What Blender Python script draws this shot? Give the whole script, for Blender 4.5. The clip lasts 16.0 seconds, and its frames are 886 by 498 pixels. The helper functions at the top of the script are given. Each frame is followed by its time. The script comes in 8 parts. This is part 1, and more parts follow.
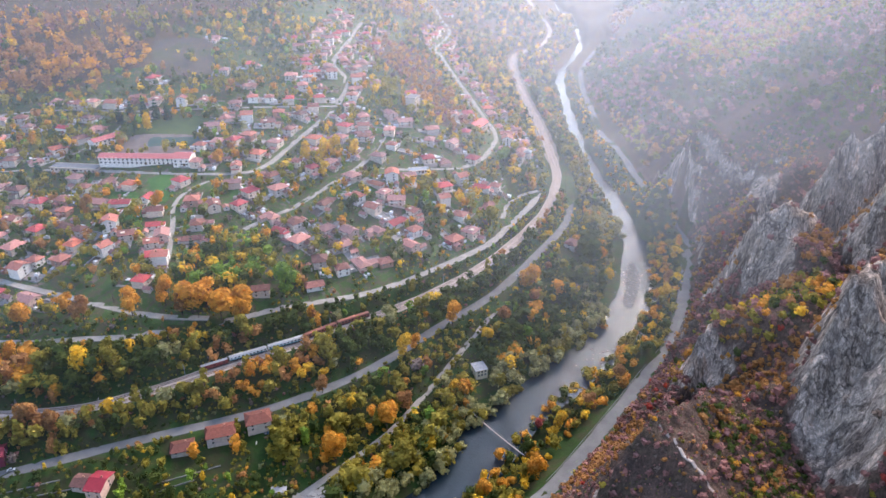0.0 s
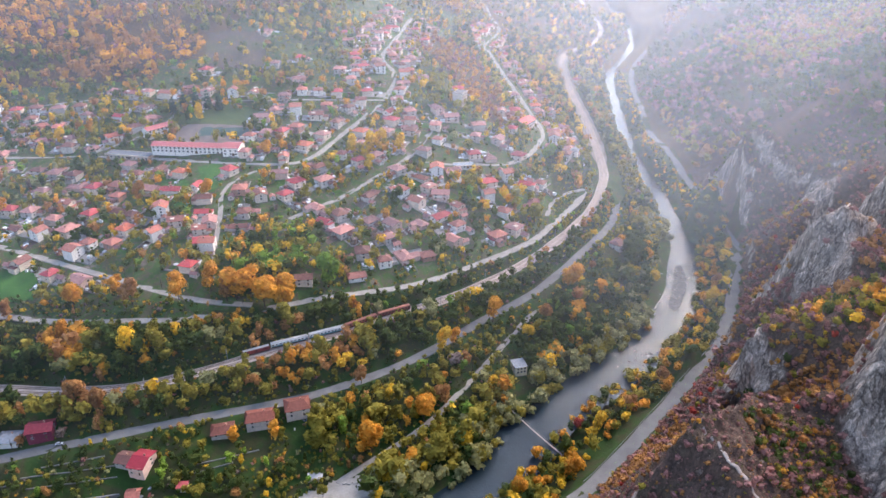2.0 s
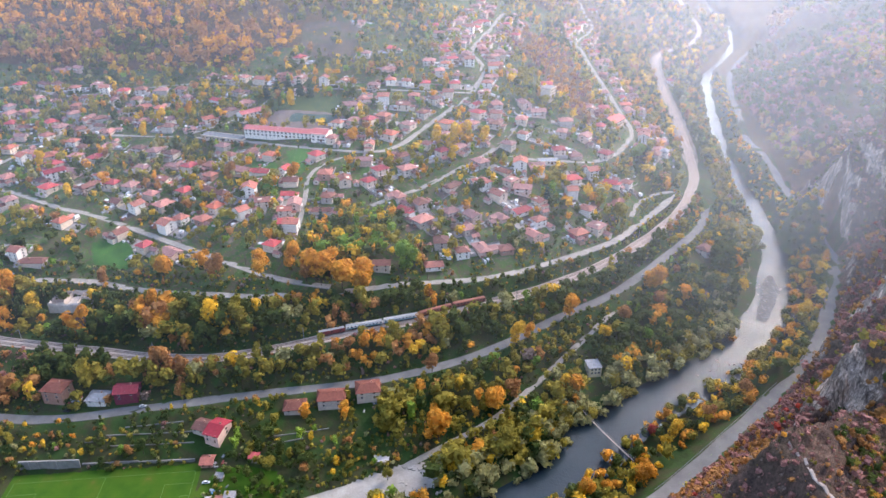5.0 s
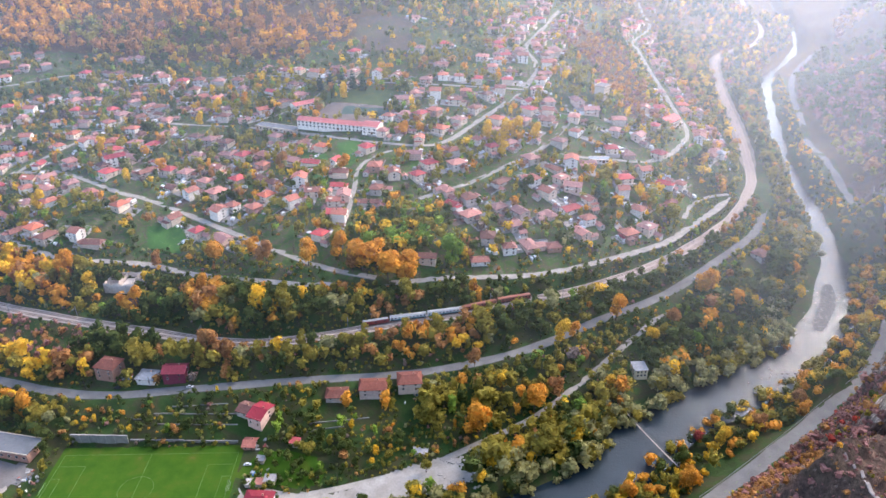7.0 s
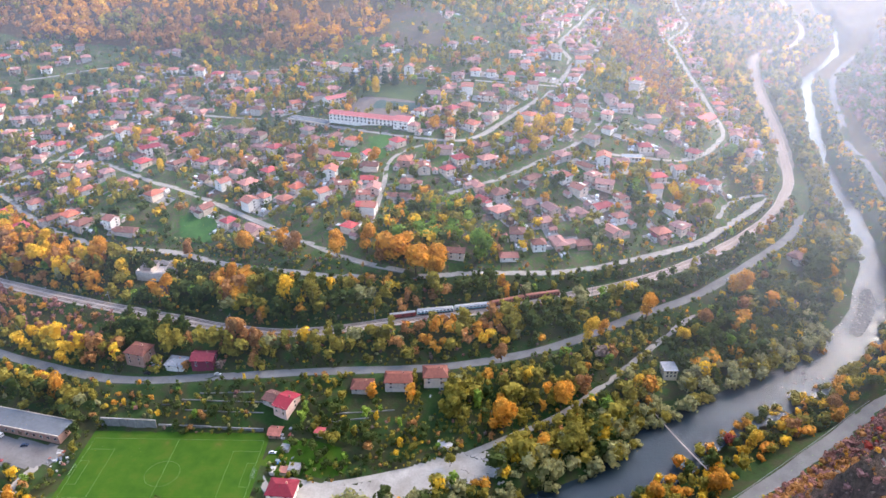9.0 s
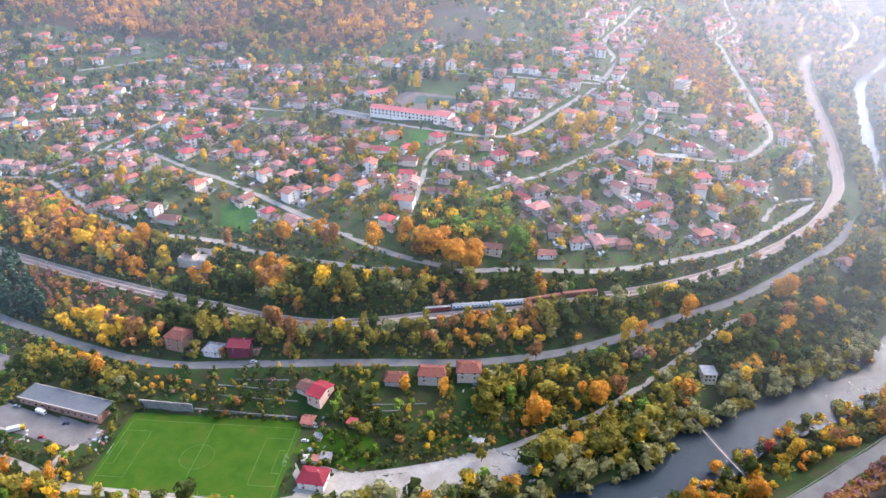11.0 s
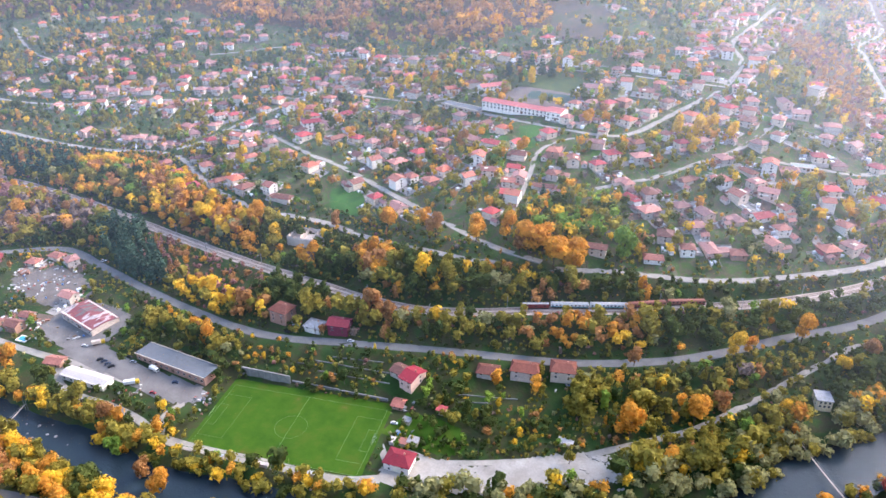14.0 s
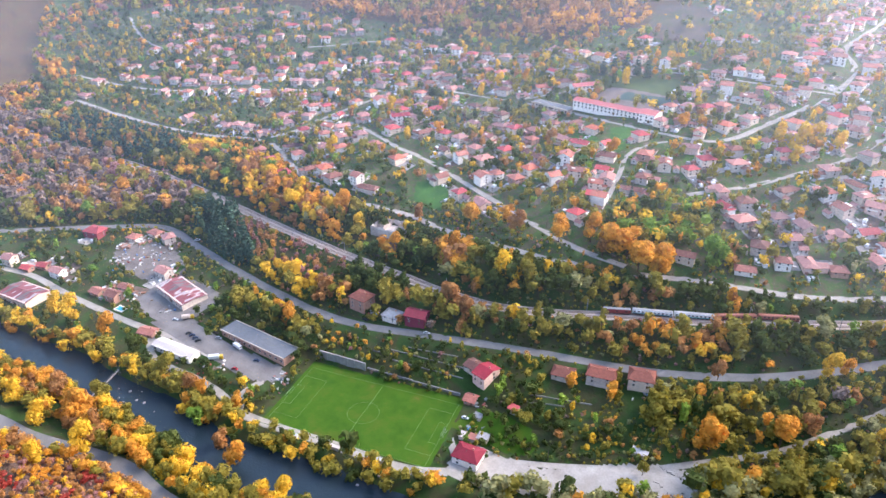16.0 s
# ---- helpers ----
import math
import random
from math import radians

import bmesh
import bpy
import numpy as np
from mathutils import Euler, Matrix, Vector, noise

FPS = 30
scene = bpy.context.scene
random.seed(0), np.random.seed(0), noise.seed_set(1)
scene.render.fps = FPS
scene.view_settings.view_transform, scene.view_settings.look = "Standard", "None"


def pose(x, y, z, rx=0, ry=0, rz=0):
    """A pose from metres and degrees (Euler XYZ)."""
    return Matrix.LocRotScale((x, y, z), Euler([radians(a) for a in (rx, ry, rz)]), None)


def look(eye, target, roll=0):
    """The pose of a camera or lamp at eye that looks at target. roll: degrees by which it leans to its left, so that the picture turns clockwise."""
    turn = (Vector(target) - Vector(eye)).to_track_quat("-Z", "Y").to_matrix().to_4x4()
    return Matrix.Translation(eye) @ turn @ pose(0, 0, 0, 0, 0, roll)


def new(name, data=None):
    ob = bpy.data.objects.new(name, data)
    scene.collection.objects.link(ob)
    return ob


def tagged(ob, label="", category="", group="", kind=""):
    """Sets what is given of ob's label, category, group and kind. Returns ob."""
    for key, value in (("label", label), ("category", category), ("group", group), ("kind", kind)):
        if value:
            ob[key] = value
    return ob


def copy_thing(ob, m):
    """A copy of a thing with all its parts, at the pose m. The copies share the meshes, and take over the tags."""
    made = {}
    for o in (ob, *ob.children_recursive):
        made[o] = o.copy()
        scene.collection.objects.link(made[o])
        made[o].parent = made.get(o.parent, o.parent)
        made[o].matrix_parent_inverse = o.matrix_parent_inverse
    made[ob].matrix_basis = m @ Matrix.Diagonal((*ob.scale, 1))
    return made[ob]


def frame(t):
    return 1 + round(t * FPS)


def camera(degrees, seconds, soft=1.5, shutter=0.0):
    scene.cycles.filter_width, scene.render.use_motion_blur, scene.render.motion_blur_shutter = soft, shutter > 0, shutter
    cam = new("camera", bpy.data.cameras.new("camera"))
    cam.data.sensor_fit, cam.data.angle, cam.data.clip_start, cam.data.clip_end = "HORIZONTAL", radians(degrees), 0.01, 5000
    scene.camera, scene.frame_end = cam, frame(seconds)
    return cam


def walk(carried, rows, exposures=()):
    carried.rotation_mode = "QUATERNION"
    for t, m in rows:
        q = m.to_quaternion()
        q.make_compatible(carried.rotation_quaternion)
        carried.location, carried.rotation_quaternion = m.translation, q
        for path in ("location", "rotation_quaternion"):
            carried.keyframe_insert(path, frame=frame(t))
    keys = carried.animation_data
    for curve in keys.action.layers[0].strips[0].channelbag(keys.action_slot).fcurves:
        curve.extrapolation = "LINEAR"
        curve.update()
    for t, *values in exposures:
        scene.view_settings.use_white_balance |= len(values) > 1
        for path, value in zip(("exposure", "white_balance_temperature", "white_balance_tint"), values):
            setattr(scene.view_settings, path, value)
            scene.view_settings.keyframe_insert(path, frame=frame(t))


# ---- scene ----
cam = camera(64.42, 16.0)
PATH = [
    (0.0, pose(-0.09, -0.03, 302.69, 62.515, -0.041, 0.139)),
    (0.5, pose(-0.06, 0.06, 301.30, 62.517, -0.027, 1.114)),
    (1.0, pose(-0.04, 0.15, 300.10, 62.514, -0.016, 2.085)),
    (1.5, pose(-0.02, 0.25, 299.02, 62.507, -0.007, 3.079)),
    (2.0, pose(-0.01, 0.34, 298.00, 62.498, -0.001, 4.038)),
    (2.5, pose(-0.00, 0.44, 297.00, 62.486, 0.004, 5.178)),
    (3.0, pose(0.00, 0.53, 296.01, 62.474, 0.007, 6.339)),
    (3.5, pose(0.00, 0.63, 294.99, 62.462, 0.008, 7.643)),
    (4.0, pose(0.00, 0.72, 293.96, 62.449, 0.008, 8.859)),
    (6.5, pose(-0.08, 1.20, 288.41, 62.396, -0.005, 14.542)),
    (7.0, pose(-0.10, 1.30, 287.28, 62.387, -0.009, 15.502)),
    (7.5, pose(-0.13, 1.39, 286.17, 62.377, -0.014, 16.363)),
    (8.0, pose(-0.17, 1.49, 285.08, 62.367, -0.017, 17.158)),
    (8.5, pose(-0.21, 1.58, 284.02, 62.357, -0.021, 17.826)),
    (8.7, pose(-0.23, 1.62, 283.62, 62.352, -0.022, 17.950)),
    (10.8, pose(-0.45, 2.03, 279.60, 62.294, -0.025, 20.940)),
    (11.0, pose(-0.47, 2.07, 279.25, 62.288, -0.025, 21.518)),
    (11.5, pose(-0.53, 2.16, 278.39, 62.271, -0.022, 22.878)),
    (12.0, pose(-0.60, 2.26, 277.55, 62.253, -0.017, 24.190)),
    (12.5, pose(-0.67, 2.36, 276.72, 62.235, -0.010, 25.530)),
    (13.0, pose(-0.74, 2.46, 275.89, 62.217, -0.000, 27.319)),
    (13.5, pose(-0.82, 2.55, 275.07, 62.201, 0.011, 29.065)),
    (14.0, pose(-0.91, 2.65, 274.24, 62.187, 0.025, 30.813)),
    (14.5, pose(-0.99, 2.75, 273.40, 62.176, 0.042, 32.619)),
    (15.0, pose(-1.08, 2.85, 272.56, 62.170, 0.062, 34.438)),
    (15.5, pose(-1.18, 2.95, 271.73, 62.172, 0.085, 36.280)),
    (16.0, pose(-1.28, 3.05, 270.92, 62.183, 0.111, 38.202)),
]
walk(cam, PATH, [(0.0, 1.77, 6600, 14), (4.0, 1.82, 6600, 14), (8.0, 1.96, 6600, 14), (12.0, 2.08, 6450, 15), (16.0, 2.14, 6400, 15)])


# ---- daylight: low hazy sun behind thin cloud, up the valley ----
SUN_AZ, SUN_EL = 37.0, 36.0      # degrees from +y towards +x; height
world = bpy.data.worlds.new("world")
scene.world = world
world.use_nodes = True
wn = world.node_tree.nodes
sky = wn.new("ShaderNodeTexSky")
sky.sky_type, sky.sun_disc = "NISHITA", False
sky.sun_elevation, sky.sun_rotation = radians(SUN_EL), radians(SUN_AZ)
sky.dust_density, sky.air_density = 1.7, 1.0
world.node_tree.links.new(sky.outputs[0], wn["Background"].inputs[0])
wn["Background"].inputs[1].default_value = 0.15
sun = new("sun", bpy.data.lights.new("sun", "SUN"))
sun.data.energy, sun.data.angle, sun.data.color = 1.35, radians(32), (1.0, 0.87, 0.72)
sun.matrix_world = look((math.sin(radians(SUN_AZ)) * 900, math.cos(radians(SUN_AZ)) * 900, 900 * math.tan(radians(SUN_EL))), (0, 0, 0))


# ---- materials ----
def shader(name, rough=0.9):
    m = bpy.data.materials.new(name)
    m.use_nodes = True
    b = m.node_tree.nodes["Principled BSDF"]
    b.inputs["Roughness"].default_value = rough
    b.inputs["Specular IOR Level"].default_value = 0.25
    return m, m.node_tree.nodes, m.node_tree.links, b


def noise_of(nodes, links, scale, detail=4.0, src=None, rough=0.55):
    n = nodes.new("ShaderNodeTexNoise")
    n.inputs["Scale"].default_value, n.inputs["Detail"].default_value, n.inputs["Roughness"].default_value = scale, detail, rough
    if src is not None:
        links.new(src, n.inputs["Vector"])
    return n.outputs["Fac"]


def ramp_of(nodes, links, fac, stops):
    r = nodes.new("ShaderNodeValToRGB")
    while len(r.color_ramp.elements) < len(stops):
        r.color_ramp.elements.new(0.5)
    for e, (p, c) in zip(r.color_ramp.elements, stops):
        e.position, e.color = p, (*c, 1)
    links.new(fac, r.inputs["Fac"])
    return r.outputs["Color"]


def mix_of(nodes, links, fac, a, b, mode="MIX"):
    m = nodes.new("ShaderNodeMix")
    m.data_type, m.blend_type = "RGBA", mode
    for sock, v in ((m.inputs[0], fac), (m.inputs[6], a), (m.inputs[7], b)):
        if isinstance(v, (int, float)):
            sock.default_value = v
        elif isinstance(v, tuple):
            sock.default_value = (*v, 1)
        else:
            links.new(v, sock)
    return m.outputs[2]


def bump_of(nodes, links, fac, bsdf, strength, distance):
    b = nodes.new("ShaderNodeBump")
    b.inputs["Strength"].default_value, b.inputs["Distance"].default_value = strength, distance
    links.new(fac, b.inputs["Height"])
    links.new(b.outputs[0], bsdf.inputs["Normal"])


def place_of(nodes):
    return nodes.new("ShaderNodeNewGeometry").outputs["Position"]


def surface(name, stops, scale=0.3, fine=3.0, rough=0.9, bump=0.3, depth=0.05, fine_mix=0.35, spec=0.25):
    """Mottled matt stuff: a broad noise through a colour ramp, a fine noise over it, and relief."""
    m, nd, lk, b = shader(name, rough)
    b.inputs["Specular IOR Level"].default_value = spec
    p = place_of(nd)
    broad = ramp_of(nd, lk, noise_of(nd, lk, scale, 5.0, p), stops)
    f = noise_of(nd, lk, fine, 4.0, p)
    dark = ramp_of(nd, lk, f, [(0.3, (0.45, 0.45, 0.45)), (0.7, (1.0, 1.0, 1.0))])
    lk.new(mix_of(nd, lk, fine_mix, broad, dark, "MULTIPLY"), b.inputs["Base Color"])
    bump_of(nd, lk, f, b, bump, depth)
    return m


def plain(name, rgb, rough=0.7, metal=0.0, vary=0.15, scale=1.5):
    """Painted or plain stuff with slight soiling, each piece a little lighter or darker."""
    m, nd, lk, b = shader(name, rough)
    b.inputs["Metallic"].default_value = metal
    info = nd.new("ShaderNodeObjectInfo")
    n = noise_of(nd, lk, scale, 4.0, place_of(nd))
    lo = tuple(c * (1 - vary) for c in rgb)
    hi = tuple(min(1, c * (1 + vary)) for c in rgb)
    c = ramp_of(nd, lk, n, [(0.3, lo), (0.7, hi)])
    g = ramp_of(nd, lk, info.outputs["Random"], [(0.0, (1 - vary,) * 3), (1.0, (1, 1, 1))])
    lk.new(mix_of(nd, lk, 1.0, c, g, "MULTIPLY"), b.inputs["Base Color"])
    return m


# ---- the lie of the land: spot heights in metres, as on a surveyor's map ----
SPOTS_VALLEY = [
    (-284, 229, 0), (-191, 260, 0), (-179, 209, 0), (-271, 184, 0), (-330, 205, 0), (-400, 190, 1),
    (-440, 240, 3), (-520, 175, 1), (-235, 282, 10), (-145, 322, 12), (-297, 288, 12), (-188, 279, 8),
    (-84, 268, 4), (-110, 235, 0), (-30, 300, 2), (10, 370, 3), (-26, 384, 17), (55, 462, 16),
    (60, 425, 4), (125, 530, 6), (-213, 342, 28), (-50, 478, 43), (7, 521, 37), (40, 540, 33),
    (90, 640, 34), (130, 640, 12)]
SPOTS_VILLAGE = [
    (-101, 520, 50), (-57, 570, 66), (1, 640, 62), (41, 775, 58), (92, 718, 41), (67, 908, 50),
    (31, 1025, 60), (-43, 1235, 84), (-122, 920, 108), (-35, 745, 90), (-136, 652, 78), (-182, 570, 72),
    (-268, 513, 60), (-330, 560, 59), (-210, 422, 51), (-310, 440, 41), (-345, 378, 22), (-404, 404, 41),
    (-474, 480, 47), (-571, 625, 58), (-417, 745, 91), (-232, 725, 101), (-250, 600, 76), (-622, 760, 86),
    (-736, 622, 57), (-898, 570, 68), (-915, 470, 36), (-881, 348, 20), (-574, 428, 20), (-640, 330, 12)]
SPOTS_HILLS = [
    (-147, 800, 110), (-300, 900, 135), (-560, 960, 140), (-900, 880, 130), (-300, 1150, 190),
    (-700, 1300, 230), (-60, 1500, 120), (-1200, 1000, 170), (-1150, 450, 60), (-1100, 150, 90),
    (-1600, 500, 160), (150, 1800, 30), (313, 1766, 0), (280, 1490, 0), (193, 1126, 0), (340, 2300, 2), (180, 925, 0), (240, 1720, 8), (230, 1420, 8), (400, 1900, 10), (205, 1300, 2), (150, 1000, 14), (140, 1250, 20), (-100, 2300, 180), (-1300, 2000, 320), (300, 2900, 120), (-3000, 1500, 350),
    (-2500, -1500, 300), (-2000, 4000, 420), (1500, 4000, 380), (4000, 1000, 420), (1500, -2500, 300)]
SPOTS_CLIFFS = [
    (52, 268, 6), (92, 318, 6), (134, 371, 6), (172, 424, 6), (208, 508, 6), (233, 595, 6), (231, 640, 6),
    (224, 738, 6), (216, 897, 6), (226, 1061, 6), (252, 1263, 6), (262, 962, 36), (330, 1000, 80),
    (400, 780, 140), (310, 690, 92), (420, 520, 165), (520, 900, 170), (560, 1300, 150), (700, 700, 220),
    (800, 1500, 220), (450, 1750, 90), (86, 226, 98), (102, 240, 92), (134, 256, 86), (159, 252, 88), (80, 199, 86), (105, 205, 84), (134, 199, 84), (158, 210, 76), (64, 212, 66), (142, 298, 54),
    (160, 326, 88), (199, 338, 104), (208, 376, 106), (236, 350, 104), (282, 619, 58), (252, 524, 62), (230, 447, 36), (228, 412, 56),
    (300, 300, 165), (450, 250, 200), (200, 120, 140), (0, -100, 150),
    (0, 90, 95), (-30, 190, 30), (-140, 130, 20), (-222, 118, 6), (-262, 112, 6), (-298, 109, 6), (-358, 88, 6), (-480, 62, 6), (-250, 78, 26), (-310, 66, 24), (-400, 40, 30), (-520, 10, 40), (-300, -200, 130)]
SPOTS = np.array(SPOTS_VALLEY + SPOTS_VILLAGE + SPOTS_HILLS + SPOTS_CLIFFS, float)


def radial(x, y):
    """Distances from places to the spot heights, softened."""
    return np.sqrt((x[:, None] - SPOTS[:, 0]) ** 2 + (y[:, None] - SPOTS[:, 1]) ** 2 + 12.0 ** 2)


def solve_land():
    n = len(SPOTS)
    m = np.zeros((n + 3, n + 3))
    m[:n, :n] = radial(SPOTS[:, 0], SPOTS[:, 1]) - 3.0 * np.eye(n)
    m[:n, n], m[:n, n + 1], m[:n, n + 2] = 1, SPOTS[:, 0], SPOTS[:, 1]
    m[n:, :n] = m[:n, n:].T
    return np.linalg.solve(m, np.concatenate([SPOTS[:, 2], np.zeros(3)]))


LAND = solve_land()


def base_height(x, y):
    x, y = np.asarray(x, float).ravel(), np.asarray(y, float).ravel()
    out = np.zeros(len(x))
    for i in range(0, len(x), 20000):
        a, b = x[i:i + 20000], y[i:i + 20000]
        out[i:i + 20000] = radial(a, b) @ LAND[:-3] + LAND[-3] + LAND[-2] * a + LAND[-1] * b
    return out


def smooth_line(points, step=6.0):
    """A Catmull-Rom line through the points, at even steps."""
    p = np.array(points, float)
    p = np.vstack([2 * p[0] - p[1], p, 2 * p[-1] - p[-2]])
    out = []
    for i in range(1, len(p) - 2):
        n = max(2, int(np.linalg.norm(p[i + 1] - p[i]) / step))
        for k in range(n):
            t = k / n
            out.append(0.5 * (2 * p[i] + (p[i + 1] - p[i - 1]) * t + (2 * p[i - 1] - 5 * p[i] + 4 * p[i + 1] - p[i + 2]) * t ** 2
                              + (3 * p[i] - p[i - 1] - 3 * p[i + 1] + p[i + 2]) * t ** 3))
    return np.array(out + [p[-2]])


RIVER = smooth_line([(-1500, -60), (-1100, 20), (-800, 60), (-620, 92), (-470, 123), (-420, 134), (-367, 143), (-330, 148), (-304, 148), (-266, 151),
                     (-222, 161), (-185, 172), (-150, 188), (-100, 212), (-45, 250), (5, 296), (34, 341), (66, 380), (112, 428), (150, 482), (176, 570),
                     (184, 659), (180, 778), (180, 925), (193, 1126), (210, 1279), (280, 1490), (313, 1766), (340, 2300), (600, 3200)], 8.0)


def near_line(x, y, line, reach):
    """Distance to a line and the index of its nearest point, for places within reach (inf elsewhere)."""
    x, y = np.asarray(x, float).ravel(), np.asarray(y, float).ravel()
    best, at = np.full(len(x), np.inf), np.zeros(len(x), int)
    lo, hi = line[:, :2].min(0) - reach, line[:, :2].max(0) + reach
    ok = np.where((x > lo[0]) & (x < hi[0]) & (y > lo[1]) & (y < hi[1]))[0]
    for i in range(0, len(ok), 4000):
        k = ok[i:i + 4000]
        d = (x[k, None] - line[:, 0]) ** 2 + (y[k, None] - line[:, 1]) ** 2
        at[k] = d.argmin(1)
        best[k] = np.sqrt(d.min(1))
    best[best > reach] = np.inf
    return best, at


EDGE_X = [-1130, -1060, -960, -831, -691, -496, -419, -337, -328, -278, -230, -180, -100]
EDGE_Y = [600, 672, 715, 752, 770, 762, 778, 822, 935, 980, 1044, 1150, 1250]


def village_top(x):
    """Where the gardens above the village meet the forest."""
    return np.interp(x, EDGE_X, EDGE_Y)


def in_ring(x, y, ring):
    """True inside a closed outline."""
    c = np.zeros(np.shape(x), bool)
    for k in range(len(ring)):
        (xa, ya), (xb, yb) = ring[k], ring[k - 1]
        c ^= ((ya > y) != (yb > y)) & (x < (xb - xa) * (y - ya) / (yb - ya + 1e-12) + xa)
    return c


FIELD = [(-356, 884), (-322, 892), (-286, 880), (-270, 830), (-262, 792), (-300, 788), (-330, 798), (-345, 840)]
COPSE = [(-196, 470), (-180, 500), (-146, 506), (-129, 476), (-108, 452), (-140, 425), (-174, 410)]
PINE_WOOD = [(-836, 335), (-818, 388), (-735, 430), (-660, 412), (-638, 372), (-706, 327), (-750, 300)]
NEAR_PINES = [(-520, 308), (-505, 333), (-445, 322), (-404, 296), (-406, 270), (-440, 274)]
BARE_HILL = [(-1400, 480), (-1260, 560), (-1152, 486), (-1028, 412), (-932, 390), (-900, 357), (-880, 290), (-1000, 240), (-1400, 260)]
BARE_WOOD = [(-760, 236), (-690, 326), (-549, 350), (-524, 305), (-590, 250), (-650, 190)]
EAST_SLOPE = [(-112, 975), (-80, 1060), (-22, 1010), (12, 804), (30, 738), (-6, 716), (-36, 800), (-60, 880)]


def ease(t):
    t = np.clip(t, 0, 1)
    return t * t * (3 - 2 * t)


# ---- roads, tracks and railway as lines on the land: name, line, half width, label ----
def drape(points, step=5.0, soft=9):
    """A line on the land with an evened-out height."""
    p = smooth_line(points, step)
    z = base_height(p[:, 0], p[:, 1])
    pad = np.concatenate([np.full(soft, z[0]), z, np.full(soft, z[-1])])
    z = np.convolve(pad, np.ones(2 * soft + 1) / (2 * soft + 1), "same")[soft:-soft]
    return np.column_stack([p, z])


RAIL = drape([(-1250, 180), (-1000, 250), (-800, 310), (-680, 335), (-572, 339), (-483, 333), (-404, 328), (-345, 326), (-300, 326), (-247, 326), (-208, 333),
              (-171, 350), (-135, 371), (-98, 391), (-73, 409), (-35, 434), (6, 470), (46, 520), (93, 604), (115, 676), (122, 734),
              (123, 881), (117, 1086), (120, 1258), (150, 1361), (205, 1476), (240, 1700), (220, 2100)], 5.0, 24)
ROAD_MAIN = drape([(-920, 128), (-760, 132), (-670, 146), (-632, 170), (-608, 200), (-587, 228), (-560, 254), (-534, 275), (-512, 281), (-468, 276), (-396, 270), (-321, 269), (-282, 275), (-249, 286), (-216, 297),
                   (-185, 309), (-150, 323), (-110, 339), (-68, 362), (-36, 387), (2, 429), (28, 455), (51, 486), (83, 541), (114, 602),
                   (128, 660), (134, 720)], 5.0, 8)
ROAD_RIVER = drape([(-480, 62), (-358, 89), (-298, 109), (-240, 113), (-150, 140), (-60, 190), (10, 235), (54, 278), (90, 322), (130, 375), (168, 428), (202, 510),
                    (226, 595), (226, 640), (218, 738), (209, 897), (219, 1061), (245, 1263), (330, 1480)], 5.0, 6)
STATION = RAIL[(RAIL[:, 1] > 660) & (RAIL[:, 1] < 1480)]
LANES = {
    "lower": [(-900, 400), (-760, 410), (-667, 426), (-632, 441), (-593, 449), (-564, 441), (-520, 417), (-461, 391), (-409, 380), (-375, 387), (-340, 393),
              (-296, 386), (-236, 382), (-203, 384), (-173, 395), (-142, 406), (-114, 422), (-60, 442), (-20, 471), (35, 527), (57, 566), (82, 612), (92, 640)],
    "diagonal": [(-571, 502), (-530, 508), (-497, 498), (-427, 471), (-390, 465), (-341, 452), (-281, 430), (-227, 408), (-194, 401), (-160, 402)],
    "spur": [(-589, 453), (-576, 480), (-571, 502), (-556, 545), (-540, 590)],
    "alley": [(-204, 455), (-216, 504), (-224, 532), (-220, 556), (-200, 580)],
    "middle": [(-480, 610), (-380, 610), (-312, 600), (-244, 586), (-183, 584), (-162, 602), (-146, 650), (-129, 688), (-112, 736), (-113, 801), (-135, 862), (-130, 986), (-125, 1095)],
    "cross": [(-160, 505), (-143, 526), (-127, 541), (-103, 574), (-77, 612), (-62, 660), (-60, 690), (-72, 717)],
    "east": [(-77, 612), (-45, 611), (-14, 624), (18, 641), (42, 683), (56, 754), (43, 828), (28, 895), (10, 982), (-6, 1075), (-15, 1125), (8, 1285), (-7, 1351), (-24, 1439)],
    "upper": [(-560, 700), (-471, 725), (-413, 731), (-325, 712), (-242, 708), (-197, 713), (-112, 725)],
    "west": [(-970, 440), (-824, 476), (-759, 515), (-683, 551), (-575, 589), (-533, 592), (-523, 619), (-500, 650)],
    "far_west": [(-1112, 608), (-1040, 574), (-972, 551), (-900, 545)],
    "north_west": [(-750, 656), (-703, 691), (-665, 717), (-600, 705)],
    "school": [(-380, 611), (-330, 660), (-325, 712)],
    "crossing": [(52, 572), (58, 600), (73, 625), (92, 640)],
    "orchard": [(-197, 250), (-163, 223), (-150, 236), (-118, 254), (-84, 276), (-57, 303), (-32, 331), (0, 384), (29, 434), (56, 480)],
    "pitch_side": [(-288, 176), (-272, 179), (-259, 182.3), (-237, 188.3), (-210, 195.3), (-181, 203.3), (-165, 214)],
    "works": [(-565, 164), (-535, 175), (-497, 179), (-421, 188), (-379, 196), (-340, 200), (-303, 205), (-300, 190), (-287, 174)],
    "bank": [(-286, 177), (-300, 179), (-316, 181), (-336, 180), (-358, 176), (-379, 177), (-395, 188)],
}
LANE_HALF = {"lower": 3.2, "middle": 2.9, "east": 2.9, "diagonal": 2.8, "cross": 2.5, "west": 2.7, "orchard": 2.0, "pitch_side": 2.9, "bank": 2.4, "works": 2.6, "alley": 1.8, "crossing": 2.0}
LANE_LINES = {k: drape(v) for k, v in LANES.items()}
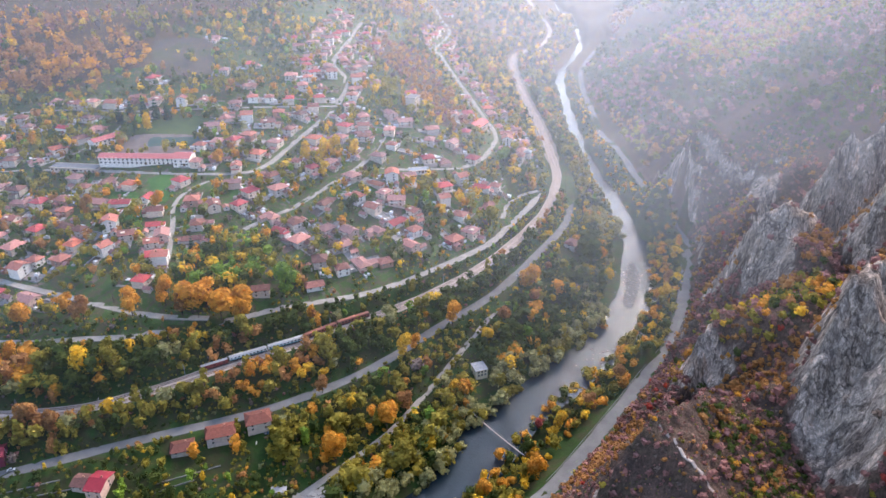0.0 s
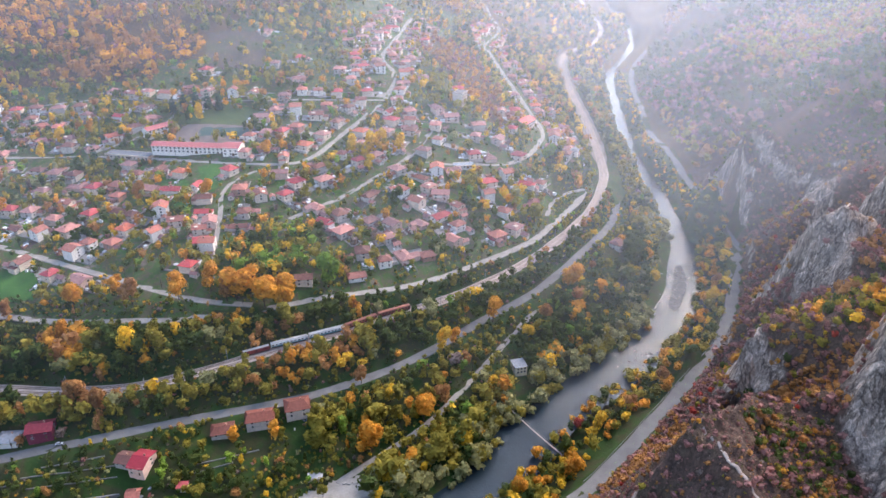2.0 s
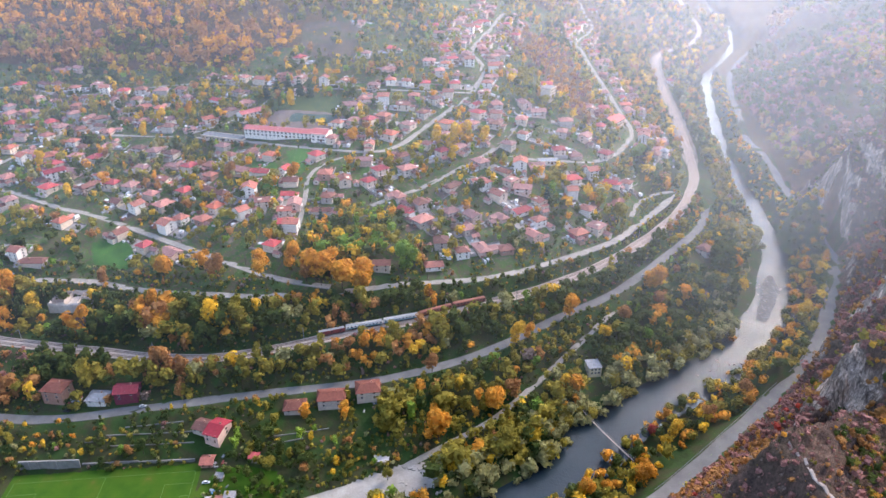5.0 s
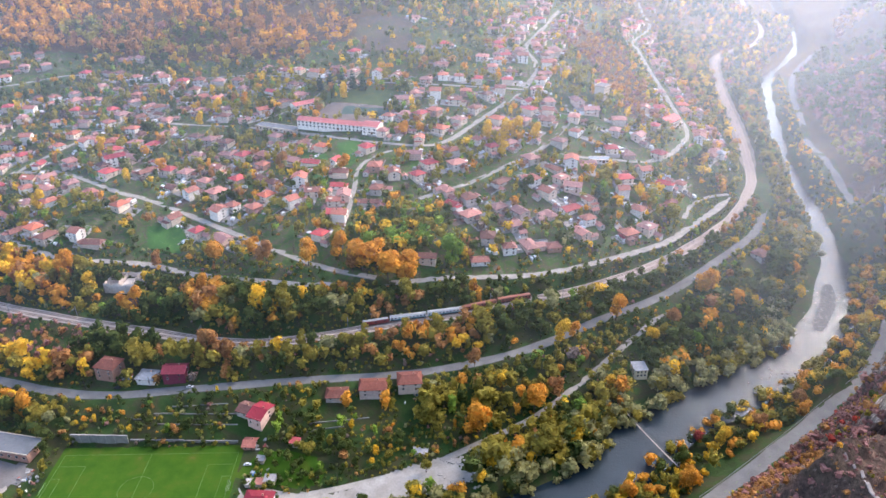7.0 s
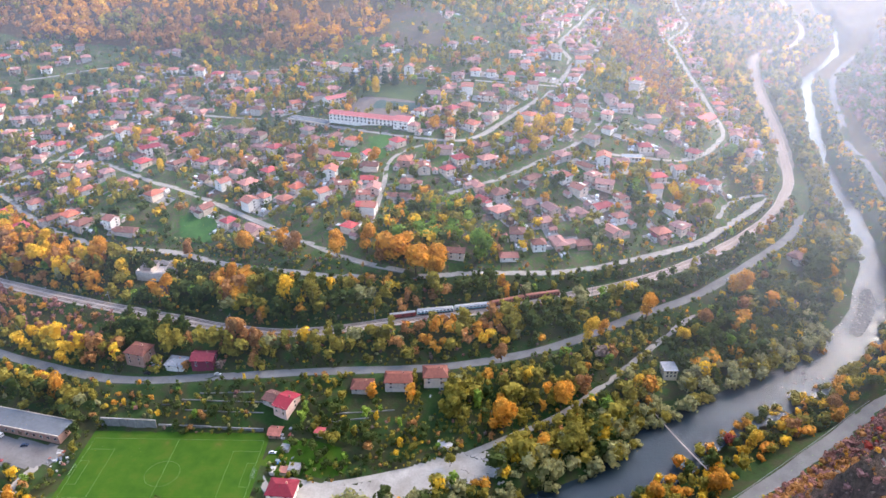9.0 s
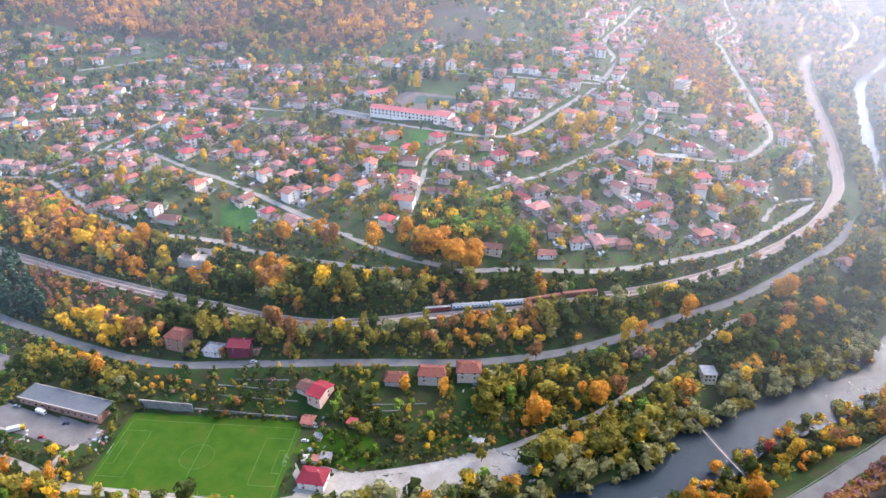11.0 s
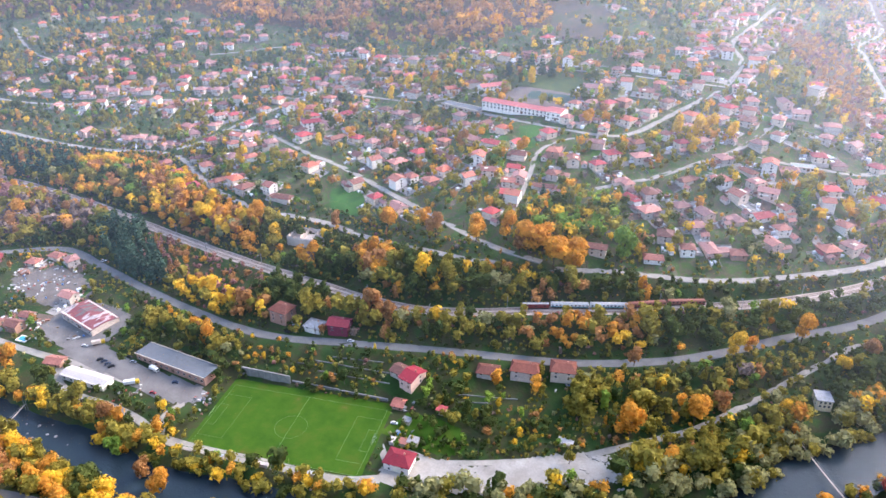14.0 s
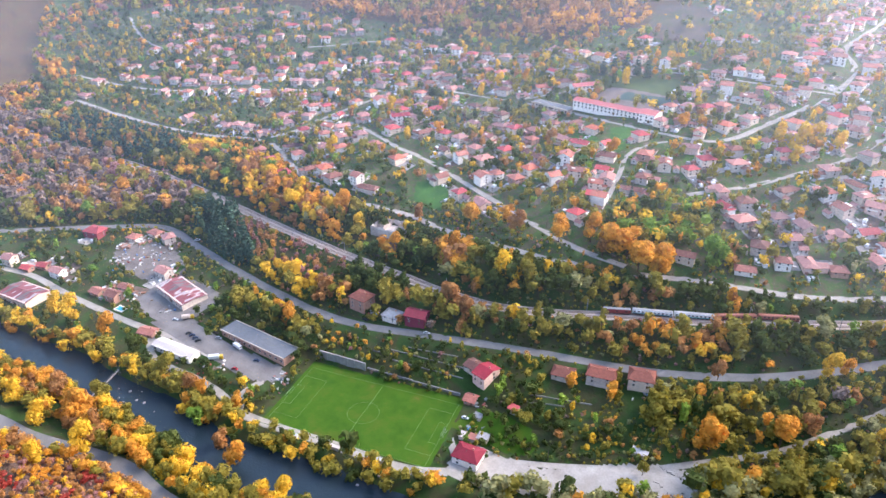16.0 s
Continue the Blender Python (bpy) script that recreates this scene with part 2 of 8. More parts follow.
PITCH = np.array([(-284, 229), (-191.5, 259.5), (-177, 209), (-270.5, 183)], float)
PITCH_MID = PITCH.mean(0)
PITCH_U = (PITCH[1] - PITCH[0] + PITCH[2] - PITCH[3]) / 2
PITCH_LEN = float(np.linalg.norm(PITCH_U))
PITCH_U = PITCH_U / PITCH_LEN
PITCH_V = np.array([-PITCH_U[1], PITCH_U[0]])
PITCH_WID = 52.5
PITCH_Z = 0.0
LANE_LINES["pitch_side"][:, 2] = np.maximum(LANE_LINES["pitch_side"][:, 2], PITCH_Z - 0.02)


def lattice(x, y, size, seed):
    """Smooth value noise from -1 to 1."""
    u, v = x / size, y / size
    i, j = np.floor(u).astype(np.int64), np.floor(v).astype(np.int64)
    a, b = ease(u - i), ease(v - j)

    def at(p, q):
        h = (p * 374761393 + q * 668265263 + seed * 2147483647) & 0x7FFFFFFF
        h = ((h ^ (h >> 13)) * 1274126177) & 0x7FFFFFFF
        return ((h ^ (h >> 16)) & 0xFFFF) / 32767.5 - 1
    return (at(i, j) * (1 - a) + at(i + 1, j) * a) * (1 - b) + (at(i, j + 1) * (1 - a) + at(i + 1, j + 1) * a) * b


def in_pitch(x, y):
    dx, dy = x - PITCH_MID[0], y - PITCH_MID[1]
    return np.abs(dx * PITCH_U[0] + dy * PITCH_U[1]) - PITCH_LEN / 2, np.abs(dx * PITCH_V[0] + dy * PITCH_V[1]) - PITCH_WID / 2


def height(x, y):
    """The finished ground: spot heights, roughness, crags, road beds, the pitch and the river bed."""
    x, y = np.asarray(x, float).ravel(), np.asarray(y, float).ravel()
    z = base_height(x, y)
    z = z + 0.5 * lattice(x, y, 23, 1) + 0.25 * lattice(x, y, 9, 2)
    rough = ease((z - 40) / 60) * ease((x - 60 - 0 * y) / 80)
    z = z + rough * (6 * lattice(x, y, 60, 3) + 3 * lattice(x, y, 24, 4))
    valley, _ = near_line(x, y, RIVER, 420)
    rib = crag_height(x, y)
    step = 7.0 * np.floor(rib / 7.0) + 7.0 * ease((rib / 7.0 - np.floor(rib / 7.0)) * 1.6)
    rib = 0.75 * rib + 0.25 * step
    z = np.maximum(z, rib)
    face = on_rock(x, y)
    z = z + np.where(face, 3.6 * ridged(x + 0.5 * y, y * 0.35, 13, 97) + 2.0 * ridged(x, y, 6, 98) - 2.0, 0)
    z = z + ease((x - 240) / 120) * ease((y - 640) / 120) * ease((2400 - y) / 400) * (20 * ridged(x - 0.6 * y, y * 0.25 + x * 0.4, 150, 99) + 8 * lattice(x, y, 70, 100))
    wild = (ease((np.abs(x + 200) - 1100) / 600) + ease((y - 1100) / 500)) * ease((np.minimum(valley, 420) - 80) / 320)
    z = z + np.clip(wild, 0, 1) * (30 * lattice(x, y, 330, 5) + 12 * lattice(x, y, 120, 6))
    d, at = near_line(x, y, RIVER, 60)
    half = 9.6 + 2.0 * np.sin(at * 0.21) + 1.5 * np.sin(at * 0.57) - 3.0 * ease((y - 640) / 160) + 3.0 * ease((-140 - x) / 60)
    w = np.where(np.isfinite(d), 1 - ease((d - half) / 7), 0)
    z = z * (1 - w) + -4.6 * w
    for line, half, fade in [(l, LANE_HALF.get(k, 2.3) + 0.5, 5) for k, l in LANE_LINES.items()] + [
            (ROAD_RIVER, 5.0, 5), (ROAD_MAIN, 4.6, 8), (RAIL, 6.5, 8), (STATION, 12.5, 8)]:
        d, at = near_line(x, y, line, half + fade)
        w = np.where(np.isfinite(d), 1 - ease((d - half) / fade), 0)
        z = z * (1 - w) + line[at, 2] * w
    a, b = in_pitch(x, y)
    uphill = (x - PITCH_MID[0]) * PITCH_V[0] + (y - PITCH_MID[1]) * PITCH_V[1] > 0
    w = 1 - ease((np.maximum(a, b) - np.where(uphill, 7.5, 2.0)) / 4)
    z = z * (1 - w) + (PITCH_Z - 0.1) * w
    return z


def ridged(x, y, size, seed):
    return 1 - 2 * np.abs(lattice(x, y, size, seed))


# rock ribs: crest line with heights, fall per metre to the left and to the right of it
CRAGS = [
    ([(300, 318, 180), (255, 306, 168), (225, 293, 156), (204, 285, 148), (181, 270, 143), (171, 262, 130), (164, 254, 115), (158, 246, 98), (151, 239, 80)], 0.98, 3.2),
    ([(174, 176, 124), (179, 190, 132), (185, 208, 138), (194, 230, 146), (203, 250, 150)], 2.0, 0.9),
    ([(188, 398, 60), (192, 399, 92), (196, 400, 113), (206, 402, 121), (214, 404, 126), (222, 411, 123)], 2.0, 1.0),
    ([(236, 342, 108), (240, 350, 132), (244, 358, 156), (262, 372, 164), (300, 380, 175)], 2.4, 2.6),
    ([(248, 424, 70), (252, 432, 94), (259, 441, 130), (266, 449, 150), (290, 452, 159), (340, 470, 170)], 3.4, 3.0),
    ([(124, 302, 42), (132, 309, 62), (141, 320, 80), (152, 327, 89), (172, 338, 96)], 3.5, 1.7),
    ([(244, 668, 70), (247, 660, 92), (252, 652, 98), (264, 637, 88), (284, 620, 78), (310, 596, 92)], 1.0, 1.35),
    ([(236, 500, 40), (243, 512, 58), (250, 522, 72), (264, 531, 84), (295, 545, 104)], 1.1, 1.2),
    ([(229, 424, 50), (224, 408, 80), (216, 388, 106), (211, 374, 113), (214, 356, 114)], 0.8, 1.35),
    ([(54, 204, 58), (66, 214, 80), (76, 222, 94), (87, 229, 104), (104, 242, 98.5), (134, 257.5, 92), (152, 262, 94)], 3.2, 0.4),
    ([(-330, 60, 28), (-318, 66, 32), (-305, 68, 29)], 1.2, 1.2),
]
CREST = [(smooth_line(s, 2.0), a, c) for s, a, c in CRAGS]


ROCKS = [
    [(210, 290), (181, 274), (170, 265), (162, 256), (156, 246), (155, 226), (155, 206), (166, 200), (178, 212), (194, 250)],
    [(252, 430), (250, 445), (262, 460), (310, 460), (310, 440), (264, 424)],
    [(231, 346), (239, 374), (266, 382), (266, 352), (240, 336)],
    [(190, 406), (185, 378), (197, 351), (212, 378), (232, 396), (254, 430), (228, 432)],
    [(243, 656), (248, 630), (264, 612), (283, 600), (287, 608), (268, 624), (254, 642)],
    [(248, 512), (268, 576), (284, 602), (294, 585), (264, 516)],
    [(140, 337), (132, 310), (153, 299), (157, 308), (148, 325), (153, 346)],
]


def on_rock(x, y):
    """True on the bare limestone faces."""
    x, y = x + 2.2 * lattice(x, y, 9, 95), y + 2.2 * lattice(x, y, 9, 96)
    hit = np.zeros(np.shape(x), bool)
    for ring in ROCKS:
        hit |= in_ring(x, y, ring)
    return hit


def crag_height(x, y):
    """The height of the rock ribs alone."""
    top = np.full(len(x), -1e3)
    for line, fall_l, fall_r in CREST:
        d, at = near_line(x, y, line, 95)
        k = np.where(np.isfinite(d))[0]
        if len(k) == 0:
            continue
        g = np.gradient(line[:, :2], axis=0)[at[k]]
        left = g[:, 0] * (y[k] - line[at[k], 1]) - g[:, 1] * (x[k] - line[at[k], 0]) > 0
        e = d[k] + 4.0 * lattice(x[k], y[k], 17, 81) + 2.2 * ridged(x[k], y[k], 7, 82)
        z = line[at[k], 2] - np.where(left, fall_l, fall_r) * np.maximum(e - 1.5, 0) + 2.5 * lattice(x[k], y[k], 9, 83) + 1.8 * ridged(x[k], y[k], 4.5, 84)
        top[k] = np.maximum(top[k], z)
    return top


def place(x, y):
    return float(height(np.array([x]), np.array([y]))[0])


def side_of(x, y, line):
    """Signed distance from a line: positive to its left."""
    d, at = near_line(x, y, line, 4000)
    g = np.gradient(line[:, :2], axis=0)[at]
    return np.sign(g[:, 0] * (y - line[at, 1]) - g[:, 1] * (x - line[at, 0])) * d


def graded(lo, hi, fine, limit, grow=1.12):
    """Grid lines: even between lo and hi, then wider and wider out to the limits."""
    mid = list(np.arange(lo, hi + 0.01, fine))
    for sign, end, stop in ((-1, lo, limit[0]), (1, hi, limit[1])):
        s, v = fine, end
        while sign * (stop - v) > 0:
            s *= grow
            v += sign * s
            mid.append(v)
    return np.array(sorted(mid))


def sheet(name, xs, ys, zs, mat):
    """One ground sheet over grid lines."""
    n, m = len(xs), len(ys)
    gx, gy = np.meshgrid(xs, ys, indexing="ij")
    i = np.arange(n * m).reshape(n, m)
    quads = np.stack([i[:-1, :-1], i[1:, :-1], i[1:, 1:], i[:-1, 1:]], -1).reshape(-1, 4)
    me = bpy.data.meshes.new(name)
    me.from_pydata(np.column_stack([gx.ravel(), gy.ravel(), zs.ravel()]).tolist(), [], quads.tolist())
    me.polygons.foreach_set("use_smooth", [True] * len(me.polygons))
    me.materials.append(mat)
    return new(name, me)


def ribbon(name, line, half, lift, mat, drop=0.5, taper=0):
    """A road's surface with short side faces that run into the ground."""
    d = np.gradient(line[:, :2], axis=0)
    d /= np.linalg.norm(d, axis=1)[:, None] + 1e-9
    nrm = np.column_stack([-d[:, 1], d[:, 0]])
    wob = 1 + 0.06 * np.sin(np.arange(len(line)) * 0.7)
    if taper:
        k = np.arange(len(line))
        wob = wob * (0.3 + 0.7 * ease(np.minimum(k, len(line) - 1 - k) / taper))
    rows = []
    for off, dz in ((-half - 0.3, -drop), (-half, 0), (half, 0), (half + 0.3, -drop)):
        rows.append(np.column_stack([line[:, :2] + nrm * (off * wob)[:, None], line[:, 2] + lift + dz]))
    v = np.concatenate(rows)
    n = len(line)
    f = [(r * n + k, (r + 1) * n + k, (r + 1) * n + k + 1, r * n + k + 1) for r in range(3) for k in range(n - 1)]
    me = bpy.data.meshes.new(name)
    me.from_pydata(v.tolist(), [], [q[::-1] for q in f])
    me.materials.append(mat)
    return new(name, me)


M_GROUND = surface("ground_cover", [(0.30, (0.020, 0.036, 0.008)), (0.42, (0.024, 0.060, 0.010)), (0.52, (0.050, 0.048, 0.020)), (0.62, (0.029, 0.072, 0.012)), (0.74, (0.070, 0.058, 0.034))], 0.045, 0.6, 0.95, 0.6, 0.4)
M_ROAD = surface("asphalt", [(0.3, (0.13, 0.13, 0.13)), (0.7, (0.19, 0.187, 0.185))], 0.12, 1.5, 0.85, 0.15, 0.02)
M_LANE = surface("pale_gravel", [(0.3, (0.25, 0.23, 0.205)), (0.7, (0.37, 0.345, 0.31))], 0.15, 1.2, 0.95, 0.3, 0.05)
M_BALLAST = surface("ballast", [(0.3, (0.34, 0.275, 0.24)), (0.7, (0.48, 0.405, 0.355))], 0.2, 2.5, 0.95, 0.5, 0.1)
M_SIDING = surface("siding_gravel", [(0.3, (0.16, 0.135, 0.115)), (0.5, (0.26, 0.22, 0.19)), (0.7, (0.20, 0.175, 0.15))], 0.06, 1.2, 0.95, 0.5, 0.1)

m, nd, lk, b = shader("river_water", 0.06)
b.inputs["IOR"].default_value = 1.33
b.inputs["Base Color"].default_value = (0.014, 0.026, 0.036, 1)
b.inputs["Specular IOR Level"].default_value = 0.5
ps = place_of(nd)
n1, n2 = noise_of(nd, lk, 0.22, 5.0, ps, 0.65), noise_of(nd, lk, 0.9, 4.0, ps, 0.6)
bump_of(nd, lk, mix_of(nd, lk, 0.45, n1, n2), b, 0.4, 0.8)
M_WATER = m

def cover_of(stops, name, scale, fine, mixed=0.45):
    return surface(name, stops, scale, fine, 0.95, 0.7, 0.5, mixed)


M_MEADOW = cover_of([(0.30, (0.036, 0.056, 0.018)), (0.42, (0.048, 0.100, 0.022)), (0.50, (0.10, 0.082, 0.052)), (0.58, (0.055, 0.115, 0.024)), (0.67, (0.15, 0.125, 0.092)), (0.78, (0.24, 0.20, 0.16))], "garden_grass", 0.085, 0.9)
M_LITTER = cover_of([(0.30, (0.055, 0.04, 0.022)), (0.5, (0.10, 0.06, 0.028)), (0.7, (0.07, 0.06, 0.024))], "leaf_litter", 0.05, 0.6)
m, nd, lk, b = shader("scrub_soil_and_limestone", 0.95)
ps = place_of(nd)
soil = ramp_of(nd, lk, noise_of(nd, lk, 0.07, 5.0, ps), [(0.3, (0.085, 0.056, 0.045)), (0.5, (0.135, 0.085, 0.066)), (0.62, (0.11, 0.080, 0.055)), (0.75, (0.20, 0.14, 0.11))])
sm = nd.new("ShaderNodeMapping")
sm.inputs["Rotation"].default_value = (0.35, 0.45, 0.3)
sm.inputs["Scale"].default_value = (1.5, 1.3, 0.32)
lk.new(ps, sm.inputs["Vector"])
big = noise_of(nd, lk, 0.075, 7.0, sm.outputs[0], 0.72)
stone = ramp_of(nd, lk, big, [(0.30, (0.24, 0.185, 0.155)), (0.42, (0.50, 0.395, 0.325)), (0.50, (0.68, 0.545, 0.45)), (0.58, (0.92, 0.735, 0.60)), (0.68, (0.66, 0.42, 0.30))])
fine = noise_of(nd, lk, 0.55, 6.0, sm.outputs[0], 0.75)
soil = mix_of(nd, lk, 0.85, soil, ramp_of(nd, lk, fine, [(0.36, (0.35, 0.36, 0.34)), (0.5, (0.9, 0.9, 0.9)), (0.66, (1.5, 1.45, 1.4))]), "MULTIPLY")
stone = mix_of(nd, lk, 0.8, stone, ramp_of(nd, lk, fine, [(0.36, (0.28, 0.27, 0.28)), (0.58, (1, 1, 1))]), "MULTIPLY")
nz = nd.new("ShaderNodeSeparateXYZ")
lk.new(nd.new("ShaderNodeNewGeometry").outputs["Normal"], nz.inputs[0])
ad = nd.new("ShaderNodeMath")
ad.operation = "MULTIPLY_ADD"
lk.new(noise_of(nd, lk, 0.12, 4.0, ps), ad.inputs[0])
ad.inputs[1].default_value = 0.5
lk.new(nz.outputs["Z"], ad.inputs[2])
steep = ramp_of(nd, lk, ad.outputs[0], [(0.60, (1, 1, 1)), (0.69, (0, 0, 0))])
bare = nd.new("ShaderNodeAttribute")
bare.attribute_name = "bare_rock"
with_bare = nd.new("ShaderNodeMath")
with_bare.operation = "MAXIMUM"
lk.new(steep, with_bare.inputs[0])
lk.new(bare.outputs["Fac"], with_bare.inputs[1])
vor = nd.new("ShaderNodeTexVoronoi")
vor.feature = "DISTANCE_TO_EDGE"
vor.inputs["Scale"].default_value = 0.16
wob = nd.new("ShaderNodeVectorMath")
wob.operation = "ADD"
wn2 = nd.new("ShaderNodeTexNoise")
wn2.inputs["Scale"].default_value = 0.25
lk.new(ps, wn2.inputs["Vector"])
wsc = nd.new("ShaderNodeVectorMath")
wsc.operation = "SCALE"
wsc.inputs["Scale"].default_value = 7.0
lk.new(wn2.outputs["Color"], wsc.inputs[0])
lk.new(sm.outputs[0], wob.inputs[0])
lk.new(wsc.outputs[0], wob.inputs[1])
lk.new(wob.outputs[0], vor.inputs["Vector"])
stone = mix_of(nd, lk, 0.22, stone, ramp_of(nd, lk, vor.outputs["Distance"], [(0.0, (0.25, 0.23, 0.22)), (0.09, (1, 1, 1))]), "MULTIPLY")
seam = noise_of(nd, lk, 0.2, 8.0, sm.outputs[0], 0.7)
stone = mix_of(nd, lk, 0.75, stone, ramp_of(nd, lk, seam, [(0.40, (0.42, 0.39, 0.39)), (0.49, (1, 1, 1)), (0.62, (1, 0.93, 0.86))]), "MULTIPLY")
for scale_of, depth_of in ((0.07, 0.75), (0.2, 0.6), (0.55, 0.45)):
    crack = ramp_of(nd, lk, noise_of(nd, lk, scale_of, 5.0, sm.outputs[0], 0.6), [(0.455, (1, 1, 1)), (0.495, (0.22, 0.20, 0.19)), (0.505, (0.22, 0.20, 0.19)), (0.535, (1, 1, 1))])
    stone = mix_of(nd, lk, depth_of, stone, crack, "MULTIPLY")
lk.new(mix_of(nd, lk, with_bare.outputs[0], soil, stone), b.inputs["Base Color"])
bump_of(nd, lk, mix_of(nd, lk, 0.5, fine, big), b, 1.0, 3.0)
M_CLIFF = m

XS = graded(-960, 420, 5.0, (-4600, 4600))
YS = graded(60, 1330, 5.0, (-4600, 4600))
GX, GY = np.meshgrid(XS, YS, indexing="ij")
GZ = height(GX, GY).reshape(GX.shape)
under = (GX > 46) & (GX < 414) & (GY > 156) & (GY < 754)
under &= (side_of(GX.ravel(), GY.ravel(), ROAD_RIVER) < -14).reshape(GX.shape)
ground = tagged(sheet("ground", XS, YS, np.where(under, GZ - 14, GZ), M_GROUND),
                "valley floor and hillsides of grass, scrub and fallen leaves", "ground", kind="structure")
for extra in (M_MEADOW, M_LITTER, M_CLIFF):
    ground.data.materials.append(extra)
fx, fy = ((GX[:-1, :-1] + GX[1:, 1:]) / 2).ravel(), ((GY[:-1, :-1] + GY[1:, 1:]) / 2).ravel()
jit = 14 * lattice(fx, fy, 30, 91)
east_bank = side_of(fx, fy, ROAD_RIVER) < -6
village = (side_of(fx, fy, LANE_LINES["lower"]) + jit * 0.3 > 2) & (fx < 60) & (side_of(fx, fy, RAIL) > 10) & ~in_ring(fx, fy, EAST_SLOPE) & ~in_ring(fx, fy, BARE_HILL)
upper = village_top(fx) + jit
kind_of = np.where(village & (fy < upper), 1, np.where((fy > upper) | (fx < -1085) | (fy > 1300) | in_ring(fx, fy, EAST_SLOPE) | in_ring(fx, fy, BARE_HILL), 2, 0))
gardens = (side_of(fx, fy, ROAD_MAIN) < -5) & (fx < -60) & (side_of(fx, fy, RIVER) > 30)
kind_of = np.where(gardens, 0, np.where(east_bank, np.where((fx > 424) | (fy > 764), 2, 3), kind_of))
ground.data.polygons.foreach_set("material_index", kind_of.astype(np.int32))
cx, cy = np.arange(40, 420.1, 2.0), np.arange(150, 760.1, 2.0)
CX, CY = np.meshgrid(cx, cy, indexing="ij")
CZ = height(CX, CY).reshape(CX.shape)
far_side = side_of(CX.ravel(), CY.ravel(), ROAD_RIVER).reshape(CX.shape)
rim = np.minimum.reduce([(CX - 40) / 6, (420 - CX) / 6, (CY - 150) / 6, (760 - CY) / 6, (-far_side - 7) / 3])
CZ = CZ + 0.15 - np.clip(1 - rim, 0, 8) * 2.0
cliff = tagged(sheet("ground_cliff", cx, cy, CZ, M_CLIFF), "steep brown slope with pale grey limestone cliffs", "cliff", kind="structure")
bare_at = cliff.data.attributes.new("bare_rock", "FLOAT", "POINT")
bare_at.data.foreach_set("value", on_rock(CX.ravel(), CY.ravel()).astype(np.float32))
water = tagged(ribbon("water", np.column_stack([RIVER, np.full(len(RIVER), -3.0)]), 20.0, 0, M_WATER, 0.0),
               "dark rippled shallow river between wooded banks", "river", kind="structure")
for nm, line, half, mat, lab in [("road_main", ROAD_MAIN, 3.6, M_ROAD, "grey asphalt country road below the railway"),
                                 ("road_river", ROAD_RIVER, 4.4, M_ROAD, "grey asphalt road along the river under the cliffs")]:
    tagged(ribbon(nm, line, half, 0.12, mat), lab, "road", kind="structure")
tagged(ribbon("railway_bed", RAIL, 4.7, 0.25, M_BALLAST), "pale ballast bed of the railway line", "railway", kind="structure")
tagged(ribbon("ground_sidings", STATION, 9.0, 0.12, M_SIDING, 0.5, 30), "broad pale gravel of the station sidings", "railway", kind="structure")
for k, (nm, line) in enumerate(LANE_LINES.items()):
    tagged(ribbon("road_" + nm, line, LANE_HALF.get(nm, 2.3), 0.12, M_LANE), "narrow pale village lane", "road", kind="structure")


# ---- plants ----
def leaf_stuff(name, stops, glow=0.45):
    """Leaves: colour by leaf clump and by tree, partly letting light through."""
    m, nd, lk, b = shader(name, 0.8)
    geo = nd.new("ShaderNodeNewGeometry")
    b.inputs["Specular IOR Level"].default_value = 0.15
    n = noise_of(nd, lk, 0.11, 2.0, geo.outputs["Position"])
    a = ramp_of(nd, lk, n, stops)
    v = ramp_of(nd, lk, geo.outputs["Random Per Island"], [(0.0, (0.70, 0.70, 0.70)), (1.0, (1.14, 1.12, 1.08))])
    c = mix_of(nd, lk, 1.0, a, v, "MULTIPLY")
    lk.new(c, b.inputs["Base Color"])
    t = nd.new("ShaderNodeBsdfTranslucent")
    lk.new(c, t.inputs["Color"])
    x = nd.new("ShaderNodeMixShader")
    x.inputs[0].default_value = glow
    lk.new(b.outputs[0], x.inputs[1])
    lk.new(t.outputs[0], x.inputs[2])
    lk.new(x.outputs[0], nd["Material Output"].inputs["Surface"])
    return m


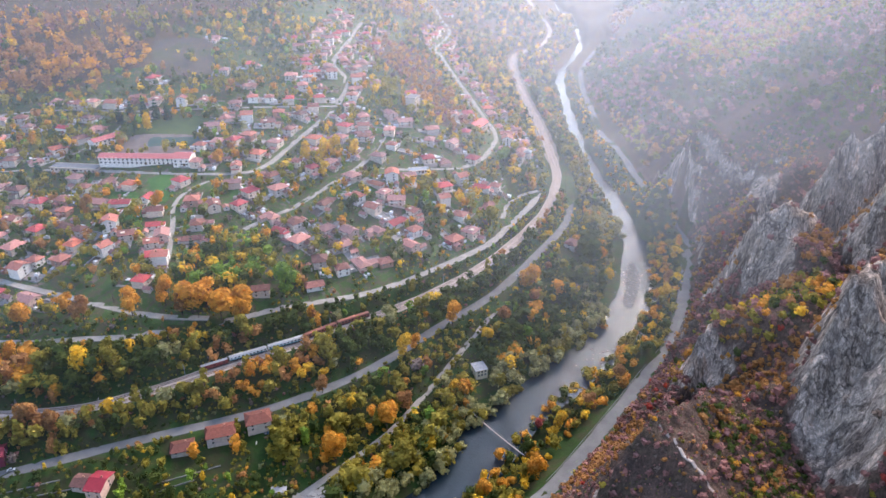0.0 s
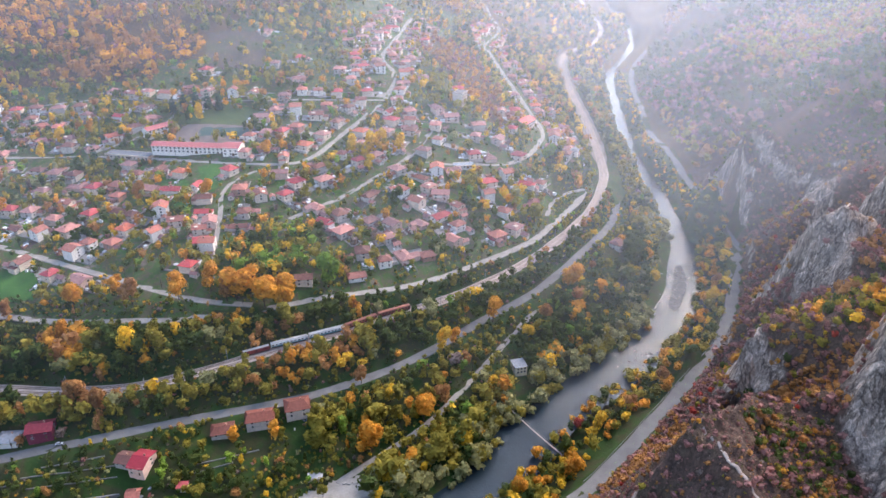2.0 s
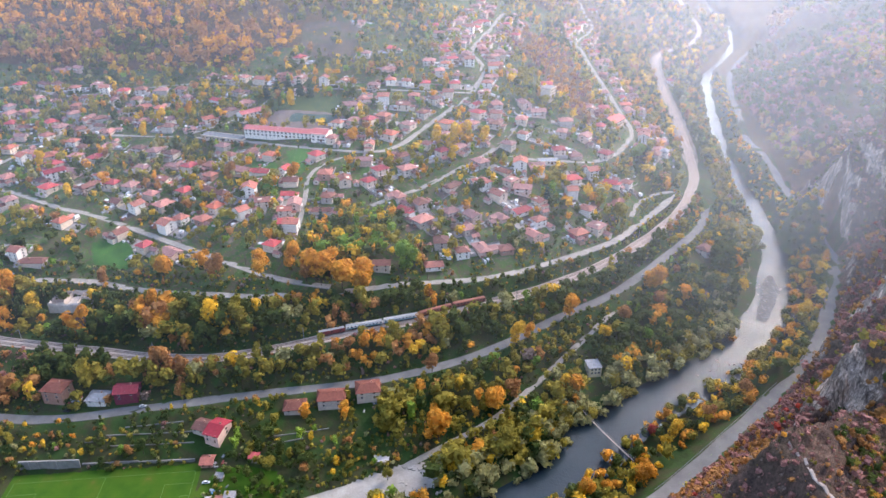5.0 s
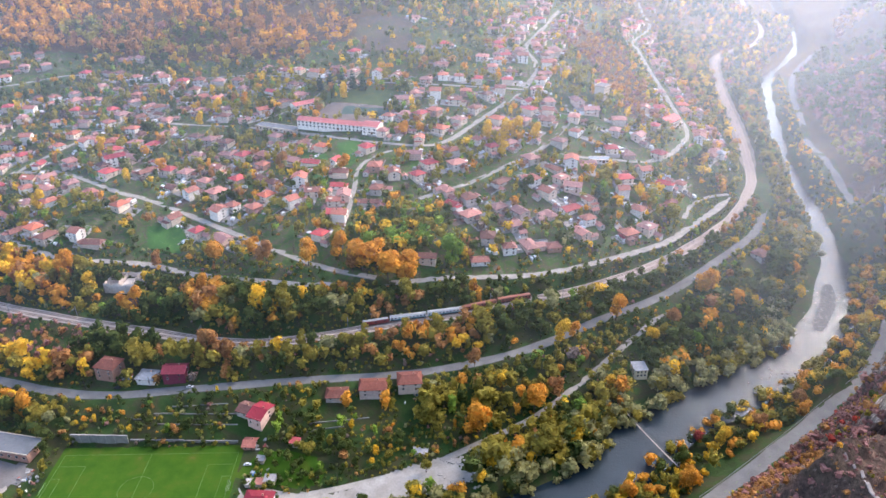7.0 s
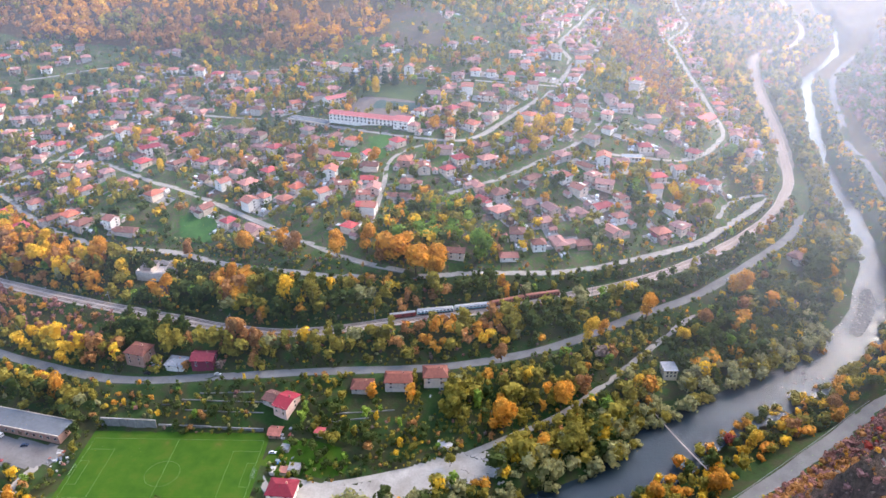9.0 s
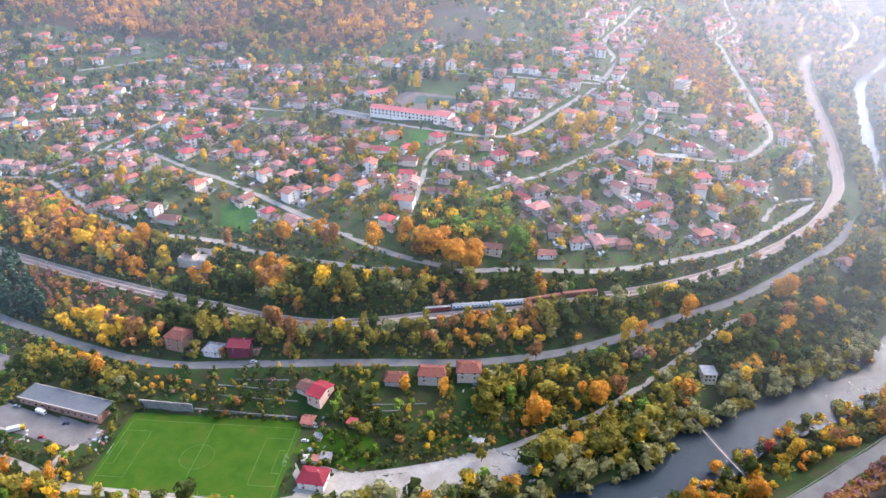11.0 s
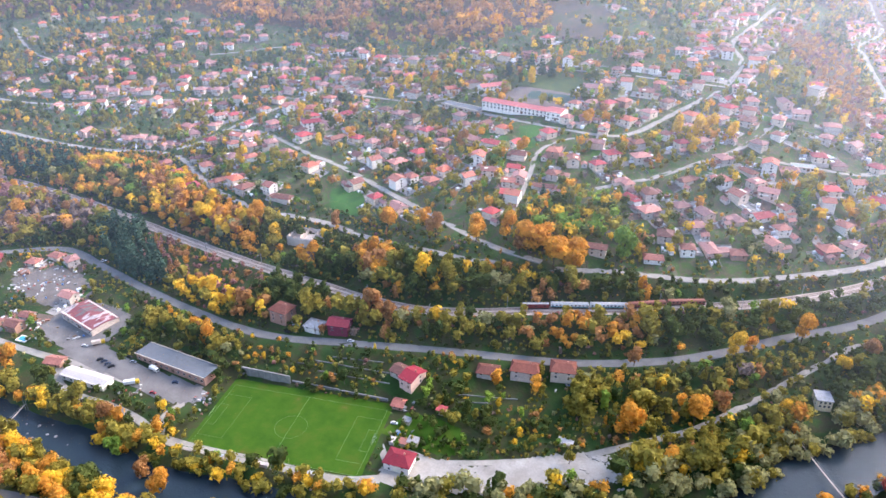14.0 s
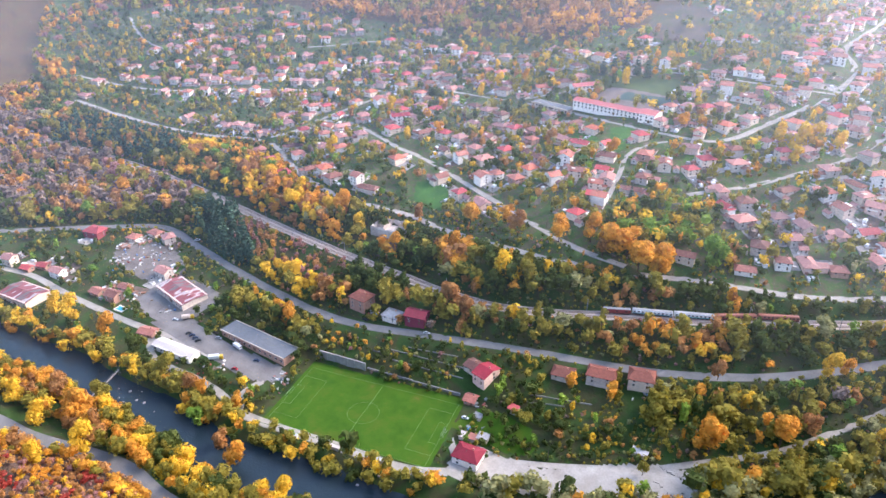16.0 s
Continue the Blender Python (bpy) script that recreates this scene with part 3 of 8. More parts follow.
LEAVES = [
    leaf_stuff("leaves_deep_green", [(0.35, (0.058, 0.090, 0.024)), (0.65, (0.120, 0.150, 0.036))]),
    leaf_stuff("leaves_olive", [(0.35, (0.225, 0.200, 0.036)), (0.65, (0.38, 0.315, 0.055))]),
    leaf_stuff("leaves_fresh_green", [(0.35, (0.150, 0.265, 0.042)), (0.65, (0.270, 0.390, 0.062))]),
    leaf_stuff("leaves_yellow", [(0.35, (0.66, 0.42, 0.042)), (0.65, (0.88, 0.60, 0.058))], 0.45),
    leaf_stuff("leaves_orange", [(0.35, (0.56, 0.26, 0.040)), (0.65, (0.80, 0.42, 0.062))]),
    leaf_stuff("leaves_rust", [(0.35, (0.36, 0.175, 0.068)), (0.65, (0.52, 0.275, 0.098))]),
    leaf_stuff("leaves_conifer", [(0.35, (0.030, 0.066, 0.044)), (0.65, (0.062, 0.115, 0.072))], 0.15),
    leaf_stuff("leaves_willow", [(0.35, (0.26, 0.26, 0.11)), (0.65, (0.42, 0.40, 0.18))]),
    leaf_stuff("twigs_bare", [(0.35, (0.165, 0.12, 0.10)), (0.65, (0.26, 0.19, 0.155))], 0.1),
    leaf_stuff("leaves_red", [(0.35, (0.33, 0.055, 0.045)), (0.65, (0.54, 0.09, 0.06))]),
    leaf_stuff("leaves_mauve_brown", [(0.35, (0.26, 0.13, 0.12)), (0.65, (0.42, 0.21, 0.185))], 0.3),
]
GREEN, OLIVE, FRESH, YELLOW, ORANGE, RUST, CONIFER, WILLOW, BARE, RED, MAUVE = range(11)
M_BARK = surface("bark", [(0.3, (0.06, 0.045, 0.035)), (0.7, (0.12, 0.095, 0.075))], 1.5, 8.0, 0.95, 0.6, 0.05)


def quick_mesh(name, verts, quads, mats, slots=None):
    """A mesh of quads straight from arrays."""
    me = bpy.data.meshes.new(name)
    n, k = len(verts), len(quads)
    me.vertices.add(n)
    me.vertices.foreach_set("co", np.ascontiguousarray(verts, np.float32).ravel())
    me.loops.add(4 * k)
    me.loops.foreach_set("vertex_index", np.ascontiguousarray(quads, np.int32).ravel())
    me.polygons.add(k)
    me.polygons.foreach_set("loop_start", np.arange(0, 4 * k, 4, dtype=np.int32))
    for mt in mats:
        me.materials.append(mt)
    if slots is not None:
        me.polygons.foreach_set("material_index", np.ascontiguousarray(slots, np.int32))
    me.update(calc_edges=True)
    me.validate()
    return me


def leaf_quads(rng, centres, outward, size):
    """Folded leaf clumps: one bent quad at each centre, facing roughly outward."""
    n = len(centres)
    nrm = outward + rng.normal(0, 0.42, (n, 3))
    nrm /= np.linalg.norm(nrm, axis=1)[:, None] + 1e-9
    a = np.cross(nrm, rng.normal(0, 1, (n, 3)))
    a /= np.linalg.norm(a, axis=1)[:, None] + 1e-9
    b = np.cross(nrm, a)
    s = size * rng.uniform(0.55, 1.25, (n, 1))
    bend = nrm * s * rng.uniform(-0.35, 0.35, (n, 1))
    v = np.stack([centres - a * s, centres - b * s * 0.75 + bend, centres + a * s, centres + b * s * 0.75 + bend], 1)
    return v.reshape(-1, 3)


CUBE_V = np.array([(x, y, z) for x in (-1, 1) for y in (-1, 1) for z in (-1, 1)], float) / math.sqrt(3)
CUBE_F = np.array([(0, 1, 3, 2), (4, 6, 7, 5), (0, 4, 5, 1), (2, 3, 7, 6), (0, 2, 6, 4), (1, 5, 7, 3)])


def crown_shape(rng, form, n, size):
    """Quads of a crown of height 1 on z = 0: uneven inner clumps, and leaf sprays all over and round them."""
    if form == "round" or form == "bush":
        lobes = int(rng.integers(5, 8)) if form == "round" else 3 if size < 0.055 else 2
        c = rng.normal(0, 1, (lobes, 3))
        c /= np.linalg.norm(c, axis=1)[:, None]
        mid = 0.56 if form == "round" else 0.42
        c = c * rng.uniform(0.12, 0.27, (lobes, 1)) * ([0.82, 0.82, 1.15] if form == "round" else [1.1, 1.1, 0.9]) + [0, 0, mid]
        r = rng.uniform(0.15, 0.24, lobes) * (1.0 if form == "round" else 1.25)
    elif form == "tall":
        z = np.linspace(0.2, 0.84, 5)
        c = np.column_stack([rng.normal(0, 0.04, 5), rng.normal(0, 0.04, 5), z])
        r = 0.17 * np.sin(np.pi * (z * 0.82 + 0.12)) + 0.03
    else:
        z = np.linspace(0.12, 0.93, 7)
        c = np.column_stack([rng.normal(0, 0.01, 7), rng.normal(0, 0.01, 7), z])
        r = 0.23 * (1 - z) + 0.025
    w = r ** 2 / (r ** 2).sum()
    k = rng.choice(len(c), 4 * n, p=w)
    d = rng.normal(0, 1, (4 * n, 3))
    d /= np.linalg.norm(d, axis=1)[:, None]
    d[:, 2] = np.where(d[:, 2] < -0.45, -d[:, 2], d[:, 2])
    flat = 0.5 if form == "spire" else 1.0
    p = c[k] + d * [1, 1, flat] * (r[k] * rng.uniform(0.86, 1.12, 4 * n))[:, None]
    buried = (np.linalg.norm(p[:, None, :] - c[None], axis=2) < 0.84 * r[None]).any(1)
    pick = np.concatenate([np.where(~buried)[0], np.where(buried)[0]])[:n]
    p, d = p[pick], d[pick]
    leaves = leaf_quads(rng, p, d, size)
    core = []
    for g in np.array_split(np.argsort(c[:, 2]), min(len(c), max(1, n // 20))):
        q = c[g].mean(0)
        rad = r[g].mean() + 0.55 * np.linalg.norm(c[g] - q, axis=1).mean()
        v = CUBE_V * rad * rng.uniform(0.7, 0.92, (8, 1)) * [1, 1, flat]
        an = rng.uniform(0, 1.57)
        v = np.column_stack([v[:, 0] * math.cos(an) - v[:, 1] * math.sin(an), v[:, 0] * math.sin(an) + v[:, 1] * math.cos(an), v[:, 2]]) + q
        core.append(v[CUBE_F].reshape(-1, 3) + rng.normal(0, 0.09 * rad, (24, 3)))
    return np.concatenate([leaves] + core)


def limb_mesh(rng, form, top):
    """A tapered trunk with limbs, height 1."""
    bm = bmesh.new()

    def tube(a, b, ra, rb):
        a, b = Vector(a), Vector(b)
        m = (b - a).to_track_quat("Z", "Y").to_matrix().to_4x4()
        cone = bmesh.ops.create_cone(bm, segments=6, radius1=ra, radius2=rb, depth=(b - a).length)
        bmesh.ops.transform(bm, matrix=Matrix.Translation((a + b) / 2) @ m, verts=cone["verts"])
    tube((0, 0, -0.06), (rng.normal(0, 0.01), rng.normal(0, 0.01), top), 0.024, 0.012)
    tube((0, 0, top), (0.02, 0.01, top + 0.35), 0.012, 0.004)
    for _ in range(4 if form != "spire" else 0):
        an, h = rng.uniform(0, 6.28), rng.uniform(top * 0.7, top + 0.12)
        tube((0, 0, h), (0.2 * math.cos(an), 0.2 * math.sin(an), h + rng.uniform(0.12, 0.25)), 0.010, 0.003)
    me = bpy.data.meshes.new("trunk")
    bm.to_mesh(me)
    bm.free()
    me.materials.append(M_BARK)
    return me


prng = np.random.default_rng(11)
TREE_FORMS = []
for form, leaves, size, count in (("round", 420, 0.050, 4), ("tall", 300, 0.040, 2), ("spire", 340, 0.042, 2), ("bush", 200, 0.06, 2)):
    for _ in range(count):
        v = crown_shape(prng, form, leaves, size)
        TREE_FORMS.append((form, v, limb_mesh(prng, form, 0.30 if form == "round" else 0.25 if form != "bush" else 0.12)))
TREE_MODELS = {}
TREE_LABELS = ["dark green leafy tree in the wooded slope", "olive green tree turning towards yellow", "fresh green tree still in full leaf", "bright yellow autumn tree", "orange autumn tree with a broad crown",
               "rust brown autumn tree", "dark green conifer with drooping branches", "pale green willow on the river bank", "bare grey-brown tree without leaves", "deep red autumn tree", "dull mauve-brown autumn shrub"]


def plant(x, y, tall, colour, form, turn, wide=1.0):
    """One tree: a trunk and a crown of leaf clumps, standing on the ground."""
    z = place(x, y) - 0.1
    m = Matrix.Translation((x, y, z)) @ Matrix.Rotation(turn, 4, "Z") @ Matrix.Diagonal((tall * wide, tall * wide, tall, 1))
    key = (form, colour)
    if key not in TREE_MODELS:
        _, v, limbs = TREE_FORMS[form]
        root = new("tree")
        trunk = new("trunk", limbs)
        trunk.parent = root
        crown = new("crown", quick_mesh("crown", v, np.arange(len(v)).reshape(-1, 4), [LEAVES[colour]]))
        crown.parent = root
        tagged(root, TREE_LABELS[colour], "tree", "trees of the valley")
        TREE_MODELS[key] = root
        root.matrix_basis = m
        return root
    return copy_thing(TREE_MODELS[key], m @ Matrix.Diagonal([1 / s for s in TREE_MODELS[key].scale] + [1]))


def wood(name, label, xs, ys, talls, colours, leaves, form_pool, seed, size=0.085, category="woodland"):
    """Many trees that nobody could count, as one mesh of real leaf clumps."""
    if len(xs) == 0:
        return None
    rng = np.random.default_rng(seed)
    zs = height(xs, ys) - 0.2
    kinds = []
    for f in form_pool:
        for _ in range(3):
            kinds.append(crown_shape(rng, f, leaves, size))
    pick = rng.integers(0, len(kinds), len(xs))
    out, slots = [], []
    for k, v in enumerate(kinds):
        j = np.where(pick == k)[0]
        if len(j) == 0:
            continue
        an = rng.uniform(0, 6.28, len(j))
        c, s = np.cos(an), np.sin(an)
        h = np.asarray(talls)[j]
        wd = h * rng.uniform(0.8, 1.15, len(j))
        X = (v[None, :, 0] * c[:, None] - v[None, :, 1] * s[:, None]) * wd[:, None] + xs[j][:, None]
        Y = (v[None, :, 0] * s[:, None] + v[None, :, 1] * c[:, None]) * wd[:, None] + ys[j][:, None]
        Z = v[None, :, 2] * h[:, None] + zs[j][:, None]
        out.append(np.stack([X, Y, Z], -1).reshape(-1, 3))
        slots.append(np.repeat(np.asarray(colours)[j], len(v) // 4))
    V = np.concatenate(out)
    me = quick_mesh(name, V, np.arange(len(V)).reshape(-1, 4), LEAVES, np.concatenate(slots))
    return tagged(new(name, me), label, category, kind="stuff")


def scatter(rng, x0, x1, y0, y1, gap):
    """Places on a jittered grid."""
    gx, gy = np.meshgrid(np.arange(x0, x1, gap), np.arange(y0, y1, gap))
    n = gx.size
    return gx.ravel() + rng.uniform(-0.5, 0.5, n) * gap * 0.95, gy.ravel() + rng.uniform(-0.5, 0.5, n) * gap * 0.95


def clear_of(x, y, extra=1.5):
    """True where no road, track, water or pitch lies."""
    ok = np.ones(len(x), bool)
    for k, l in LANE_LINES.items():
        d, _ = near_line(x, y, l, 12)
        ok &= ~(d < LANE_HALF.get(k, 2.3) + extra)
    for l, h in ((ROAD_MAIN, 4.0), (ROAD_RIVER, 5.0), (RAIL, 6.0), (STATION, 11.0)):
        d, _ = near_line(x, y, l, 18)
        ok &= ~(d < h + extra)
    d, _ = near_line(x, y, RIVER, 30)
    ok &= ~(d < 9.5)
    a, b = in_pitch(x, y)
    return ok & ~((a < 4.5) & (b < 4.5))


def choose(rng, n, weights):
    keys = np.array(list(weights))
    w = np.array([weights[k] for k in weights], float)
    return rng.choice(keys, n, p=w / w.sum())


# ---- houses ----
def part(name, bm, mats, parent, label=""):
    me = bpy.data.meshes.new(name)
    bm.normal_update()
    bm.to_mesh(me)
    bm.free()
    for mt in (mats if isinstance(mats, (list, tuple)) else [mats]):
        me.materials.append(mt)
    ob = new(name, me)
    ob.parent = parent
    if label:
        ob["label"] = label
    return ob


def box(bm, x0, x1, y0, y1, z0, z1, slot=0, bevel=0.0):
    got = bmesh.ops.create_cube(bm, size=1)["verts"]
    bmesh.ops.transform(bm, matrix=Matrix.Translation(((x0 + x1) / 2, (y0 + y1) / 2, (z0 + z1) / 2)) @ Matrix.Diagonal((x1 - x0, y1 - y0, z1 - z0, 1)), verts=got)
    faces = {f for v in got for f in v.link_faces}
    for f in faces:
        f.material_index = slot
    if bevel:
        bmesh.ops.bevel(bm, geom=list({e for f in faces for e in f.edges}), offset=bevel, segments=1, affect="EDGES")


def roof_mesh(bm, w, d, z, rise, over, hip):
    """A hipped (hip > 0) or gabled roof with thickness and overhanging eaves."""
    a, b = w / 2 + over, d / 2 + over
    rx = max(a - hip * b, 0.05) if hip else a
    for dz, flip in ((0, False), (-0.22, True)):
        zb, zt = z + dz - 0.25, z + dz + rise
        v = [bm.verts.new(p) for p in ((-a, -b, zb), (a, -b, zb), (a, b, zb), (-a, b, zb), (-rx, 0, zt), (rx, 0, zt))]
        fs = [(0, 1, 5, 4), (2, 3, 4, 5), (1, 2, 5), (3, 0, 4)] if hip else [(0, 1, 5, 4), (2, 3, 4, 5)]
        for f in fs:
            q = [v[i] for i in f]
            bm.faces.new(q[::-1] if flip else q)
        if not flip:
            top = v
        else:
            ring = (0, 1, 2, 3) if hip else (0, 1, 5, 2, 3, 4)
            for i in range(len(ring)):
                p, q = ring[i], ring[(i + 1) % len(ring)]
                bm.faces.new((v[p], v[q], top[q], top[p]))


def tiles(name, rgb, vary=0.25):
    """Clay roof tiles: courses as fine relief, blotched by age."""
    m, nd, lk, b = shader(name, 0.8)
    p = place_of(nd)
    info = nd.new("ShaderNodeObjectInfo")
    c = ramp_of(nd, lk, noise_of(nd, lk, 0.7, 5.0, p), [(0.3, tuple(v * (1 - vary) for v in rgb)), (0.7, tuple(min(1, v * (1 + vary)) for v in rgb))])
    f = noise_of(nd, lk, 5.0, 3.0, p)
    c = mix_of(nd, lk, 0.4, c, ramp_of(nd, lk, f, [(0.3, (0.5, 0.5, 0.5)), (0.7, (1, 1, 1))]), "MULTIPLY")
    g = ramp_of(nd, lk, info.outputs["Random"], [(0.0, (0.6, 0.66, 0.72)), (0.35, (0.85, 0.9, 0.95)), (0.65, (1, 1, 1)), (1.0, (1.2, 1.05, 1.0))])
    lk.new(mix_of(nd, lk, 1.0, c, g, "MULTIPLY"), b.inputs["Base Color"])
    wv = nd.new("ShaderNodeTexWave")
    wv.bands_direction = "Z"
    wv.inputs["Scale"].default_value = 3.0
    lk.new(p, wv.inputs["Vector"])
    bump_of(nd, lk, wv.outputs["Fac"], b, 0.4, 0.06)
    return m


R_RED = tiles("roof_tiles_red", (0.45, 0.085, 0.09))
R_CLAY = tiles("roof_tiles_clay", (0.38, 0.150, 0.115))
R_CORAL = tiles("roof_tiles_coral", (0.50, 0.15, 0.095))
R_ROSE = tiles("roof_tiles_weathered", (0.41, 0.205, 0.18))
R_BROWN = tiles("roof_tiles_brown", (0.20, 0.092, 0.075))
R_DARK = tiles("roof_tiles_dark_clay", (0.185, 0.066, 0.048))
R_CRIMSON = tiles("roof_tiles_crimson", (0.30, 0.028, 0.045), 0.12)
R_MAROON = tiles("roof_tiles_maroon", (0.22, 0.035, 0.05))
R_GREY = tiles("roof_sheets_grey", (0.30, 0.30, 0.31))
W_WHITE = plain("render_white", (0.84, 0.775, 0.71), 0.9, 0, 0.10, 0.6)
W_CREAM = plain("render_cream", (0.74, 0.60, 0.485), 0.9, 0, 0.16, 0.6)
W_ROSE = plain("render_rose", (0.70, 0.50, 0.42), 0.9, 0, 0.16, 0.6)
W_GREY = plain("render_grey", (0.60, 0.515, 0.455), 0.9, 0, 0.2, 0.6)
W_BRICK = plain("bare_brick", (0.42, 0.24, 0.18), 0.9, 0, 0.2, 0.9)
M_FRAME = plain("window_frame_paint", (0.62, 0.61, 0.58), 0.6)
M_DOOR = plain("door_wood", (0.14, 0.08, 0.05), 0.6)
m, nd, lk, b = shader("window_glass", 0.08)
b.inputs["Base Color"].default_value = (0.03, 0.035, 0.04, 1)
b.inputs["Specular IOR Level"].default_value = 0.6
M_PANE = m


def window(parent, x, y, z, face, w=1.1, h=1.3):
    """A window: a frame standing proud of the wall with the pane set back in it."""
    key = (round(w, 2), round(h, 2))
    if key not in WINDOW_MESHES:
        bm = bmesh.new()
        box(bm, -w / 2 - 0.12, w / 2 + 0.12, -0.1, 0.03, -h / 2 - 0.12, h / 2 + 0.12)
        front = min(bm.faces, key=lambda f: f.calc_center_median().y)
        bmesh.ops.inset_region(bm, faces=[front], thickness=0.13, depth=-0.05)
        front.material_index = 1
        me = bpy.data.meshes.new("window")
        bm.to_mesh(me)
        bm.free()
        me.materials.append(M_FRAME)
        me.materials.append(M_PANE)
        WINDOW_MESHES[key] = me
    ob = new("window", WINDOW_MESHES[key])
    ob.parent = parent
    ob.matrix_local = Matrix.Translation((x, y, z)) @ Matrix.Rotation(face, 4, "Z")
    return ob


WINDOW_MESHES = {}


def gables(bm, w, d, h, rise):
    for s in (-1, 1):
        v = [bm.verts.new(p) for p in ((s * w / 2, -d / 2, h), (s * w / 2, d / 2, h), (s * w / 2, 0, h + rise - 0.25))]
        bm.faces.new(v if s > 0 else v[::-1])


def house(label, w, d, storeys, wall_mat, roof_mat, hip, rise=2.3, balcony=False, annex=0.0, plinth=3.0, name="house", over=0.75, wing=None, terrace=0.0, dormer=False):
    """A house at the origin: walls, roof with chimney, windows, door; the plinth runs into the slope.
    wing: a lower block in front as (width, depth, height, shift along the front, wall, roof)."""
    root = tagged(new(name), label, "house" if name == "house" else "outbuilding", "village houses" if name == "house" else "outbuildings")
    h = 2.75 * storeys
    bm = bmesh.new()
    box(bm, -w / 2, w / 2, -d / 2, d / 2, -plinth, h)
    if not hip:
        gables(bm, w, d, h, rise)
    if annex:
        box(bm, w / 2, w / 2 + annex, -d / 2 + 0.6, d / 2 - 1.2, -plinth, 2.6)
    part("wall", bm, wall_mat, root)
    bm = bmesh.new()
    roof_mesh(bm, w, d, h, rise, over, hip)
    if annex:
        box(bm, w / 2 + 0.01, w / 2 + annex + 0.4, -d / 2 + 0.3, d / 2 - 0.9, 2.6, 2.8)
    roof = part("roof", bm, roof_mat, root)
    bm = bmesh.new()
    box(bm, w * 0.15, w * 0.15 + 0.7, 0.6, 1.25, h + rise * 0.3, h + rise + 0.7)
    box(bm, w * 0.15 - 0.08, w * 0.15 + 0.78, 0.52, 1.33, h + rise + 0.7, h + rise + 0.82)
    part("chimney", bm, W_BRICK, roof)
    if dormer:
        bm = bmesh.new()
        box(bm, -w * 0.2 - 1.1, -w * 0.2 + 1.1, -d * 0.36, -0.4, h - 0.1, h + rise * 0.66)
        box(bm, -w * 0.2 - 1.35, -w * 0.2 + 1.35, -d * 0.36 - 0.3, -0.2, h + rise * 0.66, h + rise * 0.66 + 0.16)
        part("dormer", bm, wall_mat, root)
    for s in range(storeys):
        z = 1.55 + 2.75 * s
        for x in (-w * 0.28, w * 0.25):
            if not (s == 0 and x > 0) and not (wing and z < wing[2] + 0.8 and abs(x - wing[3]) < wing[0] / 2 + 0.8):
                window(root, x, -d / 2 - 0.01, z, 0)
        window(root, w / 2 + 0.01, d * 0.12, z if not annex or s else z + 0.3, math.pi / 2) if not (annex and s == 0) else None
        window(root, -w / 2 - 0.01, 0, z, -math.pi / 2)
    bm = bmesh.new()
    box(bm, -0.5, 0.5, -0.08, 0.02, 0.1, 2.15)
    dr = part("door", bm, M_DOOR, root)
    dr.matrix_local = Matrix.Translation((w * 0.25, -d / 2 - 0.01, 0))
    if wing:
        ww, wd, wh, wx, wmat, rmat = wing
        shift = Matrix.Translation((wx, -d / 2 - wd / 2 + 0.3, 0)) @ Matrix.Rotation(math.pi / 2, 4, "Z")
        bm = bmesh.new()
        box(bm, -wd / 2, wd / 2, -ww / 2, ww / 2, -plinth, wh)
        gables(bm, wd, ww, wh, 1.5)
        wl = part("wing_wall", bm, wmat, root)
        wl.matrix_local = shift
        bm = bmesh.new()
        roof_mesh(bm, wd, ww, wh, 1.5, 0.5, 0)
        wr_ = part("wing_roof", bm, rmat, root)
        wr_.matrix_local = shift
        window(root, wx, -d / 2 - wd + 0.29, min(1.5, wh - 1.1), 0)
    if terrace:
        bm = bmesh.new()
        box(bm, -w / 2 - 0.02, w / 2 + 1.0, -d / 2 - terrace, -d / 2 - 0.12, -plinth, -0.05)
        box(bm, -w / 2 - 0.02, w / 2 + 1.0, -d / 2 - terrace - 0.15, -d / 2 - terrace, -plinth, 0.75)
        part("terrace", bm, W_GREY, root)
    if balcony:
        bm = bmesh.new()
        box(bm, -w * 0.42, w * 0.1, -d / 2 - 1.2, -d / 2, 2.7, 2.85)
        box(bm, -w * 0.42, w * 0.1, -d / 2 - 1.2, -d / 2 - 1.12, 2.85, 3.75)
        box(bm, -w * 0.42, -w * 0.42 + 0.08, -d / 2 - 1.2, -d / 2, 2.85, 3.75)
        box(bm, w * 0.1 - 0.08, w * 0.1, -d / 2 - 1.2, -d / 2, 2.85, 3.75)
        part("balcony", bm, W_WHITE, root)
    return root


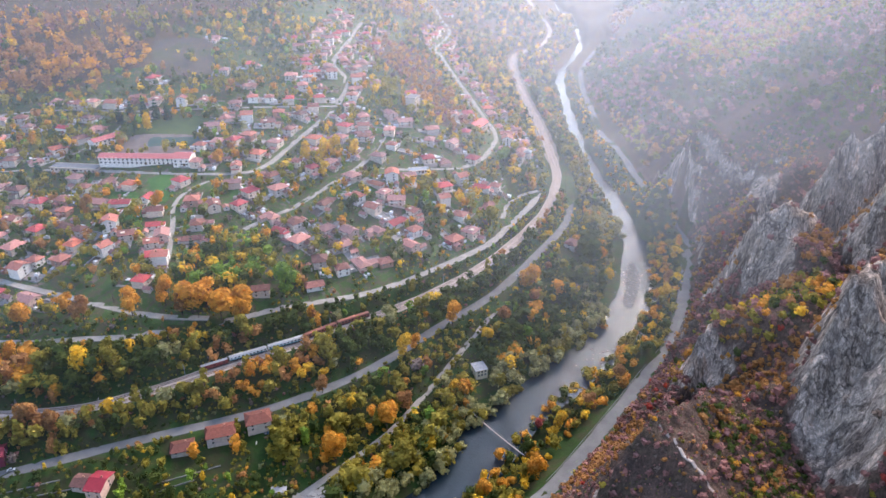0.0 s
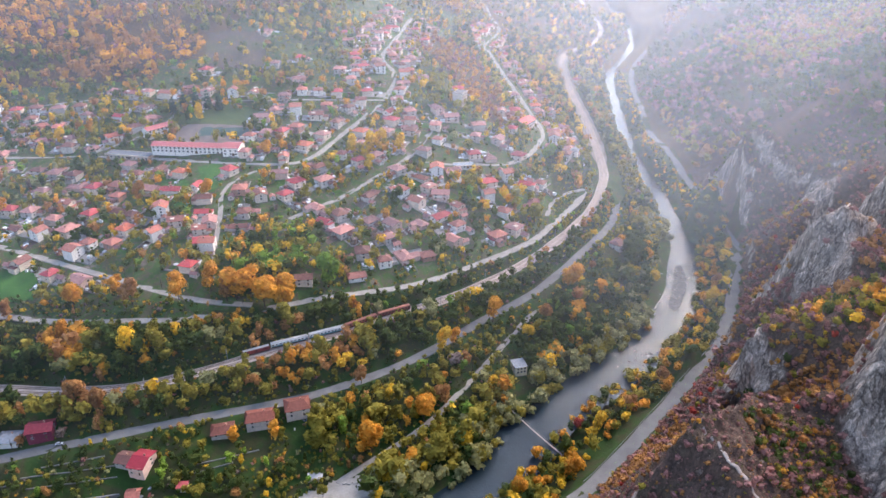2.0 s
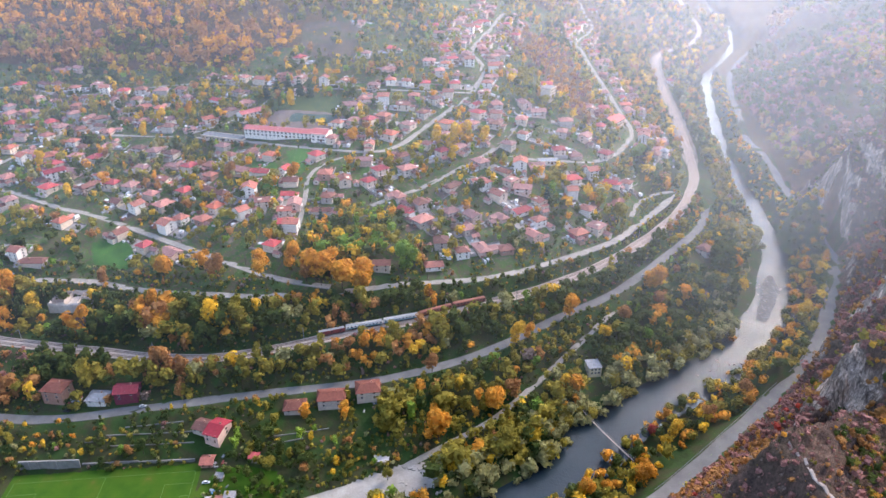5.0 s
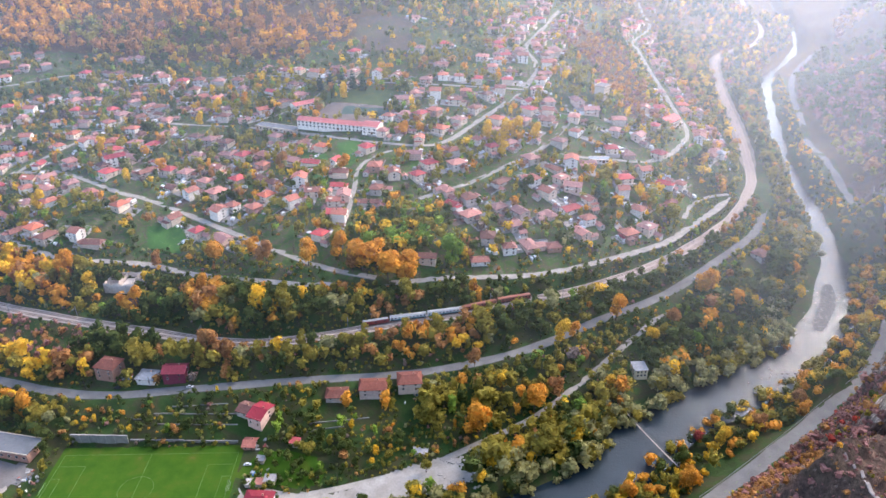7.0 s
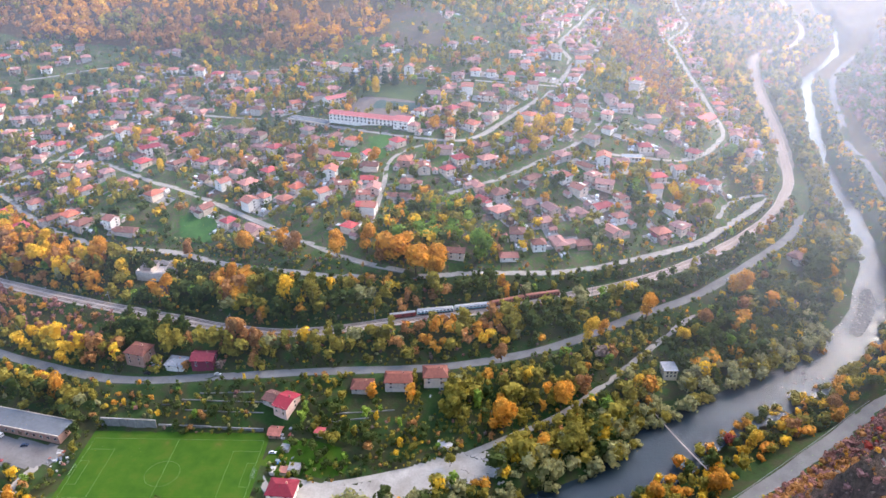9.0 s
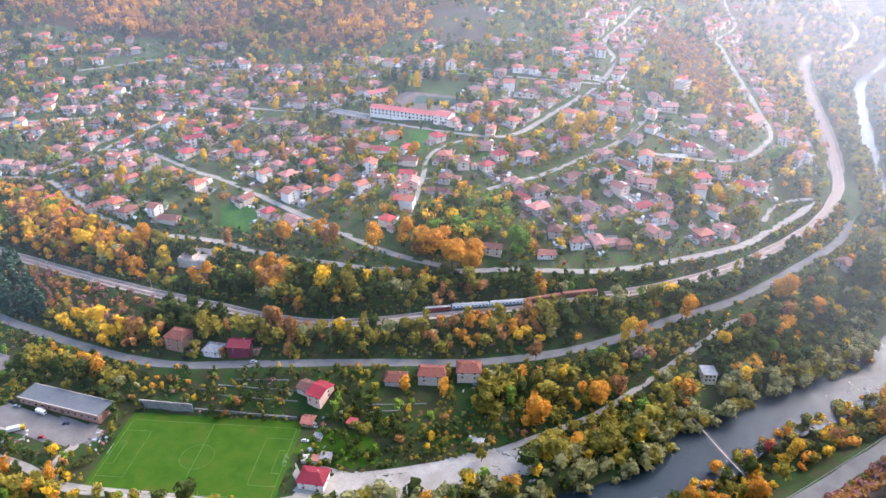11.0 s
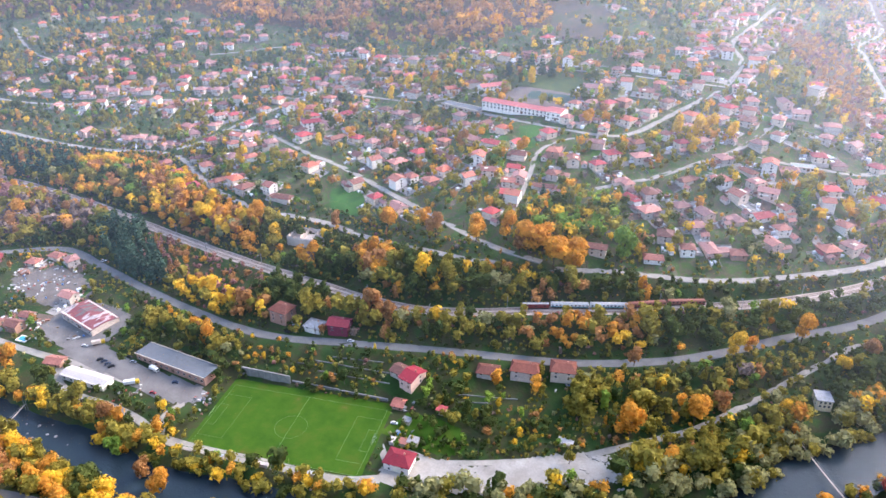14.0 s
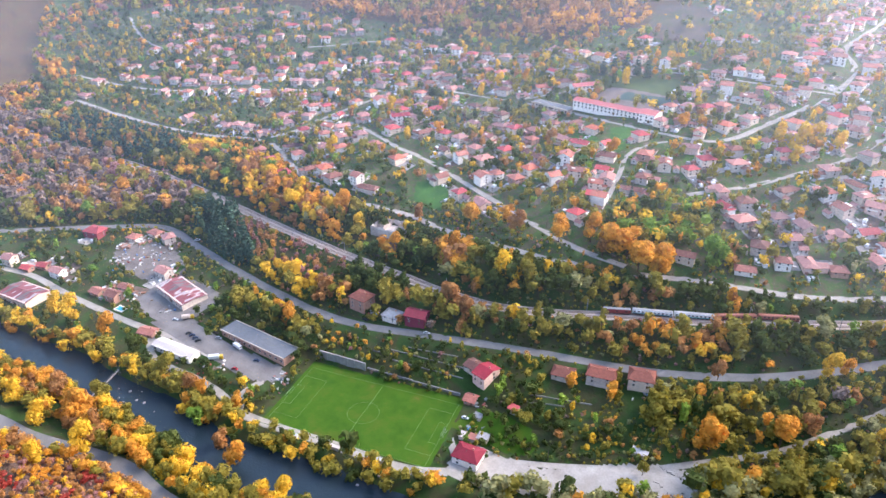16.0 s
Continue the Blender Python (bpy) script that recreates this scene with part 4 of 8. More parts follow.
MODELS = [
    house("two-storey house with a bright red hipped tile roof", 9.5, 9.0, 2, W_CREAM, R_RED, 0.8, terrace=2.5),
    house("white two-storey house with a clay-red hipped roof", 9.0, 8.5, 2, W_WHITE, R_CLAY, 0.9, balcony=True),
    house("grey rendered house with a weathered rose tile roof", 10.0, 9.0, 2, W_GREY, R_ROSE, 0.85, wing=(4.5, 4.0, 2.6, 2.2, W_GREY, R_BROWN)),
    house("low cottage with a brown gabled tile roof", 9.0, 7.0, 1, W_CREAM, R_BROWN, 0, 2.2, over=0.9),
    house("rose-rendered house with a rose gabled tile roof", 10.5, 8.0, 2, W_ROSE, R_ROSE, 0, 2.4, balcony=True),
    house("unplastered brick house with a clay tile roof", 9.0, 9.0, 2, W_BRICK, R_CLAY, 0.9, wing=(4.0, 3.2, 2.5, -2.0, W_BRICK, R_ROSE)),
    house("low house with a red gabled roof and a lean-to", 10.0, 7.5, 1, W_WHITE, R_RED, 0, 2.3, annex=3.0),
    house("tall pale house with a clay gabled tile roof", 8.5, 9.0, 3, W_WHITE, R_CLAY, 0, 2.6, balcony=True),
    house("grey two-storey house with a dull brown hipped roof", 9.5, 8.5, 2, W_GREY, R_BROWN, 0.8, annex=3.0),
    house("two-storey house with a clay gabled roof and a lean-to", 9.5, 8.0, 2, W_CREAM, R_CLAY, 0, 2.4, annex=3.2, dormer=True),
    house("small outbuilding with a weathered rose gabled roof", 6.5, 5.5, 1, W_GREY, R_ROSE, 0, 1.7, name="outbuilding", over=0.4),
    house("cream house with an orange-red hipped roof and a terrace", 10.0, 9.5, 2, W_CREAM, R_CORAL, 0.7, terrace=3.0),
    house("low rose house with a faded tile roof and a front wing", 11.0, 7.5, 1, W_ROSE, R_ROSE, 0.6, 2.2, wing=(5.0, 5.0, 2.7, -2.5, W_ROSE, R_ROSE)),
    house("beige house with a dull rose hipped roof and a dormer", 10.0, 9.0, 2, W_CREAM, R_ROSE, 0.8, dormer=True),
    house("long low house with a brown roof and a white lean-to", 12.5, 7.0, 1, W_GREY, R_BROWN, 0.4, 2.0, annex=2.8),
]
MODEL_USED = [False] * len(MODELS)


def lane_turn(x, y):
    """The heading of the nearest lane."""
    best, turn = 1e9, 0.0
    for l in list(LANE_LINES.values()) + [ROAD_MAIN]:
        d = (l[:, 0] - x) ** 2 + (l[:, 1] - y) ** 2
        k = int(d.argmin())
        if d[k] < best:
            best = d[k]
            g = l[min(k + 1, len(l) - 1)] - l[max(k - 1, 0)]
            turn = math.atan2(g[1], g[0])
    return turn


def stand(root, used, x, y, turn, scale=(1, 1, 1), lift=0.0):
    m = Matrix.Translation((x, y, place(x, y) + lift)) @ Matrix.Rotation(turn, 4, "Z") @ Matrix.Diagonal((*scale, 1))
    if not used:
        root.matrix_basis = m
        return root
    return copy_thing(root, m @ Matrix.Diagonal([1 / s for s in root.scale] + [1]))


HOUSES_A = [(-1061, 646), (-1050, 617), (-1022, 582), (-979, 666), (-960, 674), (-945, 613), (-940, 689), (-923, 444), (-915, 548), (-904, 473), (-900, 412), (-895, 574), (-893, 553), (-884, 385), (-883, 598), (-883, 680), (-881, 703), (-880, 347), (-877, 482), (-873, 653), (-864, 610), (-861, 714), (-852, 487), (-848, 685), (-836, 301), (-830, 585), (-830, 721), (-828, 497), (-825, 638), (-822, 692), (-813, 470), (-809, 543), (-808, 657), (-794, 565), (-792, 702), (-782, 483), (-777, 668), (-771, 734), (-767, 710), (-761, 606), (-761, 495), (-759, 565), (-750, 626), (-742, 743), (-740, 681), (-738, 711), (-729, 637), (-729, 560)]
HOUSES_B = [(-719, 441), (-713, 720), (-706, 527), (-698, 453), (-690, 534), (-686, 624), (-679, 572), (-667, 650), (-666, 545), (-662, 453), (-658, 580), (-652, 621), (-650, 714), (-649, 457), (-647, 654), (-641, 543), (-633, 459), (-628, 758), (-623, 721), (-615, 649), (-607, 461), (-602, 759), (-601, 600), (-598, 654), (-578, 624), (-574, 426), (-561, 475), (-560, 396), (-556, 552), (-551, 518), (-545, 668), (-540, 445), (-540, 410), (-537, 652), (-533, 706), (-532, 571), (-532, 600), (-514, 487), (-514, 426), (-512, 517), (-511, 640), (-499, 643), (-496, 558), (-493, 389), (-473, 472), (-473, 406), (-470, 615), (-461, 706)]
HOUSES_C = [(-456, 406), (-450, 586), (-443, 460), (-442, 639), (-439, 708), (-433, 395), (-420, 746), (-419, 505), (-417, 522), (-413, 578), (-407, 399), (-406, 622), (-392, 397), (-391, 733), (-383, 684), (-382, 620), (-378, 484), (-374, 570), (-374, 734), (-370, 641), (-364, 698), (-355, 477), (-355, 522), (-354, 657), (-349, 726), (-349, 441), (-345, 677), (-345, 550), (-330, 587), (-326, 506), (-324, 734), (-323, 777), (-321, 431), (-316, 533), (-315, 455), (-308, 465), (-303, 726), (-298, 577), (-293, 422), (-289, 500), (-288, 539), (-273, 719), (-272, 565), (-265, 503), (-250, 717), (-250, 544), (-235, 521), (-230, 502)]
HOUSES_D = [(-228, 627), (-228, 566), (-227, 666), (-223, 477), (-220, 686), (-218, 486), (-216, 713), (-216, 460), (-214, 636), (-213, 428), (-209, 535), (-208, 454), (-201, 726), (-200, 640), (-198, 686), (-196, 503), (-195, 484), (-192, 919), (-189, 651), (-186, 591), (-184, 728), (-181, 563), (-181, 886), (-178, 947), (-174, 618), (-171, 783), (-170, 533), (-169, 699), (-169, 961), (-165, 552), (-164, 1020), (-164, 727), (-162, 643), (-162, 853), (-153, 668), (-148, 895), (-147, 698), (-143, 561), (-142, 523), (-137, 828), (-133, 735), (-132, 507), (-132, 759), (-128, 797), (-127, 656), (-126, 927), (-125, 870), (-122, 519)]
HOUSES_E = [(-122, 861), (-105, 844), (-105, 699), (-101, 549), (-99, 745), (-98, 770), (-96, 515), (-96, 811), (-83, 699), (-79, 662), (-77, 511), (-60, 574), (-60, 541), (-56, 711), (-55, 516), (-55, 677), (-52, 561), (-52, 1308), (-51, 651), (-47, 589), (-46, 1229), (-41, 555), (-38, 782), (-36, 1332), (-34, 1174), (-26, 545), (-16, 637), (-15, 672), (-13, 697), (-1, 594), (0, 638), (5, 1381), (8, 521), (9, 1089), (11, 1187), (22, 1247), (22, 536), (26, 948), (28, 659), (29, 1041), (34, 612), (40, 583), (41, 942), (48, 619), (64, 900), (72, 852), (88, 790), (131, 1107)]
HOUSE_ROWS = (HOUSES_A, HOUSES_B, HOUSES_C, HOUSES_D, HOUSES_E)
HOUSES = [p for part_list in HOUSE_ROWS for p in part_list]
hrng = random.Random(5)
fill = random.Random(77)
for _ in range(5000):
    # infill of the village's closer quarters
    fx, fy = fill.uniform(-950, 70), fill.uniform(390, 900)
    if len(HOUSES) > 385:
        break
    quarter = (-640 < fx < 40 and 440 < fy < 720) or (-160 < fx < -90 and fy > 700) or (-950 < fx < -600 and 480 + 0.12 * (fx + 950) < fy < 640) or (0 < fx < 60 and 700 < fy < 900) or (-290 < fx < -140 and 745 < fy < 1000 and (fx * 7 + fy * 3) % 11 < 2)
    school = -390 < fx < -225 and 585 < fy < 695
    if quarter and not school and all((fx - q[0]) ** 2 + (fy - q[1]) ** 2 > 310 for q in HOUSES) and clear_of(np.array([fx]), np.array([fy]), 6.0)[0] \
            and side_of(np.array([fx]), np.array([fy]), LANE_LINES["lower"])[0] > 14 and side_of(np.array([fx]), np.array([fy]), RAIL)[0] > 40:
        HOUSES.append((fx, fy))
for s_at in range(0, 1240, 15):
    # rows of houses on both sides of the lane that climbs out of the village
    line, s_at = (LANE_LINES["middle"], s_at) if s_at < 520 else (LANE_LINES["east"], s_at - 520)
    k = min(len(line) - 2, int(np.argmin(np.abs(line[:, 1] - (700 + s_at * 0.8)) + 40 * (line[:, 0] < -200))))
    g = line[k + 1, :2] - line[k, :2]
    g = g / np.linalg.norm(g)
    for off in (-33, -15, 15, 33):
        if line is LANE_LINES["east"] and off > 0 and line[k, 1] < 1080:
            continue
        fx, fy = line[k, 0] - g[1] * off + fill.uniform(-3, 3), line[k, 1] + g[0] * off + fill.uniform(-3, 3)
        if fill.random() < (0.85 if abs(off) < 20 else 0.5) and all((fx - q[0]) ** 2 + (fy - q[1]) ** 2 > 230 for q in HOUSES) and clear_of(np.array([fx]), np.array([fy]), 5.0)[0]:
            HOUSES.append((fx, fy))
HOUSES = [q for q in HOUSES if not in_ring(np.array([q[0]]), np.array([q[1]]), COPSE)[0] and not in_ring(np.array([q[0]]), np.array([q[1]]), BARE_HILL)[0]]
PICK = [0, 0, 1, 1, 2, 2, 2, 3, 4, 4, 5, 6, 7, 8, 8, 9, 9, 11, 12, 12, 13, 13, 14]
HOUSE_SPOTS = []
HOUSES.sort(key=lambda q: q[0] ** 2 + q[1] ** 2)


def pieces_of(root):
    """All meshes of a model with their places in it."""
    out = []
    for o in root.children_recursive:
        mm, q = o.matrix_basis.copy(), o.parent
        while q is not root:
            mm, q = q.matrix_basis @ mm, q.parent
        out.append((o.data, mm))
    return out


FAR_V, FAR_F, FAR_M, FAR_MATS = [], [], [], []


def join_far(root, m4):
    for me, mm in pieces_of(root):
        base = len(FAR_V)
        t4 = m4 @ mm
        FAR_V.extend(tuple(t4 @ v.co) for v in me.vertices)
        for p in me.polygons:
            FAR_F.append([base + i for i in p.vertices])
            mat = me.materials[p.material_index]
            if mat not in FAR_MATS:
                FAR_MATS.append(mat)
            FAR_M.append(FAR_MATS.index(mat))


sheds = 0
for rank, (hx, hy) in enumerate(HOUSES):
    k = hrng.choice(PICK)
    turn = lane_turn(hx, hy) + hrng.choice((0, 0, math.pi / 2, math.pi, -math.pi / 2)) + hrng.uniform(-0.12, 0.12)
    s = hrng.uniform(1.0, 1.3)
    size = (s * hrng.uniform(0.95, 1.12), s, hrng.uniform(0.84, 1.0))
    if rank < 268:
        stand(MODELS[k], MODEL_USED[k], hx, hy, turn, size, 0.4)
        MODEL_USED[k] = True
    else:
        join_far(MODELS[k], Matrix.Translation((hx, hy, place(hx, hy) + 0.4)) @ Matrix.Rotation(turn, 4, "Z") @ Matrix.Diagonal((*size, 1)))
    HOUSE_SPOTS.append((hx, hy, 6.5))
    if hrng.random() < 0.75:
        an = hrng.uniform(0, 6.28)
        ox, oy = hx + 9.8 * math.cos(an), hy + 9.8 * math.sin(an)
        if all((ox - q[0]) ** 2 + (oy - q[1]) ** 2 > 70 for q in HOUSE_SPOTS[:-1]) and clear_of(np.array([ox]), np.array([oy]), 3.0)[0]:
            osize = (hrng.uniform(0.7, 1.1), hrng.uniform(0.7, 1.0), hrng.uniform(0.8, 1.0))
            if sheds < 200:
                stand(MODELS[10], MODEL_USED[10], ox, oy, turn + hrng.choice((0, 1.57)), osize, 0.1)
                MODEL_USED[10] = True
                sheds += 1
            else:
                join_far(MODELS[10], Matrix.Translation((ox, oy, place(ox, oy) + 0.1)) @ Matrix.Rotation(turn, 4, "Z") @ Matrix.Diagonal((*osize, 1)))
            HOUSE_SPOTS.append((ox, oy, 4.0))
me = bpy.data.meshes.new("far_houses")
me.from_pydata(FAR_V, [], FAR_F)
for mt in FAR_MATS:
    me.materials.append(mt)
me.polygons.foreach_set("material_index", FAR_M)
tagged(new("far_houses", me), "cluster of distant village houses with red and rose tile roofs", "houses", kind="stuff")


# ---- single buildings ----
def settle(root, x, y, turn, lift=0.3):
    root.matrix_basis = Matrix.Translation((x, y, place(x, y) + lift)) @ Matrix.Rotation(turn, 4, "Z")
    HOUSE_SPOTS.append((x, y, 7.5))
    return root


def hall(label, w, d, h, wall_mat, roof_mat, rise, bays, name="hall", flat=False):
    """A long low building with a row of windows along its sides."""
    root = tagged(new(name), label, "building")
    bm = bmesh.new()
    box(bm, -w / 2, w / 2, -d / 2, d / 2, -3, h)
    if not flat:
        for s in (-1, 1):
            v = [bm.verts.new(p) for p in ((s * w / 2, -d / 2, h), (s * w / 2, d / 2, h), (s * w / 2, 0, h + rise - 0.25))]
            bm.faces.new(v if s > 0 else v[::-1])
    part("wall", bm, wall_mat, root)
    bm = bmesh.new()
    if flat:
        box(bm, -w / 2 - 0.5, w / 2 + 0.5, -d / 2 - 0.5, d / 2 + 0.5, h, h + 0.35)
        part("roof", bm, roof_mat, root)
        bm = bmesh.new()
        for x0, x1, y0, y1 in ((-w / 2 - 0.6, w / 2 + 0.6, -d / 2 - 0.6, -d / 2 - 0.3), (-w / 2 - 0.6, w / 2 + 0.6, d / 2 + 0.3, d / 2 + 0.6)):
            box(bm, x0, x1, y0, y1, h - 0.2, h + 0.6)
        part("parapet", bm, W_CREAM, root)
    else:
        roof_mesh(bm, w, d, h, rise, 0.6, 0)
        part("roof", bm, roof_mat, root)
    for s in range(max(1, int(h // 3.0))):
        for k in range(bays):
            x = -w / 2 + w * (k + 0.5) / bays
            for face, y in ((0, -d / 2 - 0.01), (math.pi, d / 2 + 0.01)):
                window(root, x, y, 1.7 + 3.0 * s, face, 1.6, 1.4)
    bm = bmesh.new()
    box(bm, -1.2, 1.2, -0.12, 0.02, 0, 2.5)
    dr = part("door", bm, M_DOOR, root)
    dr.matrix_local = Matrix.Translation((w / 2 / max(bays, 1), -d / 2 - 0.02, 0))
    return root


R_WHITE = tiles("roof_sheets_white", (0.42, 0.43, 0.44), 0.1)
R_FELT = tiles("roof_felt_grey", (0.17, 0.175, 0.185), 0.15)
R_PINK = tiles("roof_sheets_pink", (0.62, 0.17, 0.16), 0.08)
m, nd, lk, b = shader("roof_sheets_patched", 0.7)
ps = place_of(nd)
sm = nd.new("ShaderNodeMapping")
sm.inputs["Scale"].default_value = (1.0, 0.25, 1.0)
lk.new(ps, sm.inputs["Vector"])
lk.new(ramp_of(nd, lk, noise_of(nd, lk, 0.16, 2.0, sm.outputs[0]), [(0.40, (0.12, 0.105, 0.105)), (0.47, (0.17, 0.05, 0.06)), (0.56, (0.20, 0.065, 0.07)), (0.59, (0.42, 0.38, 0.38)), (0.66, (0.16, 0.145, 0.145))]), b.inputs["Base Color"])
R_PATCH = m
UD = math.atan2(PITCH_U[1], PITCH_U[0])
settle(hall("long grey flat-roofed workshop beside the yard", 57, 12.5, 4.6, W_BRICK, R_FELT, 0, 12, "workshop", True), -329, 225, 0.075, 0)
settle(hall("white sheet-roofed storage hall by the yard", 33, 9, 3.8, W_WHITE, R_WHITE, 1.2, 6, "storage_hall"), -366.5, 187.5, 0.17, 0)
settle(hall("old factory shed with patched maroon sheet roof", 38, 20, 4.6, W_GREY, R_PATCH, 1.3, 7, "factory"), -421, 229, -0.1, 0)
settle(hall("low factory hall with a faded maroon roof", 30, 20, 5.0, W_CREAM, R_PATCH, 1.8, 6, "factory"), -511, 158, 0.2, 0)
settle(hall("long white school with a pink-red sheet roof", 82, 13, 6.4, W_WHITE, R_PINK, 2.2, 20, "school"), -273, 608, -0.03, 0)
settle(hall("white end pavilion of the school with a pink-red roof", 15, 17, 7.6, W_WHITE, R_PINK, 2.4, 3, "school"), -236, 603, -0.03, 0)
settle(hall("white school wing with a pink-red roof", 30, 12, 6.4, W_WHITE, R_PINK, 2.0, 7, "school"), -327, 650, 0.95, 0)
settle(hall("long low flat-roofed pale annex", 44, 11, 3.6, W_CREAM, R_FELT, 0, 11, "annex", True), -338, 606, -0.12, 0)
settle(hall("large house with a bright pink-red hipped roof", 24, 15, 6.2, W_CREAM, R_PINK, 3.2, 6, "hotel"), 36, 752, 1.1, 0)
settle(hall("long white three-storey block with a maroon roof", 18, 10, 9.2, W_WHITE, R_MAROON, 2.2, 4, "apartment_house"), -462, 518, 0.95, 0)
settle(hall("pale concrete stepped apartment tower", 14, 11, 12.4, W_CREAM, R_FELT, 0, 4, "apartment_house", True), -34, 740, 1.2, 0)
settle(hall("low white glasshouse-like shed among the gardens", 17, 5, 2.4, W_WHITE, R_WHITE, 0.8, 4, "shed"), -142, 560, 0.3, 0)
settle(hall("white flat-roofed shed beside the lane", 18, 8, 2.8, W_WHITE, R_WHITE, 0, 3, "shed", True), -24, 613, 0.25, 0)

LOWER = [
    ("brick-pink house with a clay roof by the main road", 13.0, 11.5, 3, W_BRICK, R_DARK, 0.5, -297, 289, 0.05),
    ("small white house with a grey roof by the main road", 11.5, 9.5, 1, W_WHITE, R_GREY, 0.7, -271, 291, 0.15),
    ("dark maroon house beside the main road", 13.5, 10.0, 2, plain("paint_maroon", (0.20, 0.035, 0.06), 0.8), R_MAROON, 0, -254, 296, 0.3),
    ("pale house with a crimson gabled roof above the gardens", 9.0, 14.0, 2, W_ROSE, R_CRIMSON, 0, -188, 281, -0.12),
    ("low outhouse with a weathered red roof", 7.0, 9.0, 1, W_GREY, R_BROWN, 0, -199, 283, -0.1),
    ("small brick outhouse with a clay roof", 6.5, 7.0, 1, W_BRICK, R_CLAY, 0, -188, 266, 0.2),
    ("low house with a brown tile roof under the road", 12.5, 9.5, 1, W_GREY, R_DARK, 0.5, -152, 309, 0.3),
    ("long two-storey house with a brown tile roof under the road", 16.0, 10.5, 2, W_GREY, R_DARK, 0.3, -132, 318, 0.3),
    ("two-storey house with a rose tile roof and a white terrace", 14.0, 11.5, 2, W_CREAM, R_DARK, 0.5, -112, 328, 0.35),
    ("clubhouse with a dark red hipped roof beside the pitch", 14.0, 11.0, 2, W_WHITE, R_CRIMSON, 0.75, -162, 228, 0.2),
    ("small brick shed with a clay gabled roof", 11.0, 8.0, 1, W_BRICK, R_CLAY, 0, -399, 188, 0.35),
    ("large maroon house with a red hipped roof", 15.0, 12.0, 2, plain("paint_crimson", (0.26, 0.06, 0.07), 0.8), R_RED, 0.6, -558, 238, 0.3),
    ("cottage with a clay hipped roof", 9.5, 8.5, 1, W_CREAM, R_CLAY, 0.8, -526, 254, 0.3),
    ("low house with a clay roof near the road bend", 10.5, 8.0, 1, W_CREAM, R_CLAY, 0.5, -517, 268, 0.1),
    ("house with a rose tile roof near the road bend", 9.0, 9.0, 2, W_GREY, R_ROSE, 0.7, -497, 268, -0.3),
    ("two-storey house with a rose tile roof", 11.0, 8.5, 2, W_GREY, R_ROSE, 0, -456, 237, 0.1),
    ("cottage with a red gabled roof beside the lane", 9.0, 7.5, 1, W_BRICK, R_CLAY, 0, -476, 194, 0.2),
    ("red-roofed house beside the lane with a pool", 10.0, 8.5, 2, W_BRICK, R_BROWN, 0, -458, 197, 0.2),
    ("small house with a clay gabled roof", 9.0, 6.5, 1, W_GREY, R_CLAY, 0, -465, 210, 0.3),
    ("small white house with a rose gabled roof", 10.5, 7.5, 2, W_WHITE, R_ROSE, 0, -522, 188, 0.25),
    ("low shed with a red roof", 8.0, 6.0, 1, W_BRICK, R_RED, 0, -546, 176, 0.3),
    ("low shed with a bright red roof", 8.0, 6.0, 1, W_BRICK, R_RED, 0, -541, 186, 0.4),
    ("yellowish house with a rose roof", 9.0, 8.0, 2, W_CREAM, R_ROSE, 0, -564, 172, 0.3),
    ("grey house beside the lower lane", 12.0, 8.0, 2, W_CREAM, R_BROWN, 0, -131, 432, 0.2),
    ("white house with a red roof on the lower lane", 13.0, 8.5, 1, W_WHITE, R_CLAY, 0.5, -95, 445, 0.35),
    ("house with a red hipped roof above the lower lane", 9.5, 9.0, 2, W_WHITE, R_CLAY, 0.9, -77, 463, 0.4),
    ("brick house with a red hipped roof above the lower lane", 10.5, 9.5, 1, W_BRICK, R_CLAY, 0.8, -46, 477, 0.5),
    ("low house with a bright rose roof by the lane", 11.0, 7.5, 1, W_WHITE, R_RED, 0.5, 7, 519, 0.6),
    ("house with a rusty roof above the river", 12.0, 11.0, 2, W_GREY, R_BROWN, 0.6, 115, 563, 0.9),
    ("pale blue hut with a grey roof beside the railway", 9.0, 8.0, 2, W_WHITE, R_GREY, 0.6, 89, 716, 1.3),
]
for lab, w, d, st, wm, rm, hip, hx, hy, turn in LOWER:
    settle(house(lab, w, d, st, wm, rm, hip, 1.6 if st == 1 else 2.2), hx, hy, turn)
    HOUSE_SPOTS.append((hx + 2, hy - 12, 7.0))
    HOUSE_SPOTS.append((hx + 4, hy - 22, 5.0))

# flat-roofed cream cabin over the river
cabin = tagged(new("cabin"), "cream two-storey flat-roofed cabin among trees", "cabin")
bm = bmesh.new()
box(bm, -4.2, 4.2, -4.6, 4.6, -2, 5.4)
part("wall", bm, plain("render_pale_yellow", (0.86, 0.73, 0.50), 0.9), cabin)
bm = bmesh.new()
box(bm, -4.6, 4.6, -5.0, 5.0, 5.4, 5.7)
part("roof", bm, R_GREY, cabin)
for z in (1.5, 4.1):
    for x in (-2.2, 0.2, 2.6):
        window(cabin, x, -4.61, z, 0)
    for y in (-2.5, 1.5):
        window(cabin, -4.21, y, z, -math.pi / 2)
settle(cabin, 24, 389, 0.35, 0.8)
for k in range(4):
    HOUSE_SPOTS.append((24 + 1 * k, 389 - 8 * k, 8.5 - k))

